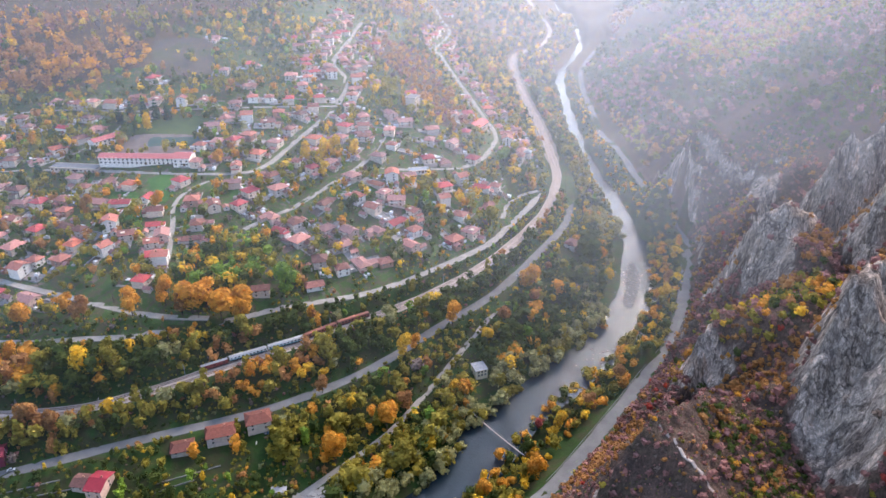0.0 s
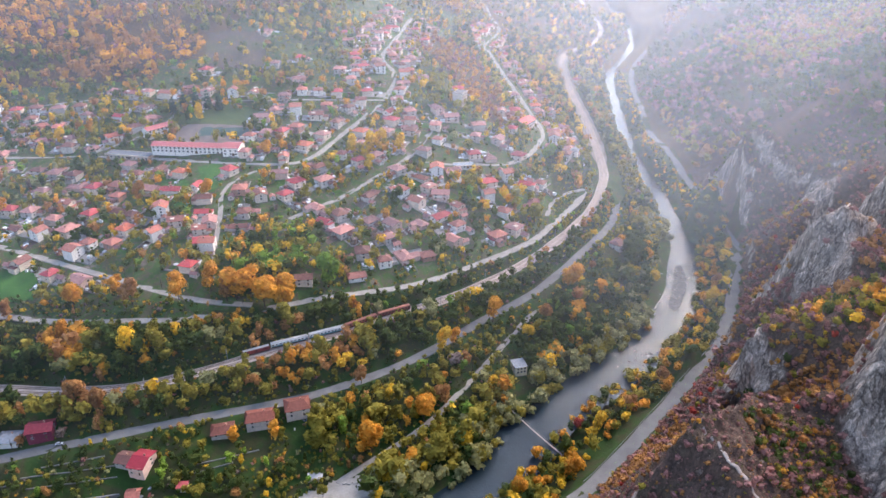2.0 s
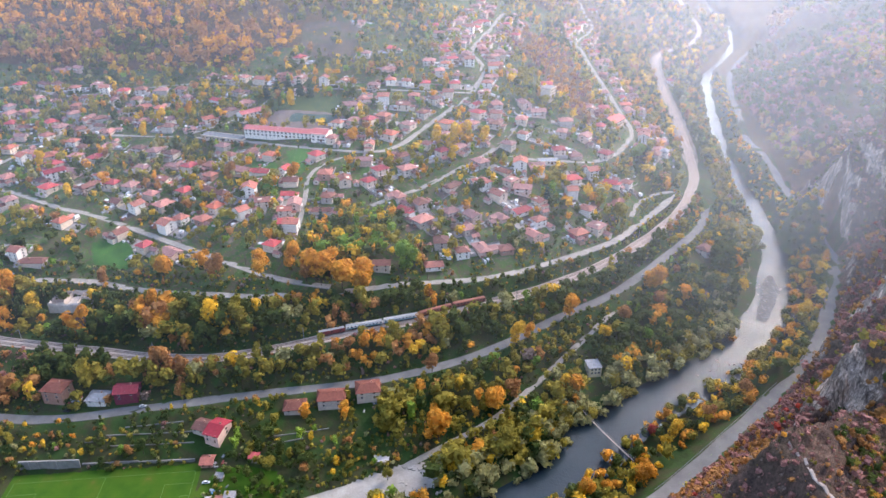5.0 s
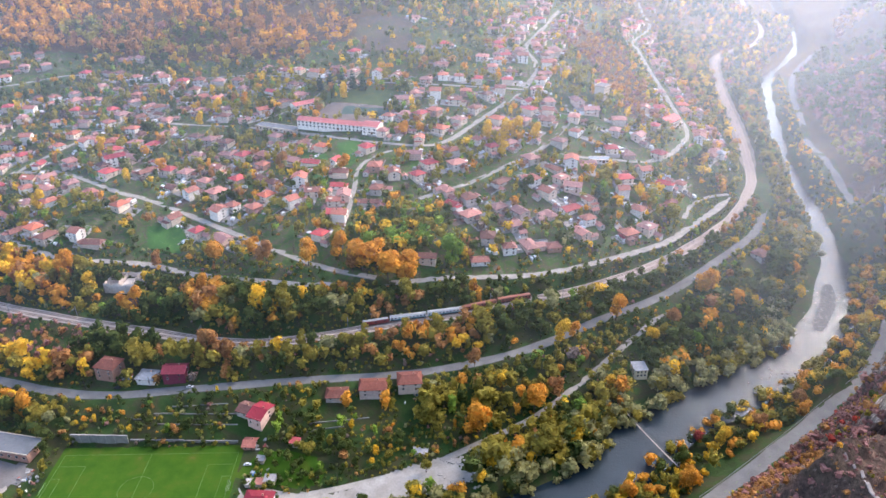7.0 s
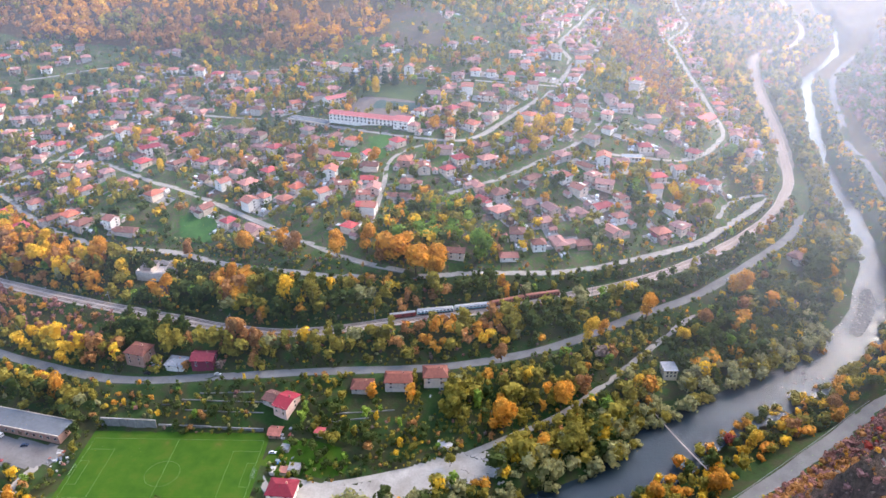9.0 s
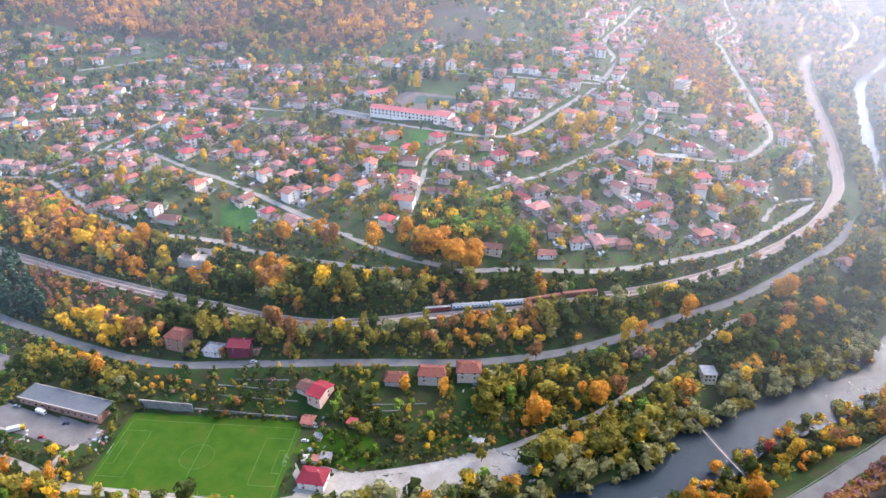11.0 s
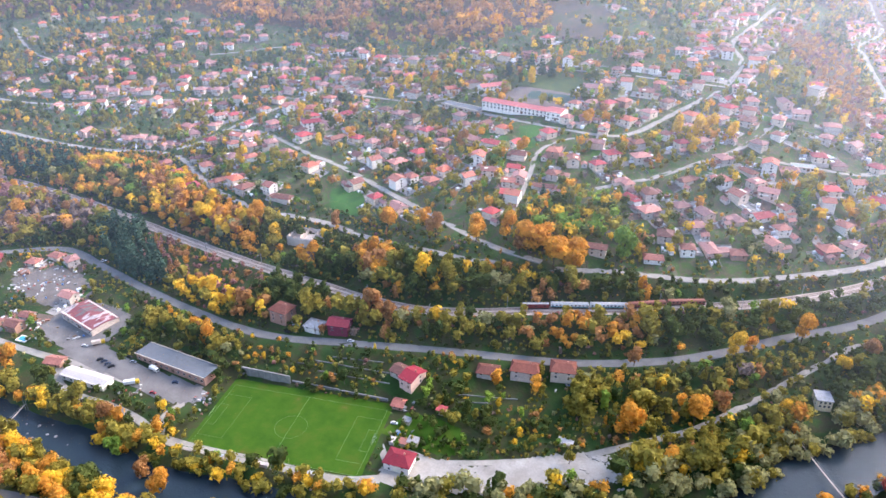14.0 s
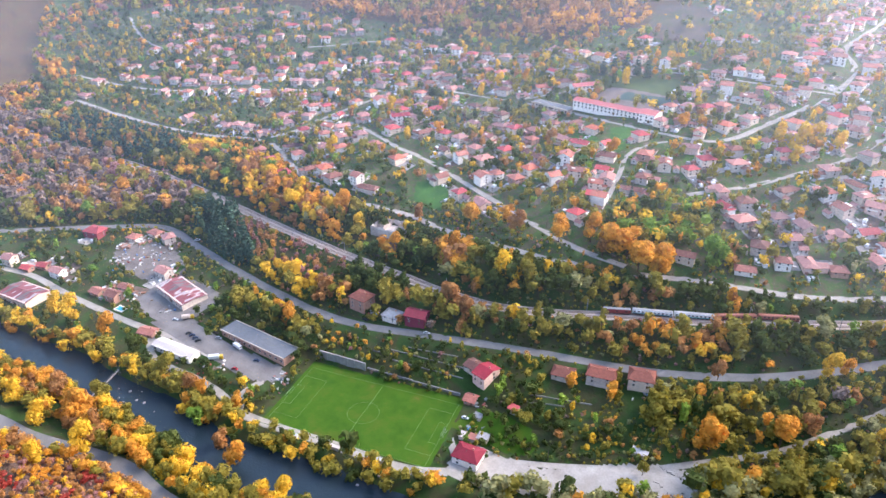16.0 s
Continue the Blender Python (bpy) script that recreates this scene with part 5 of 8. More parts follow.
# roofless shell of a building
ruin = tagged(new("ruin"), "roofless white shell of an abandoned building", "ruin")
wrng = random.Random(8)
for x0, x1, y0, y1 in ((-11, 11, -7, -6.5), (-11, 11, 6.5, 7), (-11, -10.5, -6.5, 6.5), (10.5, 11, -6.5, 6.5), (-4, -3.6, -6.5, 6.5), (3.5, 3.9, -6.5, 6.5), (-10.5, -4, 0, 0.4), (3.9, 10.5, -1, -0.6)):
    bm = bmesh.new()
    box(bm, x0, x1, y0, y1, -3, 4.5)
    n = 8
    bmesh.ops.subdivide_edges(bm, edges=[e for e in bm.edges if abs(e.verts[0].co.z - e.verts[1].co.z) < 0.1 and (e.verts[0].co - e.verts[1].co).length > 3], cuts=n)
    for v in bm.verts:
        if v.co.z > 4:
            v.co.z += wrng.uniform(-1.6, 0.5)
    part("wall", bm, W_GREY, ruin)
bm = bmesh.new()
box(bm, -10.9, 10.9, -6.9, 6.9, 0.2, 0.4)
part("floor_slab", bm, W_GREY, ruin)
settle(ruin, -344, 373, 0.25, 1.6)
ruin.scale = (1.35, 1.35, 1.15)
for rx, ry, rr in ((-343, 360, 10), (-340, 349, 8), (-354, 361, 7), (-276, 239, 6), (-266, 243, 6), (-256, 246, 5), (111, 548, 9), (107, 535, 8), (103, 523, 6)):
    HOUSE_SPOTS.append((rx, ry, rr))


# ---- woods and gardens ----
HS = np.array(HOUSE_SPOTS)


def off_houses(x, y, extra=1.0):
    ok = np.ones(len(x), bool)
    for hx, hy, r in HS:
        ok &= (x - hx) ** 2 + (y - hy) ** 2 > (r + extra) ** 2
    for hx, hy, a, hw, hd in ((-329, 225, 0.075, 31, 9), (-366, 187, 0.17, 19, 7), (-421, 229, -0.1, 21, 13), (-511, 158, 0.2, 17, 13), (-273, 608, -0.03, 43, 9),
                              (-327, 650, 0.95, 17, 8), (-338, 606, -0.12, 24, 8), (-324, 205, 0.1, 36, 12), (-389, 204, 0.0, 26, 12), (-420, 222, 0.0, 30, 20), (-490, 242, 0.1, 32, 18), (-270, 655, 0, 32, 28)):
        u = (x - hx) * math.cos(a) + (y - hy) * math.sin(a)
        v = -(x - hx) * math.sin(a) + (y - hy) * math.cos(a)
        ok &= ~((np.abs(u) < hw) & (np.abs(v) < hd))
    d, _ = near_line(x, y, GRAVEL_LINE, 12)
    return ok & ~(d < 9)


GRAVEL_LINE = smooth_line([(-165, 222), (-140, 232), (-115, 245), (-90, 262), (-66, 276)], 4)
PALE = {GREEN: 3, OLIVE: 5, FRESH: 1.6, WILLOW: 1.5, YELLOW: 2.0, ORANGE: 2.2, RUST: 1.6, BARE: 0.6}
wr = np.random.default_rng(3)

# belt between the river and the lower lane
bx, by = scatter(wr, -960, 190, 60, 1050, 6.5)
riv, rail, mainr = side_of(bx, by, RIVER), side_of(bx, by, RAIL), side_of(bx, by, ROAD_MAIN)
low_side = side_of(bx, by, LANE_LINES["lower"])
d_orch = side_of(bx, by, LANE_LINES["orchard"])
open_land = ((bx > -215) & (bx < -80) & (by < 300) & (mainr < 0) & (d_orch > 0)) | ((mainr < 0) & (bx < -380)) | ((mainr < 0) & (bx < -215) & (by < 240))
ok = clear_of(bx, by, 1.0) & off_houses(bx, by, 1.5) & (riv > np.where(by > 600, 14, 24))
belt = ok & (((low_side < -2) & (rail < 160) & (by < 640)) | ((by > 480) & (rail < -8) & (riv > 14) & (bx > 0)))
keep = belt & (wr.random(len(bx)) < np.where(open_land, np.where(bx < -395, 0.4, 0.86), 0.95))
x, y = bx[keep], by[keep]
n = len(x)
tone = lattice(x, y, 45, 21) + 0.5 * lattice(x, y, 15, 22)
col = np.where(tone > 0.85, YELLOW, np.where(tone > 0.55, ORANGE, np.where(tone > -0.04, OLIVE, GREEN)))
golden = (side_of(x, y, RAIL) > 6) & (y < 470)
col = np.where(golden & (tone > 0.1), np.where(tone > 0.5, YELLOW, ORANGE), col)
swap = wr.random(n)
col = np.where(swap < 0.3, choose(wr, n, PALE), col)
col = np.where((col == ORANGE) & (swap > 0.65), RUST, col)
col = np.where(open_land[keep] & (swap < 0.8), np.where(swap < 0.52, GREEN, np.where(swap < 0.6, FRESH, OLIVE)), col)
strip = (side_of(x, y, RAIL) < 0) & (side_of(x, y, ROAD_MAIN) > 0) & (x < -200)
col = np.where(strip & (col == ORANGE) & (swap < 0.8), OLIVE, col)
west = in_ring(x, y, BARE_WOOD) | ((x < -590) & (y < 330) & (y > 240))
col = np.where(west & (swap < 0.85), choose(wr, n, {BARE: 6, MAUVE: 0.4, RUST: 2.2, ORANGE: 0.7, OLIVE: 2.2}), col)
pines = in_ring(x, y, NEAR_PINES) | (in_ring(x, y, PINE_WOOD) & (swap < 0.62))
col = np.where(pines, CONIFER, np.where(in_ring(x, y, PINE_WOOD), np.where(swap < 0.8, RUST, OLIVE), col))
slope_red = (x < -330) & (x > -470) & (side_of(x, y, RAIL) < -7) & (side_of(x, y, RAIL) > -38)
col = np.where(slope_red, np.where(swap < 0.4, RUST, np.where(swap < 0.8, MAUVE, np.where(swap < 0.9, ORANGE, OLIVE))), col)
tall = wr.uniform(9.0, 18.5, n) * np.where(slope_red, 0.5, 1) * np.where(open_land[keep], 0.55, 1)
edge = np.minimum.reduce([near_line(x, y, l, 40)[0] for l in (RAIL, ROAD_MAIN, LANE_LINES["lower"], LANE_LINES["orchard"])])
tall = tall * np.clip(0.45 + np.minimum(edge, 40) / 30, 0.55, 1.0)
lane_edge = near_line(x, y, LANE_LINES["lower"], 60)[0]
road_edge = near_line(x, y, ROAD_MAIN, 60)[0]
tall = np.minimum(tall, np.where(x < -540, 2.0 + 0.36 * np.minimum(lane_edge, 60), 3.0 + 0.65 * np.minimum(lane_edge, 60)))
tall = np.where(side_of(x, y, ROAD_MAIN) < 0, np.minimum(tall, 2.5 + 0.5 * np.minimum(road_edge, 60)), tall)
tall = np.where((y > 560) & (x > 60), np.minimum(tall, 2.0 + 0.42 * np.maximum(side_of(x, y, RIVER) - 8, 0)), tall)
back = (x > -300) & (x < -195) & (y > 236) & (y < 290) & (side_of(x, y, ROAD_MAIN) < 0)
tall = np.where(back, np.minimum(tall, 6.0), tall)
big = (wr.random(n) < 0.022) & (edge > 9) & ~slope_red
wood("woodland", "dense mixed autumn woodland between road, railway and river", x[~big & ~pines], y[~big & ~pines], tall[~big & ~pines], col[~big & ~pines], 48, ("round", "round", "round", "tall", "bush"), 5, 0.09)
wood("pine_wood", "dark green pine plantation on the slope", x[pines], y[pines], tall[pines] * 1.3, col[pines], 70, ("spire",), 6, 0.07)
for i in np.where(big & ~pines)[0]:
    plant(x[i], y[i], tall[i] * 1.25, int(col[i]), int(wr.integers(0, 6)), wr.uniform(0, 6.28), wr.uniform(0.9, 1.2))

# willows and alders along the banks
bx, by = scatter(wr, -900, 220, 60, 1300, 5.4)
riv = side_of(bx, by, RIVER)
ok = clear_of(bx, by, 0.8) & off_houses(bx, by, 1.0)
far_bank = ok & (riv > np.where(by > 680, 8.5, np.where(bx < -140, 12.5, 10))) & (riv < np.where(bx > -150, 36, np.where((bx > -292) & (bx < -165), 26, 25))) & ~((bx > 115) & (by > 470) & (by < 600) & (riv < 24))
near_bank = ok & (riv < np.where(by > 680, -9.5, -12.0)) & (riv > -40) & (side_of(bx, by, ROAD_RIVER) > 6)
keep = (far_bank & (wr.random(len(bx)) < 0.95)) | (near_bank & (wr.random(len(bx)) < np.where(bx < -60, 0.9, 0.82)))
x, y = bx[keep], by[keep]
n = len(x)
sw = wr.random(n)
col = np.where(sw < 0.58, WILLOW, np.where(sw < 0.82, OLIVE, np.where(sw < 0.92, GREEN, np.where(sw < 0.95, YELLOW, ORANGE))))
nb = side_of(x, y, RIVER) < 0
col = np.where(~nb & (x < -150) & (sw < 0.75), np.where(sw < 0.16, YELLOW, np.where(sw < 0.26, ORANGE, OLIVE)), col)
col = np.where(nb & (sw < 0.75), np.where(sw < 0.22, ORANGE, np.where(sw < 0.33, YELLOW, np.where(sw < 0.5, GREEN, OLIVE))), col)
gold_bank = nb & (x < -150)
part_of = lattice(x, y, 22, 69)
col = np.where(gold_bank, np.where(part_of > 0.35, choose(wr, n, {OLIVE: 3, GREEN: 2, YELLOW: 0.7}), np.where(part_of > -0.2, choose(wr, n, {YELLOW: 2, OLIVE: 2.5, ORANGE: 1.2}), choose(wr, n, {ORANGE: 4, RUST: 1.5, OLIVE: 1}))), col)
tall = wr.uniform(6.5, 12, n) * np.where(gold_bank, 1.3, np.where(~nb & (x < -290), 1.3, np.where(~nb & (x < -160), 1.1, np.where(y > 640, 0.62, np.where((x < -60) | (side_of(x, y, RIVER) > 0), 1.22, 1)))))
wood("bank_trees", "pale willows and alders crowding the river banks", x[~gold_bank], y[~gold_bank], tall[~gold_bank], col[~gold_bank], 44, ("round", "bush"), 7, 0.092)
wood("bank_trees", "golden and orange trees crowding the near river bank", x[gold_bank], y[gold_bank], tall[gold_bank], col[gold_bank], 130, ("round", "round", "tall", "bush"), 27, 0.056)

# village gardens
bx, by = scatter(wr, -1080, 110, 340, 1240, 6.8)
low_side = side_of(bx, by, LANE_LINES["lower"])
rail = side_of(bx, by, RAIL)
thick = lattice(bx, by, 60, 31) + 0.6 * lattice(bx, by, 22, 32)
upper = village_top(bx) - 10
copse = in_ring(bx, by, COPSE) | ((np.abs(bx + 150) < 70) & (np.abs(by - 440) < 24)) | ((bx > -30) & (bx < 60) & (by > 530) & (by < 600)) | ((bx > -320) & (bx < -250) & (by > 430) & (by < 470))
ok = np.ones(len(bx), bool)
for hx, hy, r in HS:
    s = 1 - 7.0 / math.hypot(hx, hy)
    ok &= (bx - hx * s) ** 2 + (by - hy * s) ** 2 > (0.85 * r + 0.5) ** 2
ok &= clear_of(bx, by, 1.6) & off_houses(bx, by, 0.3) & (low_side > 3) & (rail > 9) & (by < upper + 12) & (by < 740 - 4.0 * (bx - 30)) & ~(in_ring(bx, by, FIELD) & (wr.random(len(bx)) > 0.16)) & ~in_ring(bx, by, EAST_SLOPE) & ~in_ring(bx, by, BARE_HILL)
high = by > np.where(bx > -330, 740, upper - 70)
lawn = in_ring(bx, by, [(-370, 428), (-345, 442), (-321, 423), (-324, 402), (-352, 402)]) | in_ring(bx, by, [(-262, 578), (-238, 580), (-228, 545), (-244, 536)]) | in_ring(bx, by, [(-290, 561), (-262, 555), (-253, 524), (-276, 526)])
keep = ok & ~lawn & (wr.random(len(bx)) < np.where(copse, 0.95, np.clip(np.where(high, 0.5, 0.74) + 0.42 * thick, 0.1, 0.97)))
x, y = bx[keep], by[keep]
n = len(x)
tone = lattice(x, y, 35, 41)
col = np.where(tone > -0.15, OLIVE, GREEN)
sw = wr.random(n)
col = np.where(sw < 0.55, choose(wr, n, PALE), col)
in_copse = in_ring(x, y, COPSE)
col = np.where(in_copse, choose(wr, n, {GREEN: 2, OLIVE: 3, FRESH: 2, ORANGE: 1.2, YELLOW: 0.8}), col)
tall = np.where(in_copse, wr.uniform(9, 16, n), wr.uniform(4.0, 14.5, n) * np.where((np.abs(x + 150) < 70) & (np.abs(y - 440) < 24), 1.4, 1))
edge = np.minimum.reduce([near_line(x, y, LANE_LINES[k], 30)[0] for k in ("lower", "diagonal", "middle", "cross", "east", "west", "alley", "spur")])
tall = np.minimum(tall, 2.2 + 0.5 * np.minimum(edge, 30))
big = (wr.random(n) < 0.009) & (edge > 12)
wood("garden_trees", "fruit trees and hedges in the village gardens", x[~big], y[~big], tall[~big], col[~big], 29, ("round", "round", "bush", "tall"), 9, 0.112, "garden trees")
for i in np.where(big)[0]:
    plant(x[i], y[i], tall[i] * 1.4, int(col[i]), int(wr.integers(0, 6)), wr.uniform(0, 6.28), wr.uniform(0.9, 1.2))

# hill woods behind the village and to the west
xs, ys = [], []
for x0, x1, y0, y1, gap in ((-1180, -40, 560, 1050, 10.0), (-460, 120, 1050, 1700, 16), (-1500, -460, 1050, 1700, 36), (-1500, -1180, 300, 1050, 20), (-1180, -880, 100, 560, 11), (-60, 125, 640, 1320, 8.5), (-2300, 400, 1700, 2700, 32), (110, 330, 1040, 1800, 12)):
    a, c = scatter(wr, x0, x1, y0, y1, gap)
    xs.append(a)
    ys.append(c)
bx, by = np.concatenate(xs), np.concatenate(ys)
upper = village_top(bx) + 14 * lattice(bx, by, 30, 91)
ok = clear_of(bx, by, 1.0) & off_houses(bx, by, 2.0) & ((by > upper) | (bx < -1085) | ((bx < -960) & (by < 440)))
ok &= (side_of(bx, by, RAIL) > 14) | (bx < -900)
ok |= clear_of(bx, by, 1.0) & off_houses(bx, by, 2.0) & (bx > 40) & (by > 640) & (side_of(bx, by, RAIL) > 10)
ok |= clear_of(bx, by, 1.0) & (bx > 100) & (by > 1040) & (by < 1800) & (side_of(bx, by, RAIL) < -8) & (side_of(bx, by, RIVER) > 14)
slope_e = in_ring(bx, by, EAST_SLOPE)
ok |= clear_of(bx, by, 1.0) & off_houses(bx, by, 2.0) & (slope_e | ((bx > -60) & (by > 860 - 4.0 * (bx + 20)))) & (side_of(bx, by, RAIL) > 14)
ok &= ~in_ring(bx, by, FIELD) & ~in_ring(bx, by, BARE_HILL)
clearing = lattice(bx, by, 110, 51) + 0.4 * lattice(bx, by, 40, 52)
keep = ok & (wr.random(len(bx)) < np.where((bx > -160) & (by < 1100), 0.88, np.clip(0.85 + 0.5 * clearing, 0.2, 0.97)))
x, y = bx[keep], by[keep]
n = len(x)
tone = lattice(x, y, 90, 53) + 0.6 * lattice(x, y, 30, 54)
sw = wr.random(n)
col = np.where(tone > 0.25, ORANGE, np.where(tone > -0.3, RUST, np.where(tone > -0.6, OLIVE, GREEN)))
col = np.where(sw < 0.2, choose(wr, n, {YELLOW: 0.8, ORANGE: 3, RUST: 4, OLIVE: 1.5, GREEN: 1, BARE: 1, MAUVE: 1.5}), col)
east = (x > -60) & (y > 780)
col = np.where(((x > -60) & (y > 640)) & (x < 335), choose(wr, n, {OLIVE: 3, GREEN: 3.5, ORANGE: 1.1, YELLOW: 0.5, RUST: 1.2}), col)
slope_e = slope_e[keep]
col = np.where(slope_e, np.where(sw < 0.55, RUST, np.where(sw < 0.85, MAUVE, ORANGE)), col)
bald = (x > -640) & (x < -250) & (y > 955 + 25 * lattice(x, y, 60, 55))
col = np.where(bald & (sw < 0.8), np.where(sw < 0.5, MAUVE, BARE), col)
haz = (x < -1000)
col = np.where(haz & (sw < 0.6), np.where(sw < 0.25, OLIVE, np.where(sw < 0.45, MAUVE, GREEN)), col)
tall = wr.uniform(9, 19, n) * np.where(slope_e, 0.62, np.where(bald, 0.5, 1.0)) * np.where(east | (x > 30), 0.8, 1) * np.where(y > 1700, 1.9, np.where(y > 1050, 1.3, 1))
lane_e = near_line(x, y, LANE_LINES["east"], 30)[0]
tall = np.minimum(tall, 2.0 + 0.4 * np.minimum(lane_e, 60))
wood("hill_wood", "orange and brown autumn forest on the hillsides", x, y, tall * 1.1, col, 22, ("round", "round", "bush", "tall"), 12, 0.125)

# scrub under and over the cliffs
xs, ys = [], []
for x0, x1, y0, y1, gap in ((40, 330, 150, 700, 6.0), (330, 700, 560, 760, 8.5), (230, 700, 760, 1300, 9.0), (330, 700, 150, 560, 15), (200, 1300, 1300, 2400, 24), (700, 1300, 300, 1300, 40)):
    a, c = scatter(wr, x0, x1, y0, y1, gap)
    xs.append(a)
    ys.append(c)
bx, by = np.concatenate(xs), np.concatenate(ys)
ok = clear_of(bx, by, 0.8) & (side_of(bx, by, ROAD_RIVER) < -6)
thick = lattice(bx, by, 70, 61) + 0.6 * lattice(bx, by, 25, 62)
bare_spur = (bx > 60) & (bx < 150) & (by > 195) & (by < 262)
keep = ok & ~(on_rock(bx, by) & (wr.random(len(bx)) < 0.93)) & (wr.random(len(bx)) < np.where(bare_spur, 0.9, np.clip(0.85 + 0.3 * thick, 0.35, 0.97)))
x, y = bx[keep], by[keep]
n = len(x)
sw = wr.random(n)
tone = lattice(x, y, 50, 63)
broad = lattice(x, y, 190, 66) + 0.6 * lattice(x, y, 75, 67)
col = np.where(tone > 0.7, OLIVE, np.where(tone > 0.15, RUST, np.where(tone > -0.6, MAUVE, BARE)))
col = np.where(sw < 0.35, choose(wr, n, {RUST: 5, MAUVE: 4, BARE: 1.2, OLIVE: 1.4, ORANGE: 1.4, RED: 0.8, GREEN: 0.4}), col)
gold = (x > 140) & (x < 215) & (y > 315) & (y < 352)
col = np.where((y > 560) & (sw < 0.88), np.where(broad > 0.5, np.where(sw < 0.6, OLIVE, RUST), np.where(broad > 0.1, np.where(sw < 0.4, RUST, OLIVE), np.where(broad > -0.35, np.where(sw < 0.45, MAUVE, GREEN), np.where(sw < 0.8, GREEN, CONIFER)))), col)
col = np.where(gold & (sw < 0.7), np.where(sw < 0.06, YELLOW, np.where(sw < 0.25, ORANGE, np.where(sw < 0.4, GREEN, OLIVE))), col)
tall = wr.uniform(3.4, 8.5, n) * np.where(gold, 1.35, 1) * np.where((x > 330) | (y > 700), 2.2, 1) * np.where(bare_spur[keep], 0.6, 1) * np.where((y > 1300) | (x > 700), 2.0, 1)
wood("scrub", "rust-brown autumn scrub on the steep rocky slope", x, y, tall, col, 14, ("bush",), 14, 0.135, "scrub")

# low growth on the spur, and a thicker cover under the rocks
bx, by = scatter(wr, 56, 152, 176, 262, 2.3)
keep = (wr.random(len(bx)) < 0.8) & (side_of(bx, by, ROAD_RIVER) < -8) & ~on_rock(bx, by)
x, y = bx[keep], by[keep]
n = len(x)
sw = wr.random(n)
gully = (x > 112) & (y < 246)
col = choose(wr, n, {RUST: 3, MAUVE: 5, BARE: 3, OLIVE: 2, GREEN: 1})
col = np.where(gully, choose(wr, n, {OLIVE: 1.6, GREEN: 4, RUST: 3, ORANGE: 0.5, MAUVE: 2.5}), col)
tall = np.where(gully, np.where(sw < 0.6, wr.uniform(3, 7, n), 2.2), wr.uniform(0.7, 2.2, n))
wood("scrub", "low brown scrub over the bare spur", x, y, tall, col, 18, ("bush",), 18, 0.12, "scrub")
bx, by = scatter(wr, 70, 250, 258, 520, 3.9)
keep = clear_of(bx, by, 0.8) & ~(on_rock(bx, by) & (wr.random(len(bx)) < 0.93)) & (side_of(bx, by, ROAD_RIVER) < -6) & (wr.random(len(bx)) < 0.85)
x, y = bx[keep], by[keep]
n = len(x)
drift = lattice(x, y, 26, 101) + 0.4 * lattice(x, y, 9, 102)
col = np.where(drift > 0.35, RUST, np.where(drift < -0.75, OLIVE, np.where(wr.random(n) < 0.22, RUST, MAUVE)))
col = np.where(wr.random(n) < 0.05, choose(wr, n, {RED: 1, ORANGE: 1}), col)
gold = (x > 140) & (x < 215) & (y > 300) & (y < 352) & (wr.random(n) < 0.6)
col = np.where(gold, choose(wr, n, {OLIVE: 4, YELLOW: 0.5, ORANGE: 1.2, GREEN: 1.2, RUST: 1}), col)
wood("scrub", "dense red-brown scrub on the slope under the rocks", x, y, wr.uniform(3.0, 6.5, n) * np.where(gold, 1.5, 1), col, 26, ("bush",), 19, 0.105, "scrub")

# more of it on the steep faces
bx, by = scatter(wr, 50, 330, 170, 660, 3.6)
fall = np.hypot(height(bx + 2, by) - height(bx - 2, by), height(bx, by + 2) - height(bx, by - 2)) / 4
keep = clear_of(bx, by, 0.8) & (side_of(bx, by, ROAD_RIVER) < -6) & (fall > 0.8) & (fall < 2.6) & ~on_rock(bx, by) & (wr.random(len(bx)) < 0.62)
x, y = bx[keep], by[keep]
n = len(x)
drift = lattice(x, y, 26, 101)
col = np.where(drift > 0.3, RUST, np.where(wr.random(n) < 0.2, choose(wr, n, {RUST: 2, OLIVE: 1, BARE: 1, RED: 0.4}), MAUVE))
wood("scrub", "mauve-brown scrub clinging to the steep rock faces", x, y, wr.uniform(2.6, 6.0, n), col, 24, ("bush",), 17, 0.105, "scrub")

# near slope on the camera's side of the river
bx, by = scatter(wr, -470, -215, 36, 130, 3.0)
ok = clear_of(bx, by, 0.6) & (side_of(bx, by, ROAD_RIVER) < -5.5)
keep = ok & (wr.random(len(bx)) < 0.95)
x, y = bx[keep], by[keep]
n = len(x)
patchy = lattice(x, y, 16, 68)
col = choose(wr, n, {RUST: 5, MAUVE: 2.5, RED: 1.2, ORANGE: 2.5, YELLOW: 0.5, OLIVE: 0.8})
col = np.where(patchy > 0.45, ORANGE, np.where(patchy < -0.55, RED, col))
roadside = side_of(x, y, ROAD_RIVER) > -15
col = np.where(roadside, choose(wr, n, {ORANGE: 3, RUST: 3, OLIVE: 1.5, YELLOW: 1.2}), col)
tall = np.where(roadside, np.where(wr.random(n) < 0.5, wr.uniform(7, 11, n), 3.0), wr.uniform(3.0, 6.5, n))
wood("slope_scrub", "rust and red autumn scrub above the river road", x, y, tall, col, 40, ("bush",), 15, 0.085, "scrub")

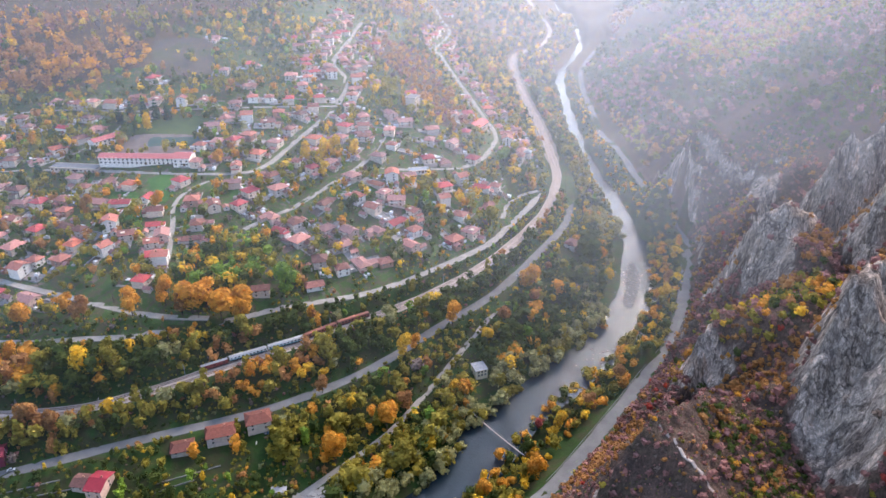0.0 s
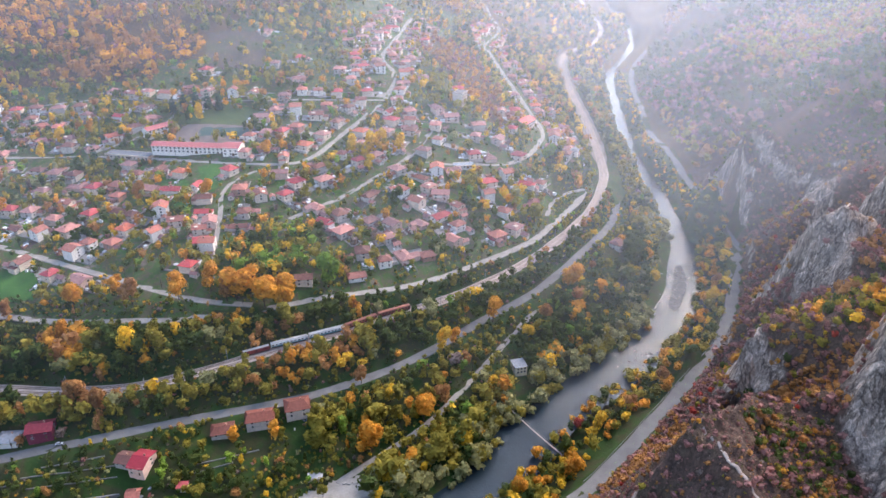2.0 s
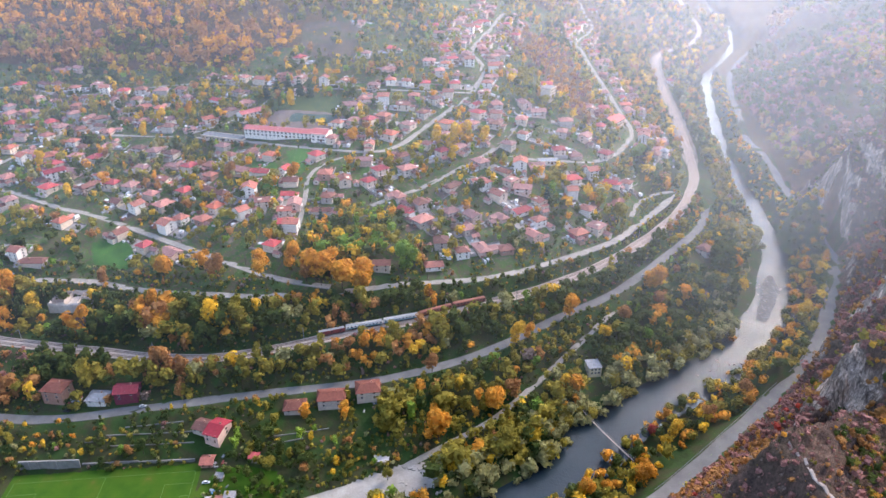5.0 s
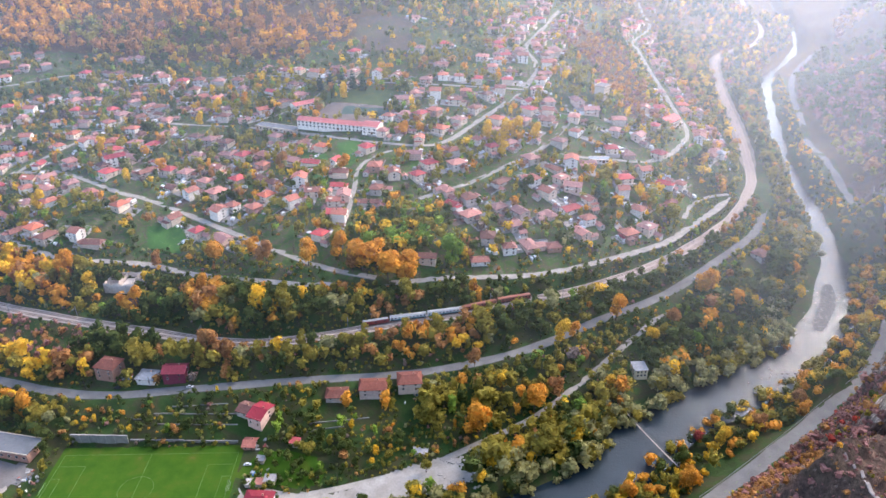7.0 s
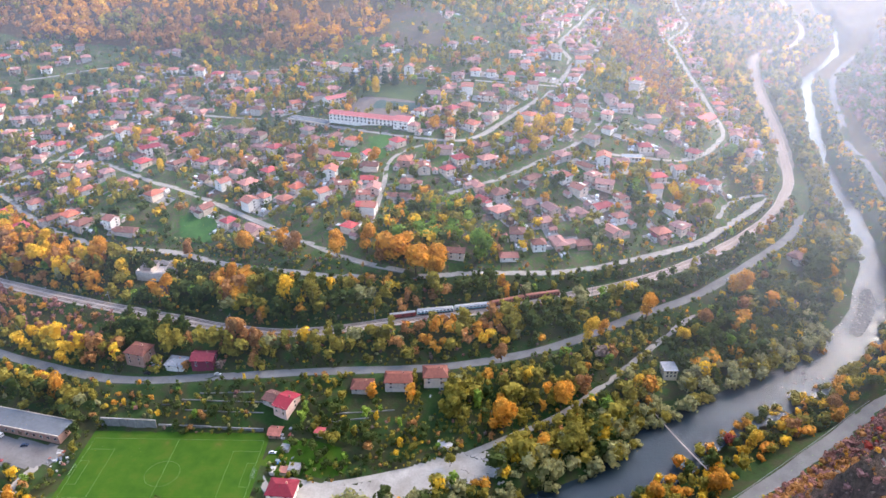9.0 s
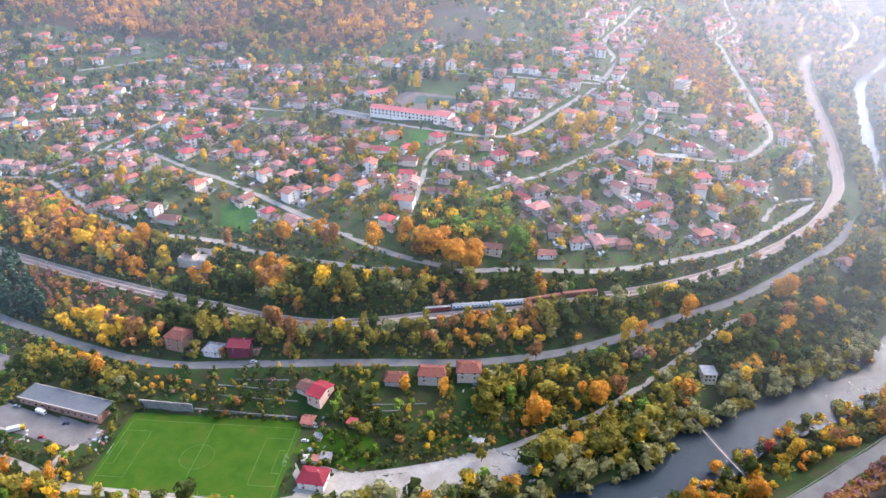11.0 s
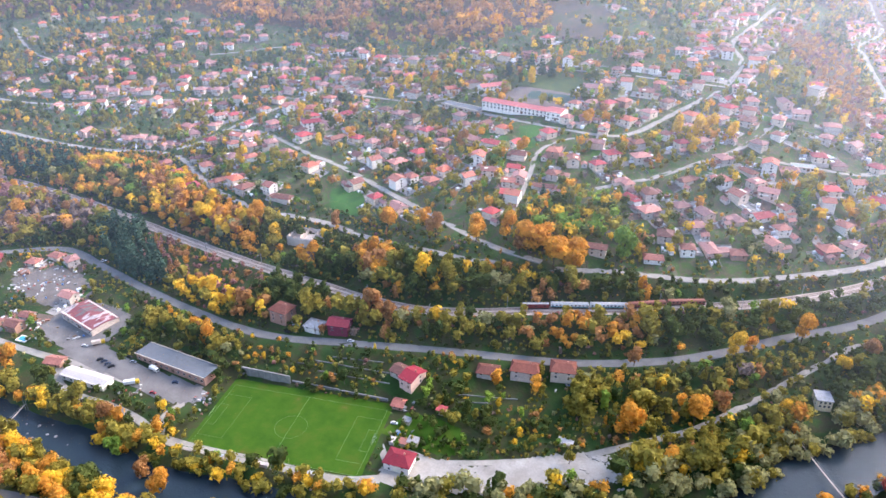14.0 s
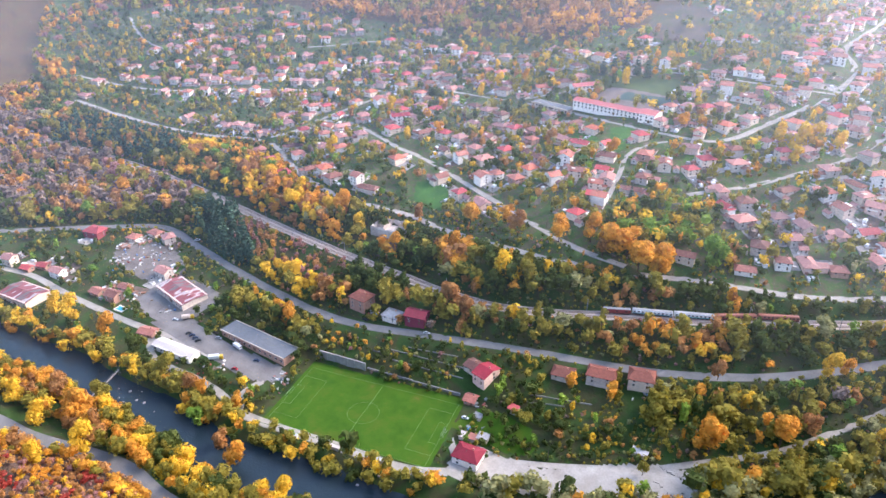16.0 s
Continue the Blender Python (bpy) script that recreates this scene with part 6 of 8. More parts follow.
# low bushes along roads and railway
bx, by = scatter(wr, -760, 125, 90, 700, 3.8)
ok = clear_of(bx, by, 0.6) & off_houses(bx, by, 0.5) & (side_of(bx, by, RIVER) > 22)
edge = np.minimum.reduce([near_line(bx, by, l, 40)[0] for l in (RAIL, ROAD_MAIN, LANE_LINES["lower"], LANE_LINES["orchard"])])
edge = np.where(np.isfinite(edge), edge, 99)
fields = (side_of(bx, by, ROAD_MAIN) < 0) & (by < 330) & (bx < -60) & (side_of(bx, by, RIVER) > 30)
lawn = (np.abs(bx + 162) < 26) & (np.abs(by - 254) < 13)
keep = ok & ((edge < 17) | (fields & ~lawn)) & (wr.random(len(bx)) < np.where(edge < 17, 0.95, np.where(bx < -395, 0.2, 0.85)))
x, y = bx[keep], by[keep]
n = len(x)
sw = wr.random(n)
tone = lattice(x, y, 28, 65)
col = np.where(tone > 0.62, RUST, np.where(tone > 0.05, OLIVE, GREEN))
col = np.where(sw < 0.36, choose(wr, n, {RUST: 2, OLIVE: 5, MAUVE: 1, ORANGE: 0.9, YELLOW: 0.8, WILLOW: 2, BARE: 1, GREEN: 3}), col)
bank = (x < -330) & (x > -470) & (side_of(x, y, RAIL) < 0) & (side_of(x, y, RAIL) > -36)
col = np.where(bank & (sw < 0.7), np.where(sw < 0.3, RUST, np.where(sw < 0.35, RED, MAUVE)), col)
wood("verge_bushes", "low autumn bushes along the road and the railway", x, y, wr.uniform(2.0, 5.2, n), col, 11, ("bush",), 16, 0.14, "bushes")

# single trees that stand out
YELLOW_TREES = [(-225, 351, 15), (-27, 388, 12), (7, 367, 9), (-111, 614, 17), (-128, 615, 13), (-103, 622, 14), (-84, 626, 12), (-108, 589, 11), (-292, 668, 12),
                (-421, 634, 11), (-426, 608, 10), (-498, 544, 12), (-425, 486, 9), (-475, 435, 12), (-442, 366, 13), (-400, 356, 13), (-364, 356, 12), (-316, 103, 13),
                (-361, 100, 12), (-391, 99, 12), (-317, 81, 10), (-454, 165, 14), (-474, 163, 12)]
ORANGE_TREES = [(-63, 304, 15), (-35, 331, 14), (-24, 348, 11), (68, 478, 15), (6, 425, 13), (44, 438, 10), (-402, 507, 11), (-234, 528, 10), (-178, 404, 13),
                (-284, 395, 14), (-256, 405, 12), (-242, 396, 12), (-191, 410, 14), (-137, 402, 13), (-332, 392, 10), (-390, 365, 13), (-319, 346, 12), (-241, 314, 13), (-326, 249, 13), (-210, 399, 13),
                (-293, 526, 11), (-354, 118, 13), (-308, 117, 11), (-378, 120, 11), (-416, 169, 12), (-202, 594, 11)]
ORANGE_MORE = [(137, 545, 11), (138, 516, 10), (95, 361, 10), (53, 300, 9), (73, 344, 10), (121, 393, 9), (122, 379, 9), (181, 496, 9), (189, 518, 9), (22, 284, 9), (-57, 343, 9),
               (-77, 353, 8), (-20, 396, 8), (31, 417, 9), (-274, 155, 10), (-257, 152, 10), (-219, 151, 11), (-324, 170, 10), (-290, 178, 9)]
GREEN_TREES = [(-113, 432, 17), (40, 555, 13), (67, 677, 14), (60, 672, 12), (-361, 135, 11), (-290, 134, 11), (-300, 158, 10), (-348, 171, 11), (-384, 170, 11), (60, 427, 9), (99, 455, 8), (-225, 262, 6), (-236, 258, 5), (-84, 270, 6), (50, 322, 10)]
PINES = [(-494, 307, 16), (-462, 296, 17), (-460, 304, 15), (-437, 298, 17), (-487, 292, 15), (-437, 283, 15), (-420, 290, 14), (-317, 692, 14), (-291, 692, 14), (-278, 687, 13), (-327, 688, 13), (-305, 696, 14), (-367, 595, 13), (-190, 470, 9), (-20, 548, 12)]
for spots, shades, forms in ((YELLOW_TREES, (YELLOW,), (4, 0, 5, 2)), (ORANGE_TREES, (ORANGE, ORANGE, RUST), (0, 1, 2, 3)), (ORANGE_MORE, (ORANGE, YELLOW, RUST), (0, 1, 2, 3)), (GREEN_TREES, (FRESH, OLIVE, GREEN), (0, 1, 2, 3)), (PINES, (CONIFER,), (6, 7))):
    for k, (tx, ty, th) in enumerate(spots):
        plant(tx, ty, th * (1.6 if spots is YELLOW_TREES else 1.7), shades[k % len(shades)], forms[k % len(forms)], k * 1.7, 1.1 if forms[k % len(forms)] in (4, 5) else 0.85)
plant(61, 345, 10, RED, 1, 0.4)
for k, (tx, ty, th) in enumerate([(167, 199, 6), (171, 204, 7), (165, 193, 6), (170, 196, 7)]):
    plant(tx, ty, th, (RED, ORANGE)[k % 2], k, k * 1.3, 1.1)
for k, (tx, ty, th) in enumerate([(-172, 406, 27), (-152, 404, 26), (-165, 416, 24), (-140, 412, 22)]):
    plant(tx, ty, th, ORANGE, k, k * 2.1, 1.15)


# ---- limestone crags ----
m, nd, lk, b = shader("limestone", 0.9)
ps = place_of(nd)
st = nd.new("ShaderNodeMapping")
st.inputs["Scale"].default_value = (1.0, 1.0, 0.3)
lk.new(ps, st.inputs["Vector"])
big = noise_of(nd, lk, 0.10, 5.0, st.outputs[0], 0.65)
base = ramp_of(nd, lk, big, [(0.32, (0.15, 0.14, 0.14)), (0.46, (0.34, 0.31, 0.30)), (0.58, (0.50, 0.46, 0.44)), (0.72, (0.38, 0.27, 0.22))])
fine = noise_of(nd, lk, 0.9, 6.0, st.outputs[0], 0.7)
lk.new(mix_of(nd, lk, 0.75, base, ramp_of(nd, lk, fine, [(0.33, (0.3, 0.29, 0.29)), (0.6, (1, 1, 1))]), "MULTIPLY"), b.inputs["Base Color"])
bump_of(nd, lk, fine, b, 0.9, 1.2)
M_ROCK = m


# worn footpaths on the spur
for pts in ([(88, 231), (92, 222), (96, 212), (102, 203), (108, 196)], [(208, 379), (214, 372), (220, 362), (226, 352)]):
    l = drape(pts, 2.0, 1)
    l[:, 2] = height(l[:, 0], l[:, 1])
    tagged(ribbon("path", l, 0.55, 0.25, M_BALLAST, 0.3), "worn pale footpath over the spur", "path", kind="structure")


# ---- garden plots, yards, walls and odds and ends between the houses ----
M_YARD = surface("yard_concrete", [(0.3, (0.25, 0.23, 0.21)), (0.7, (0.40, 0.37, 0.34))], 0.2, 1.5, 0.95, 0.2, 0.03)
M_SOIL = surface("dug_soil", [(0.3, (0.085, 0.062, 0.048)), (0.7, (0.17, 0.125, 0.10))], 0.25, 2.0, 0.95, 0.6, 0.15)
M_GRASS = surface("plot_grass", [(0.3, (0.035, 0.088, 0.018)), (0.7, (0.070, 0.155, 0.03))], 0.15, 1.5, 0.95, 0.5, 0.1)
M_WALL = surface("garden_wall", [(0.3, (0.30, 0.27, 0.25)), (0.7, (0.46, 0.43, 0.40))], 0.4, 2.0, 0.9, 0.2, 0.03)
M_TARP = plain("pale_sheeting", (0.78, 0.78, 0.78), 0.6, 0, 0.2, 0.5)
M_RUSTY = plain("rusty_sheeting", (0.30, 0.15, 0.11), 0.8, 0, 0.3, 0.5)
yr = random.Random(31)
PLOT_V, PLOT_F, PLOT_M = [], [], []
WALL_V, WALL_F, WALL_M = [], [], []


def plot(cx, cy, turn, w, d, mat):
    """A patch of a garden lying on the ground."""
    u = np.linspace(-0.5, 0.5, 4)
    a, b = [g.ravel() for g in np.meshgrid(u * w, u * d, indexing="ij")]
    x, y = cx + a * math.cos(turn) - b * math.sin(turn), cy + a * math.sin(turn) + b * math.cos(turn)
    z = height(x, y) + 0.3
    base = len(PLOT_V)
    PLOT_V.extend(zip(x.tolist(), y.tolist(), z.tolist()))
    for i in range(3):
        for j in range(3):
            k = base + 4 * i + j
            PLOT_F.append((k, k + 4, k + 5, k + 1))
            PLOT_M.append(mat)


def low_box(cx, cy, turn, w, d, h, mat):
    """A low solid piece standing on the ground."""
    z = float(height(np.array([cx]), np.array([cy]))[0])
    base = len(WALL_V)
    for k in (-0.6, h):
        for a, b in ((-w, -d), (w, -d), (w, d), (-w, d)):
            WALL_V.append((cx + a / 2 * math.cos(turn) - b / 2 * math.sin(turn), cy + a / 2 * math.sin(turn) + b / 2 * math.cos(turn), z + k))
    for f in ((4, 5, 6, 7), (0, 1, 5, 4), (1, 2, 6, 5), (2, 3, 7, 6), (3, 0, 4, 7)):
        WALL_F.append(tuple(base + i for i in f))
        WALL_M.append(mat)


for hx, hy in HOUSES[:330]:
    turn = lane_turn(hx, hy)
    c, s = math.cos(turn), math.sin(turn)
    for k in range(3):
        an = turn + yr.choice((0, 1, 2, 3)) * math.pi / 2
        w, d = yr.uniform(8, 15), yr.uniform(6, 11)
        px, py = hx + math.cos(an) * (5.5 + w / 2), hy + math.sin(an) * (5.5 + w / 2)
        if not clear_of(np.array([px]), np.array([py]), 5.5)[0]:
            continue
        plot(px, py, an, w, d, yr.choice((0, 0, 1, 1, 2, 2, 2)) if k else 0)
        for side in (-1, 1):
            if yr.random() < 0.45:
                for q in (-0.375, -0.125, 0.125, 0.375):
                    low_box(px + math.cos(an) * w * q - math.sin(an) * side * d / 2, py + math.sin(an) * w * q + math.cos(an) * side * d / 2, an, w / 4 + 0.02, 0.25, 1.3, 0)
        for _ in range(yr.choice((1, 2, 2, 3))):
            low_box(px + yr.uniform(-5, 5), py + yr.uniform(-4, 4), an + yr.uniform(-0.2, 0.2), yr.uniform(1.4, 5.0), yr.uniform(1.2, 3.2), yr.uniform(0.6, 2.3), yr.choice((0, 1, 1, 1, 2, 2)))
for lab, w, d, st, wm, rm, hip, hx, hy, turn in LOWER:
    # rough yards with stacked odds and ends round the lower houses
    for k in range(3 if hx < -380 else 0):
        an = turn + yr.choice((0, 1, 2, 3)) * math.pi / 2
        px, py = hx + math.cos(an) * 11, hy + math.sin(an) * 11
        if clear_of(np.array([px]), np.array([py]), 5.5)[0]:
            plot(px, py, an, yr.uniform(9, 14), yr.uniform(7, 11), yr.choice((0, 1, 1, 2)))
            for _ in range(6 if hx < -380 else 2):
                low_box(px + yr.uniform(-6, 6), py + yr.uniform(-5, 5), an + yr.uniform(-0.4, 0.4), yr.uniform(1.0, 4.0), yr.uniform(0.8, 2.2), yr.uniform(0.4, 1.9), yr.choice((0, 1, 2)))
for nm, lab, cat, V, F, slots, mats in (("garden_plots", "grass plots, dug beds and paved yards between the houses", "gardens", PLOT_V, PLOT_F, PLOT_M, (M_YARD, M_SOIL, M_GRASS)),
                                        ("garden_walls", "low garden walls, hutches and sheeted piles in the yards", "garden walls", WALL_V, WALL_F, WALL_M, (M_WALL, M_TARP, M_RUSTY))):
    me = bpy.data.meshes.new(nm)
    me.from_pydata(V, [], F)
    for mt in mats:
        me.materials.append(mt)
    me.polygons.foreach_set("material_index", slots)
    tagged(new(nm, me), lab, cat, kind="stuff")


# ---- railway: rails, sleepers, masts, train ----
M_RAIL = plain("rail_steel", (0.22, 0.155, 0.12), 0.6, 0.4)
M_SLEEPER = plain("sleeper_concrete", (0.36, 0.31, 0.275), 0.9)
M_STEEL = plain("galvanised_steel", (0.30, 0.31, 0.32), 0.5, 0.5)


def along(line, s):
    """The point and heading at s metres along a line."""
    seg = np.linalg.norm(np.diff(line[:, :2], axis=0), axis=1)
    cum = np.concatenate([[0], np.cumsum(seg)])
    p = np.array([np.interp(s, cum, line[:, k]) for k in range(3)])
    q = np.array([np.interp(s + 1.0, cum, line[:, k]) for k in range(3)])
    return p, math.atan2(q[1] - p[1], q[0] - p[0]), cum[-1]


def sweep_bar(name, line, offset, half, z0, z1, mat):
    d = np.gradient(line[:, :2], axis=0)
    d /= np.linalg.norm(d, axis=1)[:, None] + 1e-9
    nrm = np.column_stack([-d[:, 1], d[:, 0]])
    rows = [np.column_stack([line[:, :2] + nrm * o, line[:, 2] + z]) for o, z in ((offset - half, z0), (offset - half, z1), (offset + half, z1), (offset + half, z0))]
    n = len(line)
    V = np.concatenate(rows)
    q = [[r * n + k, r * n + k + 1, (r + 1) * n + k + 1, (r + 1) * n + k] for r in range(3) for k in range(n - 1)]
    return new(name, quick_mesh(name, V, np.array(q), [mat]))


track_part = RAIL[(RAIL[:, 0] > -1000) & (RAIL[:, 1] < 1400)]
for o in (-2.9, -1.5, 1.5, 2.9):
    tagged(sweep_bar("rail", track_part, o, 0.12, 0.35, 0.62, M_RAIL), "dark steel rail on the pale ballast", "rail", "rails", "structure")
for o in (-7.0, -5.6, 5.6, 7.0):
    tagged(sweep_bar("rail", STATION[30:-30], o, 0.12, 0.15, 0.42, M_RAIL), "rusty rail of the station sidings", "rail", "rails", "structure")
seg_len = along(track_part, 0)[2]
sv = []
for k in range(int(min(seg_len, 1500) / 1.6)):
    p, h, _ = along(track_part, k * 1.6)
    for o in (-2.2, 2.2):
        c, s = math.cos(h), math.sin(h)
        for a, bb in ((-0.14, -1.25), (0.14, -1.25), (0.14, 1.25), (-0.14, 1.25)):
            sv.append((p[0] + a * c - (bb + o) * s, p[1] + a * s + (bb + o) * c, p[2] + 0.40))
sv = np.array(sv)
tagged(new("sleepers", quick_mesh("sleepers", sv, np.arange(len(sv)).reshape(-1, 4), [M_SLEEPER])), "concrete sleepers in the railway ballast", "sleepers", kind="stuff")


def tube(bm, a, b, r, seg=6, r2=None):
    a, b = Vector(a), Vector(b)
    mm = (b - a).to_track_quat("Z", "Y").to_matrix().to_4x4()
    got = bmesh.ops.create_cone(bm, cap_ends=True, segments=seg, radius1=r, radius2=r if r2 is None else r2, depth=(b - a).length)
    bmesh.ops.transform(bm, matrix=Matrix.Translation((a + b) / 2) @ mm, verts=got["verts"])


mast = tagged(new("catenary_mast"), "grey steel mast carrying the railway's overhead wire", "mast", "railway masts")
bm = bmesh.new()
tube(bm, (0, 0, -1), (0, 0, 8.5), 0.22, 6, 0.14)
part("pole", bm, M_STEEL, mast)
bm = bmesh.new()
tube(bm, (0, 0, 7.2), (3.2, 0, 6.9), 0.08)
tube(bm, (0, 0, 8.3), (3.2, 0, 7.0), 0.05)
part("arm", bm, M_STEEL, mast)
first = True
for k in range(3, int(seg_len / 50)):
    p, h, _ = along(track_part, k * 50)
    side = 1 if k % 2 else -1
    x, y = p[0] - math.sin(h) * 5.0 * side, p[1] + math.cos(h) * 5.0 * side
    mm = Matrix.Translation((x, y, p[2])) @ Matrix.Rotation(h + (-math.pi / 2 if side > 0 else math.pi / 2), 4, "Z")
    if first:
        mast.matrix_basis = mm
        first = False
    else:
        copy_thing(mast, mm)

T_RED = plain("coach_maroon", (0.20, 0.035, 0.035), 0.4)
T_BROWN = plain("coach_rust_red", (0.26, 0.10, 0.07), 0.5)
T_WHITE = plain("coach_white", (0.72, 0.74, 0.74), 0.4)
T_BLUE = plain("coach_blue_green", (0.05, 0.22, 0.28), 0.4)
T_ROOF = plain("coach_roof_grey", (0.34, 0.34, 0.34), 0.6)
T_DARK = plain("underframe_dark", (0.03, 0.03, 0.03), 0.8)


def rail_car(name, label, length, body_mat, band_mat, roof_mat, loco=False):
    root = tagged(new(name), label, "train", "train on the railway")
    L = length / 2
    bm = bmesh.new()
    box(bm, -L, L, -1.42, 1.42, 1.1, 3.7, 0, 0.18)
    part("body", bm, body_mat, root)
    bm = bmesh.new()
    box(bm, -L + 0.2, L - 0.2, -1.25, 1.25, 3.55, 4.05, 0, 0.22)
    part("roof", bm, roof_mat, root)
    bm = bmesh.new()
    box(bm, -L + 0.3, L - 0.3, -1.2, 1.2, 0.55, 1.12)
    part("underframe", bm, T_DARK, root)
    for s in (-1, 1):
        bm = bmesh.new()
        box(bm, -L + 0.3, L - 0.3, min(s * 1.40, s * 1.45), max(s * 1.40, s * 1.45), 1.3, 1.95)
        part("side_band", bm, band_mat, root)
        for k in range(3 if loco else 10):
            x = -L + length * (k + 0.5) / (3 if loco else 10)
            bm = bmesh.new()
            box(bm, x - 0.62, x + 0.62, min(s * 1.40, s * 1.46), max(s * 1.40, s * 1.46), 2.2, 3.05)
            part("window", bm, M_PANE, root)
        for x in (-L + 3.2, L - 3.2):
            bm = bmesh.new()
            box(bm, x - 1.7, x + 1.7, min(s * 0.6, s * 0.95), max(s * 0.6, s * 0.95), 0.1, 0.85, 0, 0.15)
            part("bogie", bm, T_DARK, root)
    if loco:
        bm = bmesh.new()
        for x in (-L + 4, L - 4):
            tube(bm, (x - 0.9, 0, 4.0), (x, 0, 5.0), 0.05)
            tube(bm, (x, 0, 5.0), (x + 0.6, 0, 5.4), 0.05)
            tube(bm, (x + 0.6, -0.8, 5.4), (x + 0.6, 0.8, 5.4), 0.05)
        part("pantograph", bm, T_DARK, root)
    return root


cum = np.concatenate([[0], np.cumsum(np.linalg.norm(np.diff(RAIL[:, :2], axis=0), axis=1))])
head = float(np.interp(-154, RAIL[:, 0], cum))
pos = head
for nm, lab, ln, bmat, band, rmat, lo in (
        ("locomotive", "dark maroon electric locomotive", 17.5, T_RED, T_RED, T_ROOF, True),
        ("coach", "white railway coach with a blue-green band", 24.5, T_WHITE, T_BLUE, T_ROOF, False),
        ("coach", "white railway coach with a blue-green band", 24.5, T_WHITE, T_BLUE, T_ROOF, False),
        ("coach", "rust-red railway coach with a grey roof", 24.5, T_BROWN, T_RED, T_BROWN, False),
        ("coach", "rust-red railway coach with a grey roof", 24.5, T_BROWN, T_RED, T_BROWN, False)):
    p, h, _ = along(RAIL, pos + ln / 2)
    car = rail_car(nm, lab, ln, bmat, band, rmat, lo)
    car.matrix_basis = Matrix.Translation((p[0] - math.sin(h) * 2.2, p[1] + math.cos(h) * 2.2, p[2] + 0.55)) @ Matrix.Rotation(h, 4, "Z")
    pos += ln + 0.9

# ---- football pitch ----
m, nd, lk, b = shader("pitch_turf", 0.9)
b.inputs["Specular IOR Level"].default_value = 0.15
ps = place_of(nd)
tf = ramp_of(nd, lk, noise_of(nd, lk, 0.09, 4.0, ps), [(0.3, (0.026, 0.078, 0.004)), (0.52, (0.038, 0.098, 0.005)), (0.66, (0.058, 0.098, 0.008)), (0.78, (0.11, 0.09, 0.025))])
lk.new(mix_of(nd, lk, 0.3, tf, ramp_of(nd, lk, noise_of(nd, lk, 1.4, 3.0, ps), [(0.3, (0.5, 0.5, 0.5)), (0.7, (1, 1, 1))]), "MULTIPLY"), b.inputs["Base Color"])
M_TURF = m
M_LINE = plain("line_chalk", (0.17, 0.25, 0.12), 0.9, 0, 0.3, 0.4)
pitch = tagged(new("football_pitch"), "bright green football pitch with white chalk lines", "pitch")
PM = Matrix.Translation((PITCH_MID[0], PITCH_MID[1], PITCH_Z)) @ Matrix.Rotation(UD, 4, "Z")
pitch.matrix_basis = PM
L2, W2 = PITCH_LEN / 2, PITCH_WID / 2
bm = bmesh.new()
box(bm, -L2 - 2.5, L2 + 2.5, -W2 - 0.5, W2 + 6, -0.4, 0.05)
part("turf", bm, M_TURF, pitch)


def chalk(x0, x1, y0, y1):
    bm = bmesh.new()
    box(bm, x0, x1, y0, y1, 0.04, 0.075)
    part("line", bm, M_LINE, pitch)


t = 0.06
for y in (-W2, W2):
    chalk(-L2, L2, y - t, y + t)
for x in (-L2, 0, L2):
    chalk(x - t, x + t, -W2, W2)
for s in (-1, 1):
    for dx, hw in ((15.0, 17.5), (5.0, 8.5)):
        a = s * (L2 - dx)
        chalk(a - t, a + t, -hw, hw)
        for y in (-hw, hw):
            chalk(min(a, s * L2), max(a, s * L2), y - t, y + t)
ring = [(9.15 * math.cos(k * math.pi / 24), 9.15 * math.sin(k * math.pi / 24)) for k in range(48)]
bm = bmesh.new()
ins = [bm.verts.new((x * 0.992, y * 0.992, 0.078)) for x, y in ring]
out = [bm.verts.new((x * 1.008, y * 1.008, 0.078)) for x, y in ring]
for k in range(48):
    bm.faces.new((ins[k], out[k], out[(k + 1) % 48], ins[(k + 1) % 48]))
part("centre_circle", bm, M_LINE, pitch)
M_NET = plain("net_white", (0.7, 0.7, 0.7), 0.9)
for s in (-1, 1):
    goal = tagged(new("goal"), "white football goal with posts and crossbar", "goal", "football goals")
    for y in (-3.66, 3.66):
        bm = bmesh.new()
        tube(bm, (0, y, 0), (0, y, 2.44), 0.12)
        part("post", bm, M_LINE, goal)
        bm = bmesh.new()
        tube(bm, (0, y, 2.44), (1.5, y, 0), 0.05)
        part("stay", bm, M_LINE, goal)
    bm = bmesh.new()
    tube(bm, (0, -3.7, 2.44), (0, 3.7, 2.44), 0.12)
    part("crossbar", bm, M_LINE, goal)
    bm = bmesh.new()
    for k in range(13):
        y = -3.66 + k * 0.61
        tube(bm, (0, y, 2.4), (1.5, y, 0), 0.02, 3)
    part("net", bm, M_NET, goal)
    goal.matrix_basis = PM @ Matrix.Translation((s * (L2 + 0.1), 0, 0.05)) @ Matrix.Rotation(0 if s > 0 else math.pi, 4, "Z")
fence = tagged(new("barrier"), "low white rail fence along the pitch", "fence")
fence.matrix_basis = PM
for k in range(33):
    bm = bmesh.new()
    x = -L2 - 2 + k * (PITCH_LEN + 4) / 32
    tube(bm, (x, -W2 - 2.6, -0.3), (x, -W2 - 2.6, 1.0), 0.06)
    part("post", bm, M_LINE, fence)
bm = bmesh.new()
tube(bm, (-L2 - 2, -W2 - 2.6, 1.0), (L2 + 2, -W2 - 2.6, 1.0), 0.09)
part("top_rail", bm, M_LINE, fence)
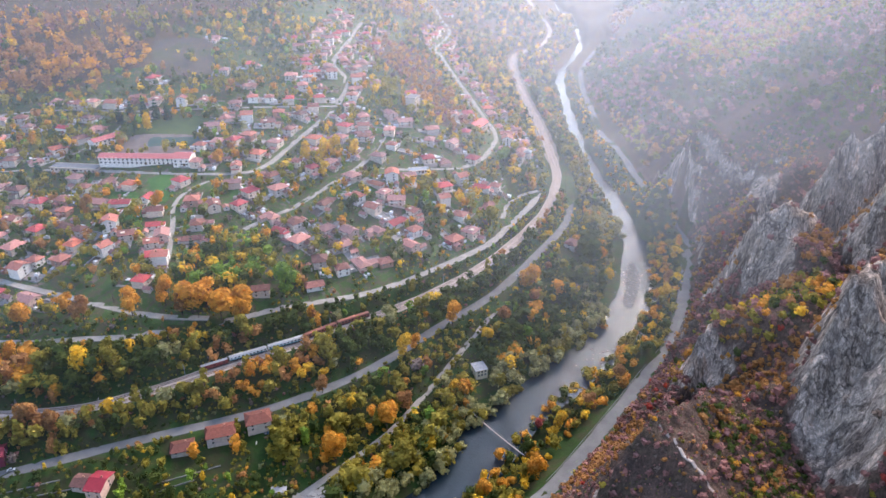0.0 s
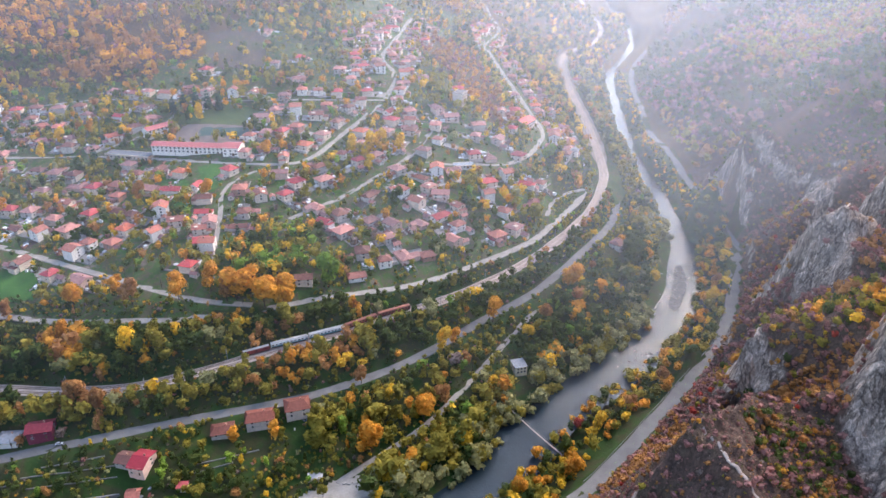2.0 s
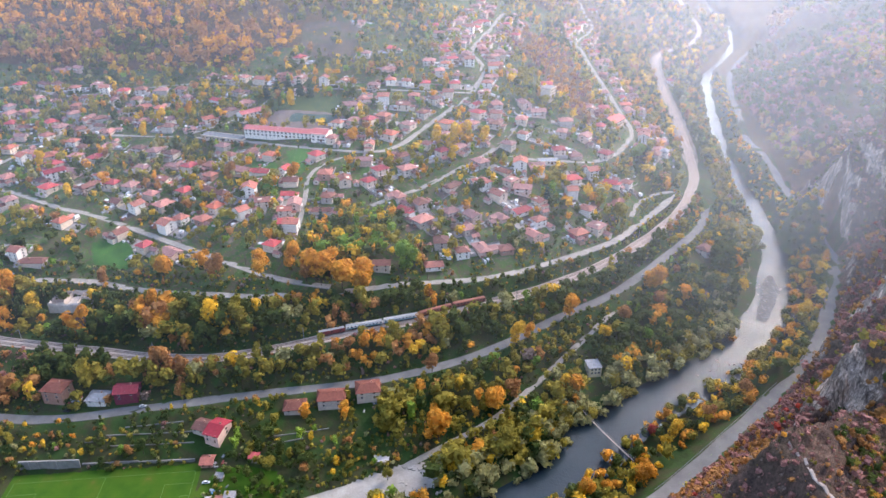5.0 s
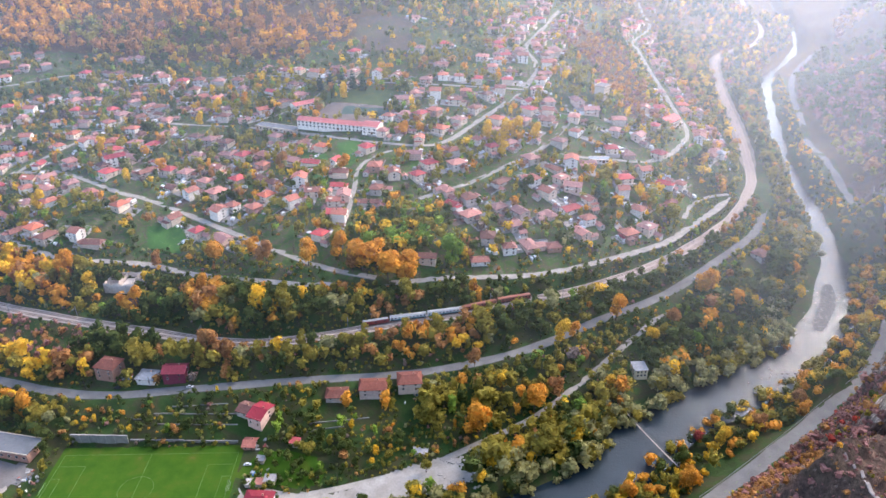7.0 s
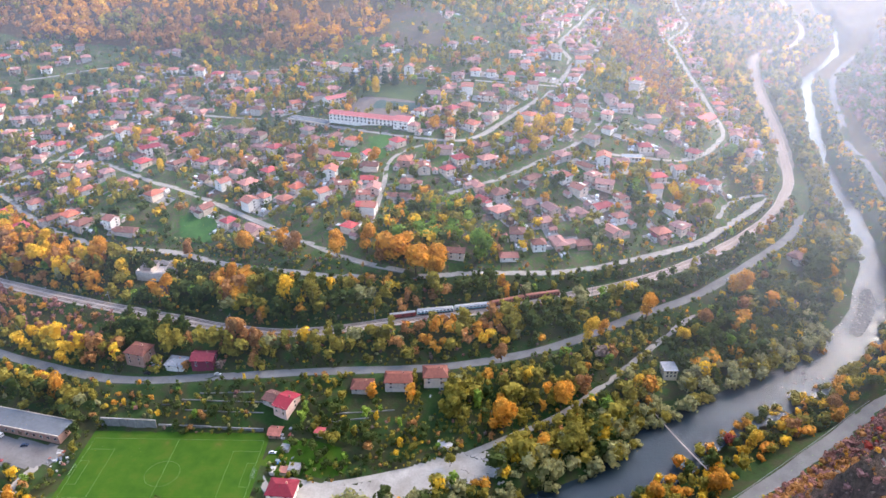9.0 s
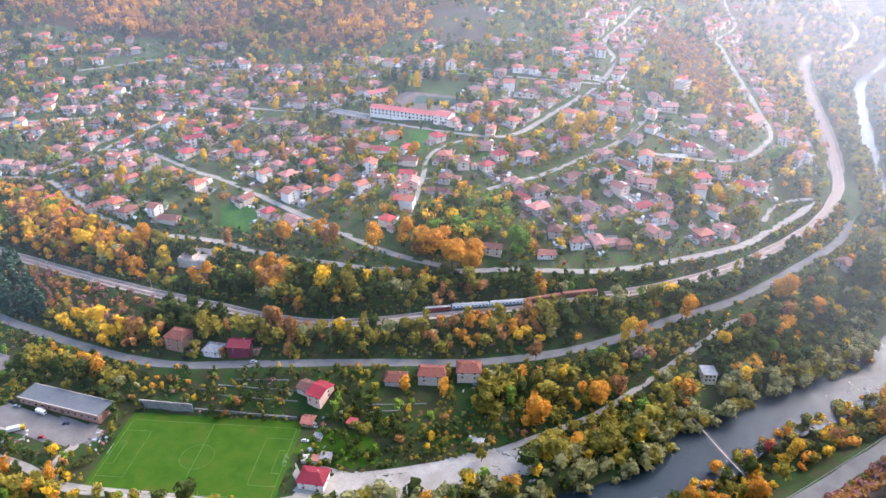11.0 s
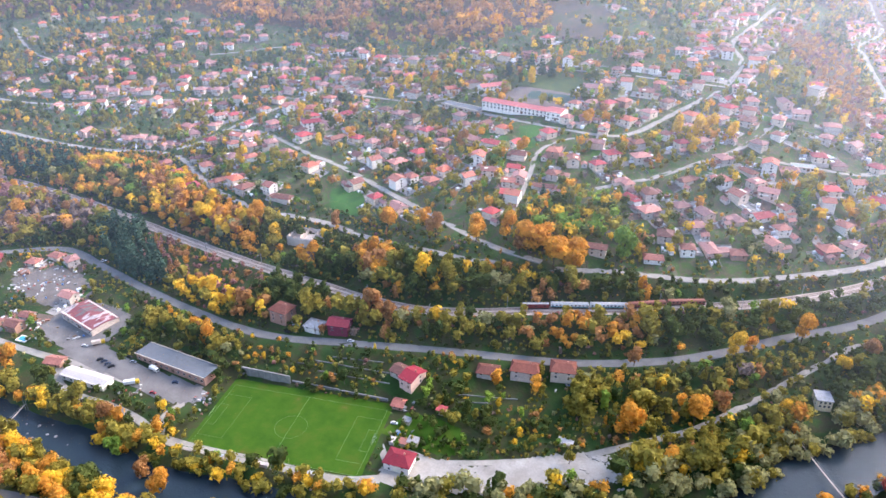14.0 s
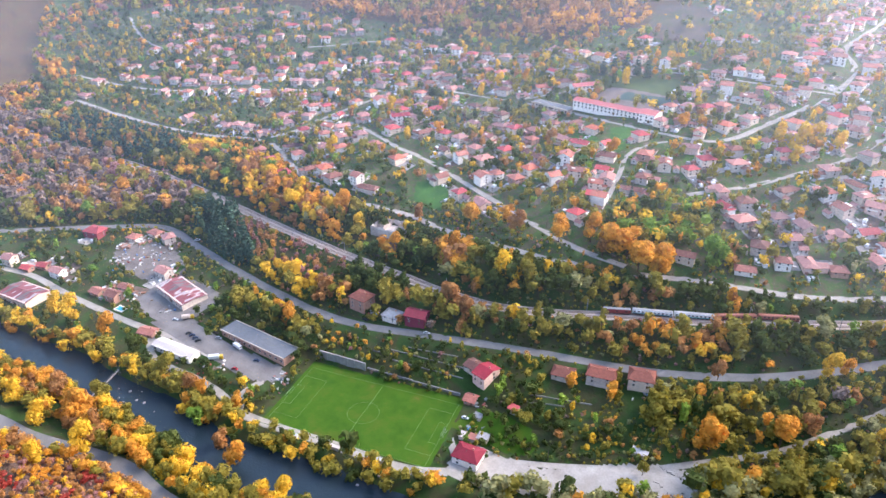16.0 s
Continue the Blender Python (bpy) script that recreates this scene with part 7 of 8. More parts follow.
for k, u in enumerate((-27, -1, 26)):
    d = tagged(new("dugout"), "small white-roofed team shelter beside the pitch", "shelter", "team shelters")
    bm = bmesh.new()
    box(bm, -2.6, 2.6, -1.0, -0.85, 0, 2.1)
    for x in (-2.6, 2.5):
        box(bm, x, x + 0.1, -0.85, 0.6, 0, 2.0)
    part("shell", bm, W_GREY, d)
    bm = bmesh.new()
    box(bm, -2.8, 2.8, -1.2, 0.9, 2.1, 2.22)
    part("roof", bm, R_WHITE, d)
    d.matrix_basis = PM @ Matrix.Translation((u, -W2 - 5.0, 0.0))

# concrete wall behind the pitch
wall = tagged(new("retaining_wall"), "weathered grey concrete retaining wall above the pitch", "wall")
M_CONC = surface("old_concrete", [(0.3, (0.20, 0.19, 0.18)), (0.7, (0.34, 0.32, 0.30))], 0.25, 1.5, 0.9, 0.3, 0.05)
for (xa, ya), (xb, yb), top in (((-288, 240.5), (-256, 248.5), 6.2), ((-256, 250), (-226, 258), 2.0), ((-226, 258), (-196, 266), 1.6)):
    ln = math.hypot(xb - xa, yb - ya)
    bm = bmesh.new()
    box(bm, -ln / 2, ln / 2, -0.3, 0.3, -1.5, top)
    box(bm, -ln / 2, ln / 2, -0.45, 0.45, top, top + 0.25)
    for k in range(int(ln / 5)):
        box(bm, -ln / 2 + k * 5, -ln / 2 + k * 5 + 0.5, -0.6, -0.3, -1.5, top - 0.1)
    w = part("wall_panel", bm, M_CONC, wall)
    w.matrix_local = Matrix.Translation(((xa + xb) / 2, (ya + yb) / 2, 0.2)) @ Matrix.Rotation(math.atan2(yb - ya, xb - xa), 4, "Z")

# stone terraces climbing from the pitch to the road
for (xa, ya), (xb, yb) in (((-246, 262), (-200, 274)), ((-252, 268), (-204, 280)), ((-262, 262), (-250, 265)), ((-244, 275), (-212, 285)), ((-168, 276), (-140, 290)), ((-160, 286), (-128, 300))):
    ln, an = math.hypot(xb - xa, yb - ya), math.atan2(yb - ya, xb - xa)
    terr = tagged(new("terrace_wall"), "low dry-stone terrace wall in the gardens", "wall", "terrace walls")
    k = max(2, int(ln / 4))
    for i in range(k):
        u = (i + 0.5) / k
        px, py = xa + (xb - xa) * u, ya + (yb - ya) * u
        bm = bmesh.new()
        box(bm, -ln / k / 2, ln / k / 2 - 0.03, -0.3, 0.3, -1.2, 0.55, 0, 0.08)
        w = part("wall_section", bm, M_CONC, terr)
        w.matrix_local = Matrix.Translation((px, py, place(px, py))) @ Matrix.Rotation(an, 4, "Z")

# pale gravel ground, yard and slabs
M_CHALK = surface("pale_crushed_stone", [(0.3, (0.25, 0.23, 0.205)), (0.7, (0.40, 0.375, 0.345))], 0.08, 0.9, 0.95, 0.3, 0.08)
M_GRAVEL_YARD = surface("yard_gravel", [(0.3, (0.13, 0.12, 0.118)), (0.7, (0.20, 0.19, 0.185))], 0.07, 0.8, 0.95, 0.3, 0.06)


def patch(name, label, ring_pts, mat, lift=0.16):
    """An irregular patch of made ground lying on the land."""
    ring_pts = smooth_line(ring_pts + [ring_pts[0]], 3.0)[:-1]
    x0, y0 = ring_pts.min(0)
    x1, y1 = ring_pts.max(0)
    xs, ys = np.arange(x0, x1 + 2, 2.0), np.arange(y0, y1 + 2, 2.0)
    gx, gy = np.meshgrid(xs, ys, indexing="ij")

    def inside(px, py):
        c = np.zeros(px.shape, bool)
        for k in range(len(ring_pts)):
            (xa, ya), (xb, yb) = ring_pts[k], ring_pts[k - 1]
            c ^= ((ya > py) != (yb > py)) & (px < (xb - xa) * (py - ya) / (yb - ya + 1e-12) + xa)
        return c
    cx, cy = (gx[:-1, :-1] + 1), (gy[:-1, :-1] + 1)
    ok = inside(cx, cy)
    i = np.arange(gx.size).reshape(gx.shape)
    q = np.stack([i[:-1, :-1], i[1:, :-1], i[1:, 1:], i[:-1, 1:]], -1)[ok]
    V = np.column_stack([gx.ravel(), gy.ravel(), height(gx, gy) + lift])
    used = np.unique(q)
    back = np.zeros(len(V), int)
    back[used] = np.arange(len(used))
    return tagged(new(name, quick_mesh(name, V[used], back[q], [mat])), label, "ground", kind="structure")


patch("ground_gravel", "broad pale crushed-stone yard beside the track", [(-168, 214), (-168, 238), (-150, 241), (-127, 246), (-100, 268), (-76, 284), (-58, 284), (-56, 274), (-80, 254), (-104, 236), (-132, 222), (-152, 213)], M_CHALK, 0.2)
patch("ground_yard", "grey gravel works yard with parked vehicles", [(-410, 196), (-396, 214), (-372, 214), (-352, 214), (-300, 219), (-292, 212), (-300, 203), (-318, 198), (-345, 198), (-380, 196)], M_GRAVEL_YARD, 0.22)
patch("ground_yard", "grey gravel yard round the old factory", [(-448, 206), (-450, 236), (-430, 246), (-398, 244), (-390, 222), (-396, 204), (-420, 200)], M_GRAVEL_YARD, 0.2)
patch("ground_bar", "grey gravel bar with stones in the river bend", [(146, 488), (156, 520), (164, 552), (172, 560), (170, 530), (160, 502), (152, 484)], surface("river_stones", [(0.3, (0.05, 0.05, 0.055)), (0.55, (0.14, 0.135, 0.13)), (0.7, (0.26, 0.25, 0.24))], 0.4, 1.6, 0.7, 0.9, 0.4), 1.9)
patch("ground_lawn", "mown green lawn beside the gardens", [(-186, 242), (-178, 262), (-150, 266), (-138, 258), (-140, 248), (-160, 243)], M_TURF, 0.25)
patch("ground_yard", "brown-grey earth yard behind the school", [(-312, 628), (-306, 652), (-296, 662), (-226, 650), (-222, 632), (-232, 622), (-270, 622)], surface("yard_earth", [(0.3, (0.15, 0.12, 0.105)), (0.7, (0.22, 0.18, 0.16))], 0.1, 1.0), 0.35)
patch("ground_court", "blue-green hard sports court behind the school", [(-283, 637), (-283, 653), (-260, 651), (-234, 648), (-232, 633), (-258, 635)], surface("court_paint", [(0.3, (0.045, 0.085, 0.075)), (0.7, (0.065, 0.11, 0.095))], 0.1, 1.0), 0.5)
patch("ground_lawn", "green sports ground beside the school", [(-318, 664), (-316, 688), (-262, 690), (-226, 684), (-222, 656), (-260, 658), (-292, 664)], surface("school_turf", [(0.3, (0.05, 0.085, 0.03)), (0.7, (0.085, 0.12, 0.04))], 0.1, 1.0), 0.35)
patch("ground_yard", "grey-brown scrap yard below the road bend", [(-522, 232), (-514, 258), (-482, 262), (-452, 252), (-446, 236), (-462, 226), (-492, 222)], surface("scrap_yard_earth", [(0.3, (0.11, 0.095, 0.085)), (0.7, (0.20, 0.175, 0.16))], 0.12, 1.0), 0.25)
patch("ground_field", "bare mauve-brown ploughed field above the village", FIELD, surface("ploughed_field", [(0.35, (0.075, 0.065, 0.040)), (0.5, (0.105, 0.080, 0.060)), (0.65, (0.070, 0.075, 0.036))], 0.035, 0.8), 0.5)
M_LAWN = surface("garden_lawn", [(0.3, (0.035, 0.105, 0.022)), (0.7, (0.065, 0.165, 0.032))], 0.12, 1.2, 0.95, 0.4, 0.1)
for ring in ([(-262, 578), (-240, 580), (-230, 550), (-245, 546)], [(-289, 561), (-263, 555), (-255, 531), (-276, 533)], [(-264, 525), (-247, 524), (-243, 510), (-257, 510)],
             [(-366, 430), (-345, 438), (-324, 422), (-326, 409), (-351, 409)], [(-481, 506), (-459, 505), (-451, 490), (-471, 493)]):
    patch("ground_lawn", "bright green mown garden lawn among the houses", ring, M_LAWN, 0.45)
srng = random.Random(4)
for k in range(26):
    sx, sy = srng.uniform(-80, -52), srng.uniform(262, 282)
    bm = bmesh.new()
    w, d = srng.uniform(1.2, 3.2), srng.uniform(0.8, 2.2)
    box(bm, -w / 2, w / 2, -d / 2, d / 2, 0, srng.uniform(0.3, 0.7), 0, 0.06)
    me = bpy.data.meshes.new("concrete_slab")
    bm.to_mesh(me)
    bm.free()
    me.materials.append(M_CHALK)
    s = tagged(new("concrete_slab", me), "broken pale concrete slab lying on rubble", "slab", "broken slabs")
    s.matrix_basis = Matrix.Translation((sx, sy, place(sx, sy) + 0.15)) @ Matrix.Rotation(srng.uniform(0, 3), 4, "Z") @ Matrix.Rotation(srng.uniform(-0.15, 0.15), 4, "X")

# stones in the river
for k in range(110):
    at = srng.choice((("a", 112, 414), ("a", 118, 420), ("b", 160, 525), ("b", 150, 505), ("c", -350, 140), ("d", -190, 172), ("b", 168, 545), ("b", 158, 515), ("b", 164, 535)))
    sx, sy = at[1] + srng.gauss(0, 7), at[2] + srng.gauss(0, 7)
    bm = bmesh.new()
    bmesh.ops.create_icosphere(bm, subdivisions=1, radius=srng.uniform(0.4, 1.1))
    for v in bm.verts:
        v.co *= srng.uniform(0.75, 1.2)
        v.co.z *= 0.6
    me = bpy.data.meshes.new("boulder")
    bm.to_mesh(me)
    bm.free()
    me.materials.append(M_ROCK)
    tagged(new("boulder", me), "grey boulder breaking the river surface", "boulder", "river boulders").location = (sx, sy, max(-2.9, place(sx, sy) + 0.2))

# ---- vehicles ----
C_PAINTS = [plain("car_white", (0.7, 0.7, 0.7), 0.3), plain("car_dark_blue", (0.03, 0.05, 0.10), 0.3), plain("car_silver", (0.4, 0.41, 0.42), 0.3, 0.4), plain("car_red", (0.35, 0.03, 0.04), 0.3), plain("car_black", (0.02, 0.02, 0.022), 0.3), plain("car_yellow", (0.6, 0.4, 0.03), 0.4)]
C_NAMES = ["white", "dark blue", "silver", "red", "black", "yellow"]
M_TYRE = plain("tyre", (0.02, 0.02, 0.02), 0.9)
CARS = {}


def car_thing(kind, x, y, turn, lift=0.25):
    m4 = Matrix.Translation((x, y, place(x, y) + lift)) @ Matrix.Rotation(turn, 4, "Z")
    if kind in CARS:
        return copy_thing(CARS[kind], m4)
    root = tagged(new("car"), C_NAMES[kind] + " parked hatchback car on the roadside", "car", "parked cars")
    bm = bmesh.new()
    box(bm, -2.1, 2.1, -0.85, 0.85, 0.3, 0.88, 0, 0.14)
    part("body", bm, C_PAINTS[kind], root)
    bm = bmesh.new()
    box(bm, -1.5, 1.0, -0.75, 0.75, 0.85, 1.45)
    for v in bm.verts:
        if v.co.z > 1.2:
            v.co.x = v.co.x * 0.72 - 0.1
            v.co.y *= 0.85
    part("cabin_glass", bm, M_PANE, root)
    bm = bmesh.new()
    box(bm, -1.1, 0.62, -0.62, 0.62, 1.45, 1.5)
    part("roof", bm, C_PAINTS[kind], root)
    for sx in (-1.3, 1.3):
        for sy in (-0.8, 0.8):
            bm = bmesh.new()
            tube(bm, (sx, sy - 0.1, 0.31), (sx, sy + 0.1, 0.31), 0.31, 10)
            part("wheel", bm, M_TYRE, root)
    root.matrix_basis = m4
    CARS[kind] = root
    return root


for kind, x, y, turn in ((4, -377, 204, 1.2), (1, -373, 204, 1.2), (1, -369, 203.5, 1.2), (4, -365, 203, 1.2), (0, -398, 208, 0.4), (4, -362, 215, 0.2), (2, -356, 213, 0.3), (1, -318, 213.5, 0.5),
                         (3, -322, 200, 0.3), (4, -316, 199, 0.3), (0, -241, 290, 0.35), (4, -286, 280, 0.15), (2, -402, 385, 0.0), (3, -408, 383, 0.1), (5, -277, 428, -0.4), (0, -252, 418, -0.4),
                         (0, -478, 282, 0.9), (2, 60, 497, 1.0), (0, 56, 640, 1.2), (4, 58, 648, 1.2), (2, 54, 700, 1.3), (0, 52, 712, 1.4), (3, -61, 670, 1.5), (0, -61, 677, 1.5), (2, -61, 683, 1.5),
                         (1, -62, 689, 1.5), (0, 98, 700, 1.4), (2, 99, 715, 1.4), (3, 100, 735, 1.5), (0, -182, 252, 0.3), (4, 126, 620, 1.2)):
    car_thing(kind, x, y, turn)


def lorry(label, x, y, turn, cab_mat, load_mat, length=9.0):
    root = tagged(new("lorry"), label, "lorry", "works vehicles")
    bm = bmesh.new()
    box(bm, length / 2 - 2.2, length / 2, -1.2, 1.2, 0.5, 2.7, 0, 0.15)
    part("cab", bm, cab_mat, root)
    bm = bmesh.new()
    box(bm, -length / 2, length / 2 - 2.4, -1.25, 1.25, 0.9, 3.1, 0, 0.05)
    part("load_box", bm, load_mat, root)
    bm = bmesh.new()
    box(bm, length / 2 - 0.02, length / 2 + 0.03, -1.0, 1.0, 1.6, 2.4)
    part("windscreen", bm, M_PANE, root)
    for sx in (-length / 2 + 1.2, -length / 2 + 2.5, length / 2 - 1.1):
        for sy in (-1.05, 1.05):
            bm = bmesh.new()
            tube(bm, (sx, sy - 0.15, 0.5), (sx, sy + 0.15, 0.5), 0.5, 10)
            part("wheel", bm, M_TYRE, root)
    root.matrix_basis = Matrix.Translation((x, y, place(x, y) + 0.25)) @ Matrix.Rotation(turn, 4, "Z")


lorry("white box lorry with a yellow cab in the yard", -340, 199, 0.8, C_PAINTS[5], C_PAINTS[0])
lorry("beige works lorry beside the factory", -392, 214, 0.9, C_PAINTS[5], W_CREAM, 8.0)
lorry("white van-bodied lorry by the workshop", -338, 214.5, 0.0, C_PAINTS[0], C_PAINTS[0], 6.5)

# clutter in the yard and gardens
M_SCRAP = [plain("scrap_pale", (0.55, 0.53, 0.50), 0.8), plain("scrap_grey", (0.25, 0.25, 0.25), 0.8), plain("scrap_red", (0.32, 0.08, 0.06), 0.7), plain("scrap_blue", (0.08, 0.2, 0.42), 0.6), plain("scrap_timber", (0.25, 0.16, 0.1), 0.9)]
SPREAD = [(-333, 192, 9, 22), (-292, 212, 7, 22), (-488, 245, 24, 60), (-500, 228, 18, 30), (-445, 205, 12, 14), (-284, 288, 5, 14), (-172, 246, 6, 8), (-180, 264, 7, 8), (-105, 322, 6, 8), (-415, 212, 8, 12)]
for cx, cy, r, n in SPREAD:
    for k in range(n):
        x, y = cx + srng.gauss(0, r * 0.5), cy + srng.gauss(0, r * 0.4)
        bm = bmesh.new()
        w, d, h = srng.uniform(0.6, 2.6), srng.uniform(0.5, 1.6), srng.uniform(0.3, 1.3)
        box(bm, -w / 2, w / 2, -d / 2, d / 2, 0, h, 0, 0.08)
        for v in bm.verts:
            v.co += Vector((srng.uniform(-0.12, 0.12), srng.uniform(-0.12, 0.12), 0))
        me = bpy.data.meshes.new("scrap_piece")
        bm.to_mesh(me)
        bm.free()
        me.materials.append(srng.choice(M_SCRAP[:2] * 2 + M_SCRAP))
        ob = tagged(new("scrap_piece", me), "weathered piece of building scrap on the ground", "scrap", "scrap heaps")
        ob.matrix_basis = Matrix.Translation((x, y, place(x, y) - 0.02)) @ Matrix.Rotation(srng.uniform(0, 3), 4, "Z")
for lab, x, y, w, d, h, mat, turn in (("small shed with a white roof by the clubhouse", -175, 240, 2.5, 4, 2.3, R_WHITE, 0.2), ("orange-roofed shed by the clubhouse", -169, 242, 5, 4, 2.3, R_CLAY, 0.2), ("pale green-roofed shed by the clubhouse", -164.5, 245, 6, 5, 2.5, R_GREY, 0.2),
                                      ("small garden shed with a red roof", -162, 271, 5.5, 4.5, 2.4, R_RED, 0.1), ("low white tarpaulin-covered hut by the track", -91, 282, 8, 4, 1.8, R_WHITE, 0.1), ("small violet-grey garden hut", -176, 256, 4.5, 3.5, 2.2, R_GREY, 0.1),
                                      ("rusty-roofed hut under the road", -97, 316, 5, 5, 3.0, R_BROWN, 0.4)):
    root = tagged(new("shed"), lab, "shed", "garden sheds")
    bm = bmesh.new()
    box(bm, -w / 2, w / 2, -d / 2, d / 2, -1, h)
    part("wall", bm, W_GREY, root)
    bm = bmesh.new()
    box(bm, -w / 2 - 0.3, w / 2 + 0.3, -d / 2 - 0.3, d / 2 + 0.3, h, h + 0.18)
    for v in bm.verts:
        if v.co.y > 0:
            v.co.z += 0.5
    part("roof", bm, mat, root)
    root.matrix_basis = Matrix.Translation((x, y, place(x, y) + 0.1)) @ Matrix.Rotation(turn, 4, "Z")
pool = tagged(new("swimming_pool"), "small turquoise garden pool with pale edging", "pool")
bm = bmesh.new()
box(bm, -4, 4, -3, 3, -0.5, 0.35)
part("edging", bm, W_WHITE, pool)
bm = bmesh.new()
box(bm, -3.2, 3.2, -2.2, 2.2, 0.2, 0.39)
part("water", bm, plain("pool_water", (0.05, 0.35, 0.5), 0.1), pool)
pool.matrix_basis = Matrix.Translation((-443, 193, place(-443, 193) + 0.2)) @ Matrix.Rotation(0.2, 4, "Z")

# ---- footbridges, barriers, poles ----
def footbridge(label, a, b, z):
    root = tagged(new("footbridge"), label, "bridge", "footbridges")
    d = Vector((b[0] - a[0], b[1] - a[1], 0))
    ln, ang = d.length, math.atan2(d.y, d.x)
    root.matrix_basis = Matrix.Translation((a[0], a[1], z)) @ Matrix.Rotation(ang, 4, "Z")
    n = 16
    sag = [-1.0 * math.sin(math.pi * k / n) for k in range(n + 1)]
    for k in range(n):
        bm = bmesh.new()
        box(bm, 0, ln / n - 0.06, -0.4, 0.4, -0.08, 0)
        pl = part("deck_plank", bm, M_SLEEPER, root)
        pl.matrix_local = Matrix.Translation((ln * k / n, 0, sag[k]))
    for y in (-0.5, 0.5):
        bm = bmesh.new()
        for k in range(n):
            tube(bm, (ln * k / n, y, sag[k] + 1.1), (ln * (k + 1) / n, y, sag[k + 1] + 1.1), 0.05, 4)
        part("cable", bm, M_STEEL, root)
    for x in (0, ln):
        bm = bmesh.new()
        for y in (-0.8, 0.8):
            tube(bm, (x, y, -4), (x, y, 3.0), 0.15)
        tube(bm, (x, -0.8, 2.8), (x, 0.8, 2.8), 0.1)
        part("pylon", bm, M_STEEL, root)


footbridge("narrow pale suspension footbridge over the river", (14, 358), (48, 314), 1.0)
footbridge("thin cable footbridge over the dark river", (-377, 154), (-362, 118), 1.0)
guard = tagged(new("guard_rail"), "long steel guard rail on the river side of the road", "guard rail")
gl = ROAD_RIVER[(ROAD_RIVER[:, 0] > 60) & (ROAD_RIVER[:, 1] < 620)]
g = np.gradient(gl[:, :2], axis=0)
g /= np.linalg.norm(g, axis=1)[:, None]
ge = np.column_stack([gl[:, 0] - g[:, 1] * 5.0, gl[:, 1] + g[:, 0] * 5.0, gl[:, 2]])
beam = sweep_bar("beam", ge, 0, 0.06, 0.5, 0.95, M_STEEL)
beam.parent = guard
for k in range(len(ge)):
    bm = bmesh.new()
    box(bm, -0.06, 0.06, -0.06, 0.06, -0.5, 0.7)
    q = part("post", bm, M_STEEL, guard)
    q.matrix_local = Matrix.Translation(ge[k])
marks = tagged(new("road_marking"), "worn white centre dashes on the river road", "road marking", kind="structure")
dash = [k for k in range(0, len(ROAD_RIVER) - 1) if k % 2 == 0 and 30 < ROAD_RIVER[k, 0] < 240 and ROAD_RIVER[k, 1] < 700]
for k in dash:
    p, q = ROAD_RIVER[k], ROAD_RIVER[k + 1]
    bm = bmesh.new()
    box(bm, -1.3, 1.3, -0.08, 0.08, -0.03, 0.012)
    d = part("dash", bm, M_LINE, marks)
    d.matrix_local = Matrix.Translation((p[0], p[1], p[2] + 0.125)) @ Matrix.Rotation(math.atan2(q[1] - p[1], q[0] - p[0]), 4, "Z")
pole = tagged(new("utility_pole"), "grey wooden utility pole beside the road", "utility pole", "utility poles")
bm = bmesh.new()
tube(bm, (0, 0, -1), (0, 0, 8.0), 0.16, 6, 0.11)
part("pole", bm, M_BARK, pole)
bm = bmesh.new()
tube(bm, (-0.9, 0, 7.5), (0.9, 0, 7.5), 0.07)
part("crossarm", bm, M_BARK, pole)
first = True
for line, gap, off in ((ROAD_MAIN, 42, 5.2), (LANE_LINES["lower"], 38, 3.8), (LANE_LINES["diagonal"], 36, 3.5), (LANE_LINES["middle"], 38, 3.6), (LANE_LINES["orchard"], 45, 3.4)):
    ln = along(line, 0)[2]
    for k in range(1, int(ln / gap)):
        p, h, _ = along(line, k * gap)
        x, y = p[0] - math.sin(h) * off, p[1] + math.cos(h) * off
        m4 = Matrix.Translation((x, y, place(x, y))) @ Matrix.Rotation(h + 1.57, 4, "Z")
        if first:
            pole.matrix_basis = m4
            first = False
        else:
            copy_thing(pole, m4)


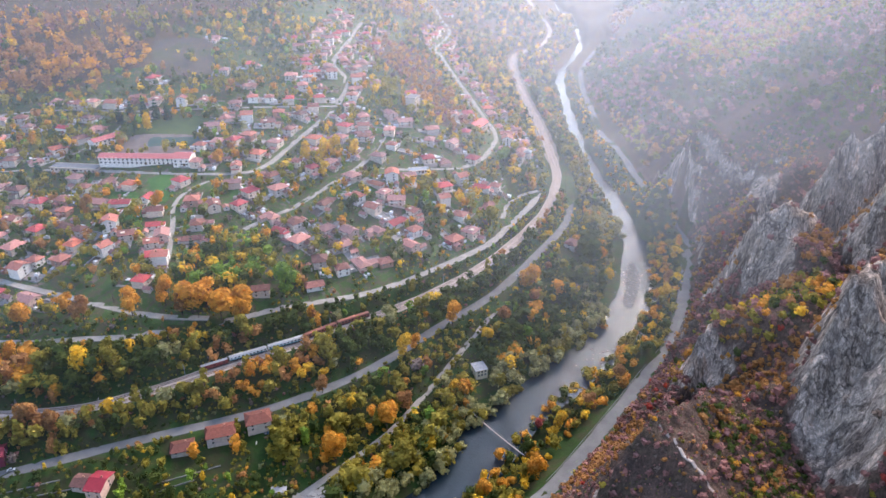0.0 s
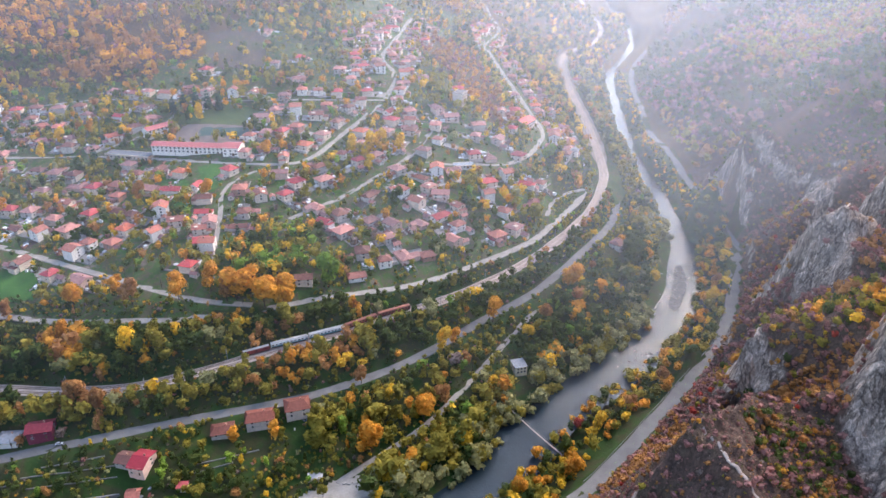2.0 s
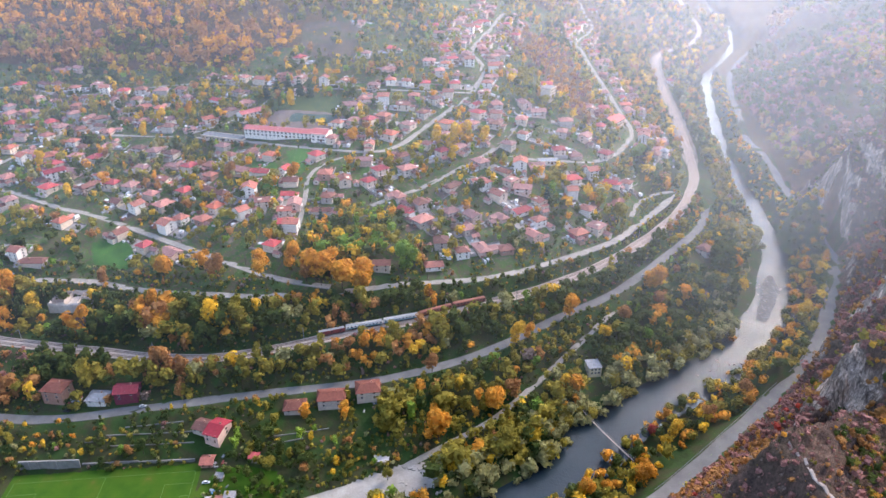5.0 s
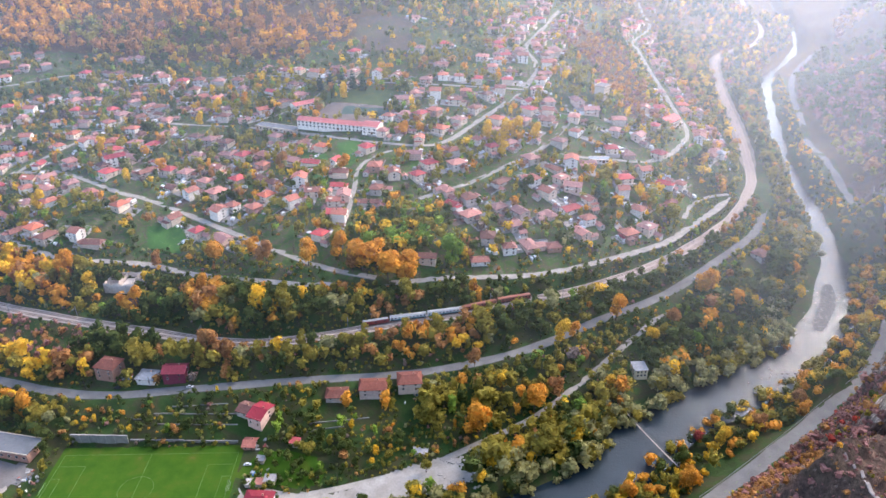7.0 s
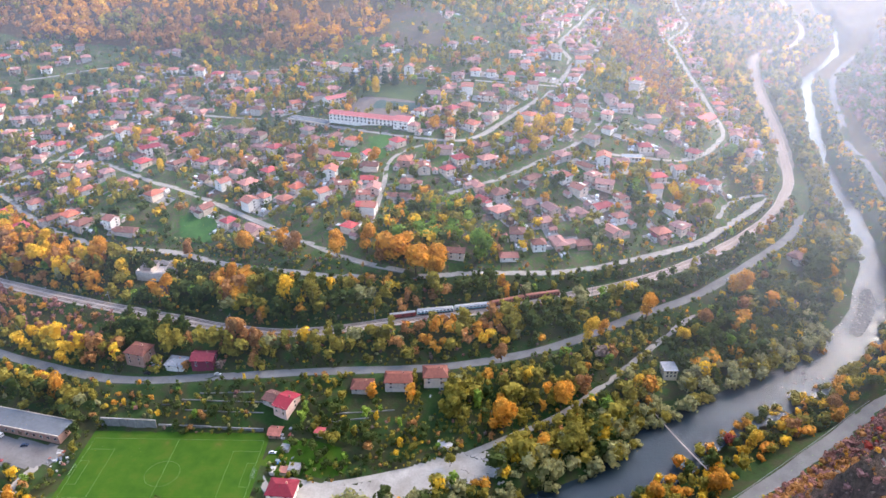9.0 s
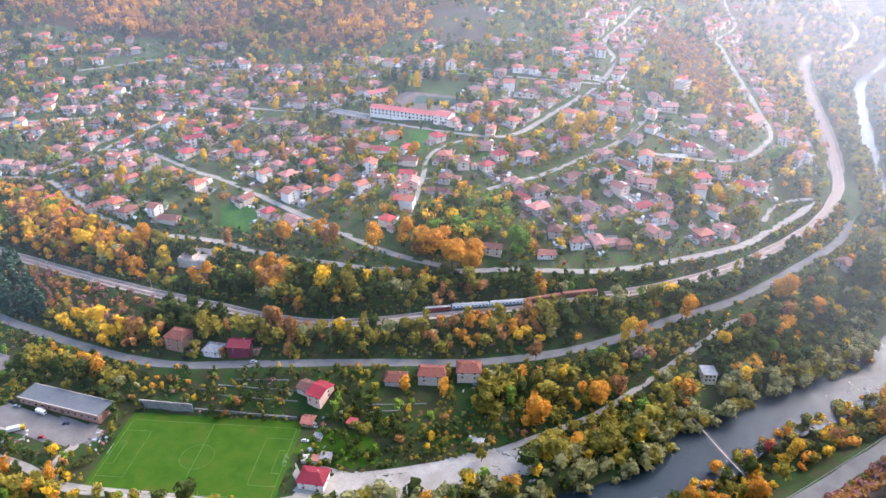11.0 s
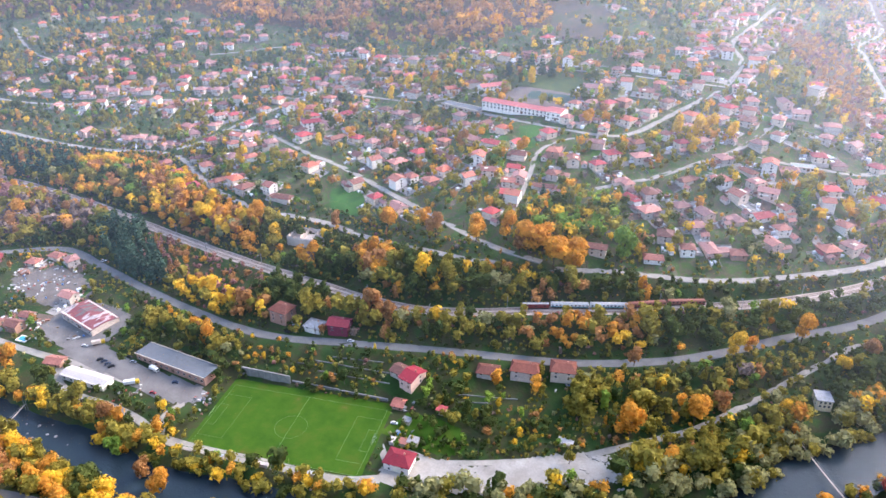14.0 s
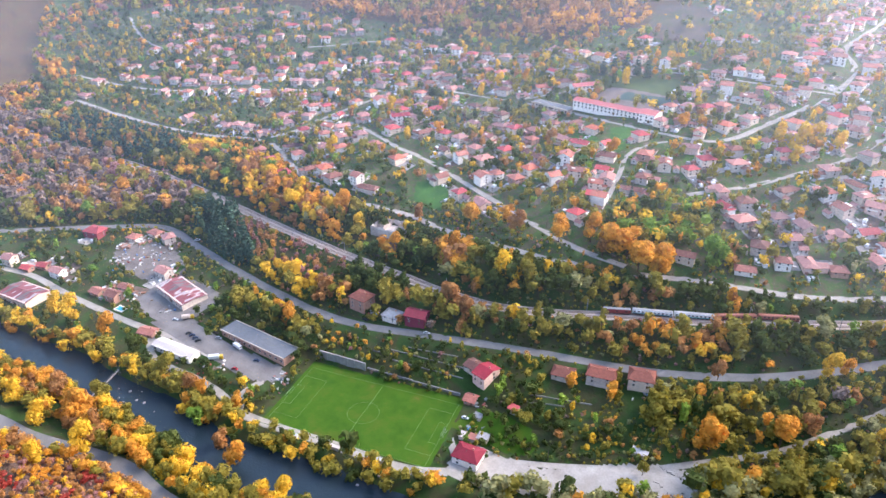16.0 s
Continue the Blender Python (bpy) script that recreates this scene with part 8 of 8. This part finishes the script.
# ---- autumn haze, imitated by curved part-clear sheets added across the valley ----
m = bpy.data.materials.new("haze")
m.use_nodes = True
nd, lk = m.node_tree.nodes, m.node_tree.links
nd.remove(nd["Principled BSDF"])
dif, tra, clr = nd.new("ShaderNodeBsdfDiffuse"), nd.new("ShaderNodeBsdfTranslucent"), nd.new("ShaderNodeBsdfTransparent")
# the haze's pale blue is put into the sheets' colour
for s in (dif, tra):
    s.inputs["Color"].default_value = (0.77, 0.84, 1.0, 1)
both, veil = nd.new("ShaderNodeMixShader"), nd.new("ShaderNodeMixShader")
both.inputs[0].default_value = 0.6
lk.new(dif.outputs[0], both.inputs[1])
lk.new(tra.outputs[0], both.inputs[2])
att = nd.new("ShaderNodeAttribute")
att.attribute_name = "veil"
lk.new(att.outputs["Fac"], veil.inputs[0])
lk.new(clr.outputs[0], veil.inputs[1])
lk.new(both.outputs[0], veil.inputs[2])
lk.new(veil.outputs[0], nd["Material Output"].inputs["Surface"])
M_HAZE_SHEET = m


def haze_sheet(radius, dense_west, dense_east):
    """A curved sheet across the valley standing in for haze, its painted strength thinning out at its foot and at its
    top.
    """
    an = np.radians(np.arange(-80, 60.1, 1.0))
    X, Y = radius * np.sin(an), radius * np.cos(an)
    foot = height(X, Y)
    lo = foot - 5
    steps = np.array([0, 5, 12, 22, 35, 50, 70, 95, 125, 160, 200, 250, 310, 380])
    Z = lo[:, None] + steps
    n, k = len(an), len(steps)
    V = np.stack([np.repeat(X[:, None], k, 1), np.repeat(Y[:, None], k, 1), Z], -1).reshape(-1, 3)
    i = np.arange(n * k).reshape(n, k)
    q = np.stack([i[:-1, :-1], i[1:, :-1], i[1:, 1:], i[:-1, 1:]], -1).reshape(-1, 4)
    me = quick_mesh("haze", V, q, [M_HAZE_SHEET])
    deg = np.degrees(an)
    level = dense_west + (dense_east - dense_west) * ease((deg + 40) / 60)
    level = level * (0.8 + 0.2 * ease((deg + 70) / 28))
    above = steps[None, :] - 5.0
    d = level[:, None] * ease(above / 75.0) * (1 - ease((above - 230) / 150.0))
    d = d * (1 + 0.25 * lattice(V[:, 0] + V[:, 2] * 0.7, V[:, 1], 160, 71).reshape(n, k))
    # haze painted in as opacity per vertex, denser towards the east
    a = me.attributes.new("veil", "FLOAT", "POINT")
    a.data.foreach_set("value", np.clip(d, 0, 1).ravel().astype(np.float32))
    tagged(new("haze", me), "curved translucent sheet imitating pale autumn haze in the valley", "haze", kind="stuff")


for radius, west, east in ((330, 0.012, 0.03), (430, 0.035, 0.055), (570, 0.05, 0.08), (750, 0.055, 0.10), (1000, 0.06, 0.11), (1350, 0.07, 0.12), (1900, 0.09, 0.14)):
    haze_sheet(radius, west, east)
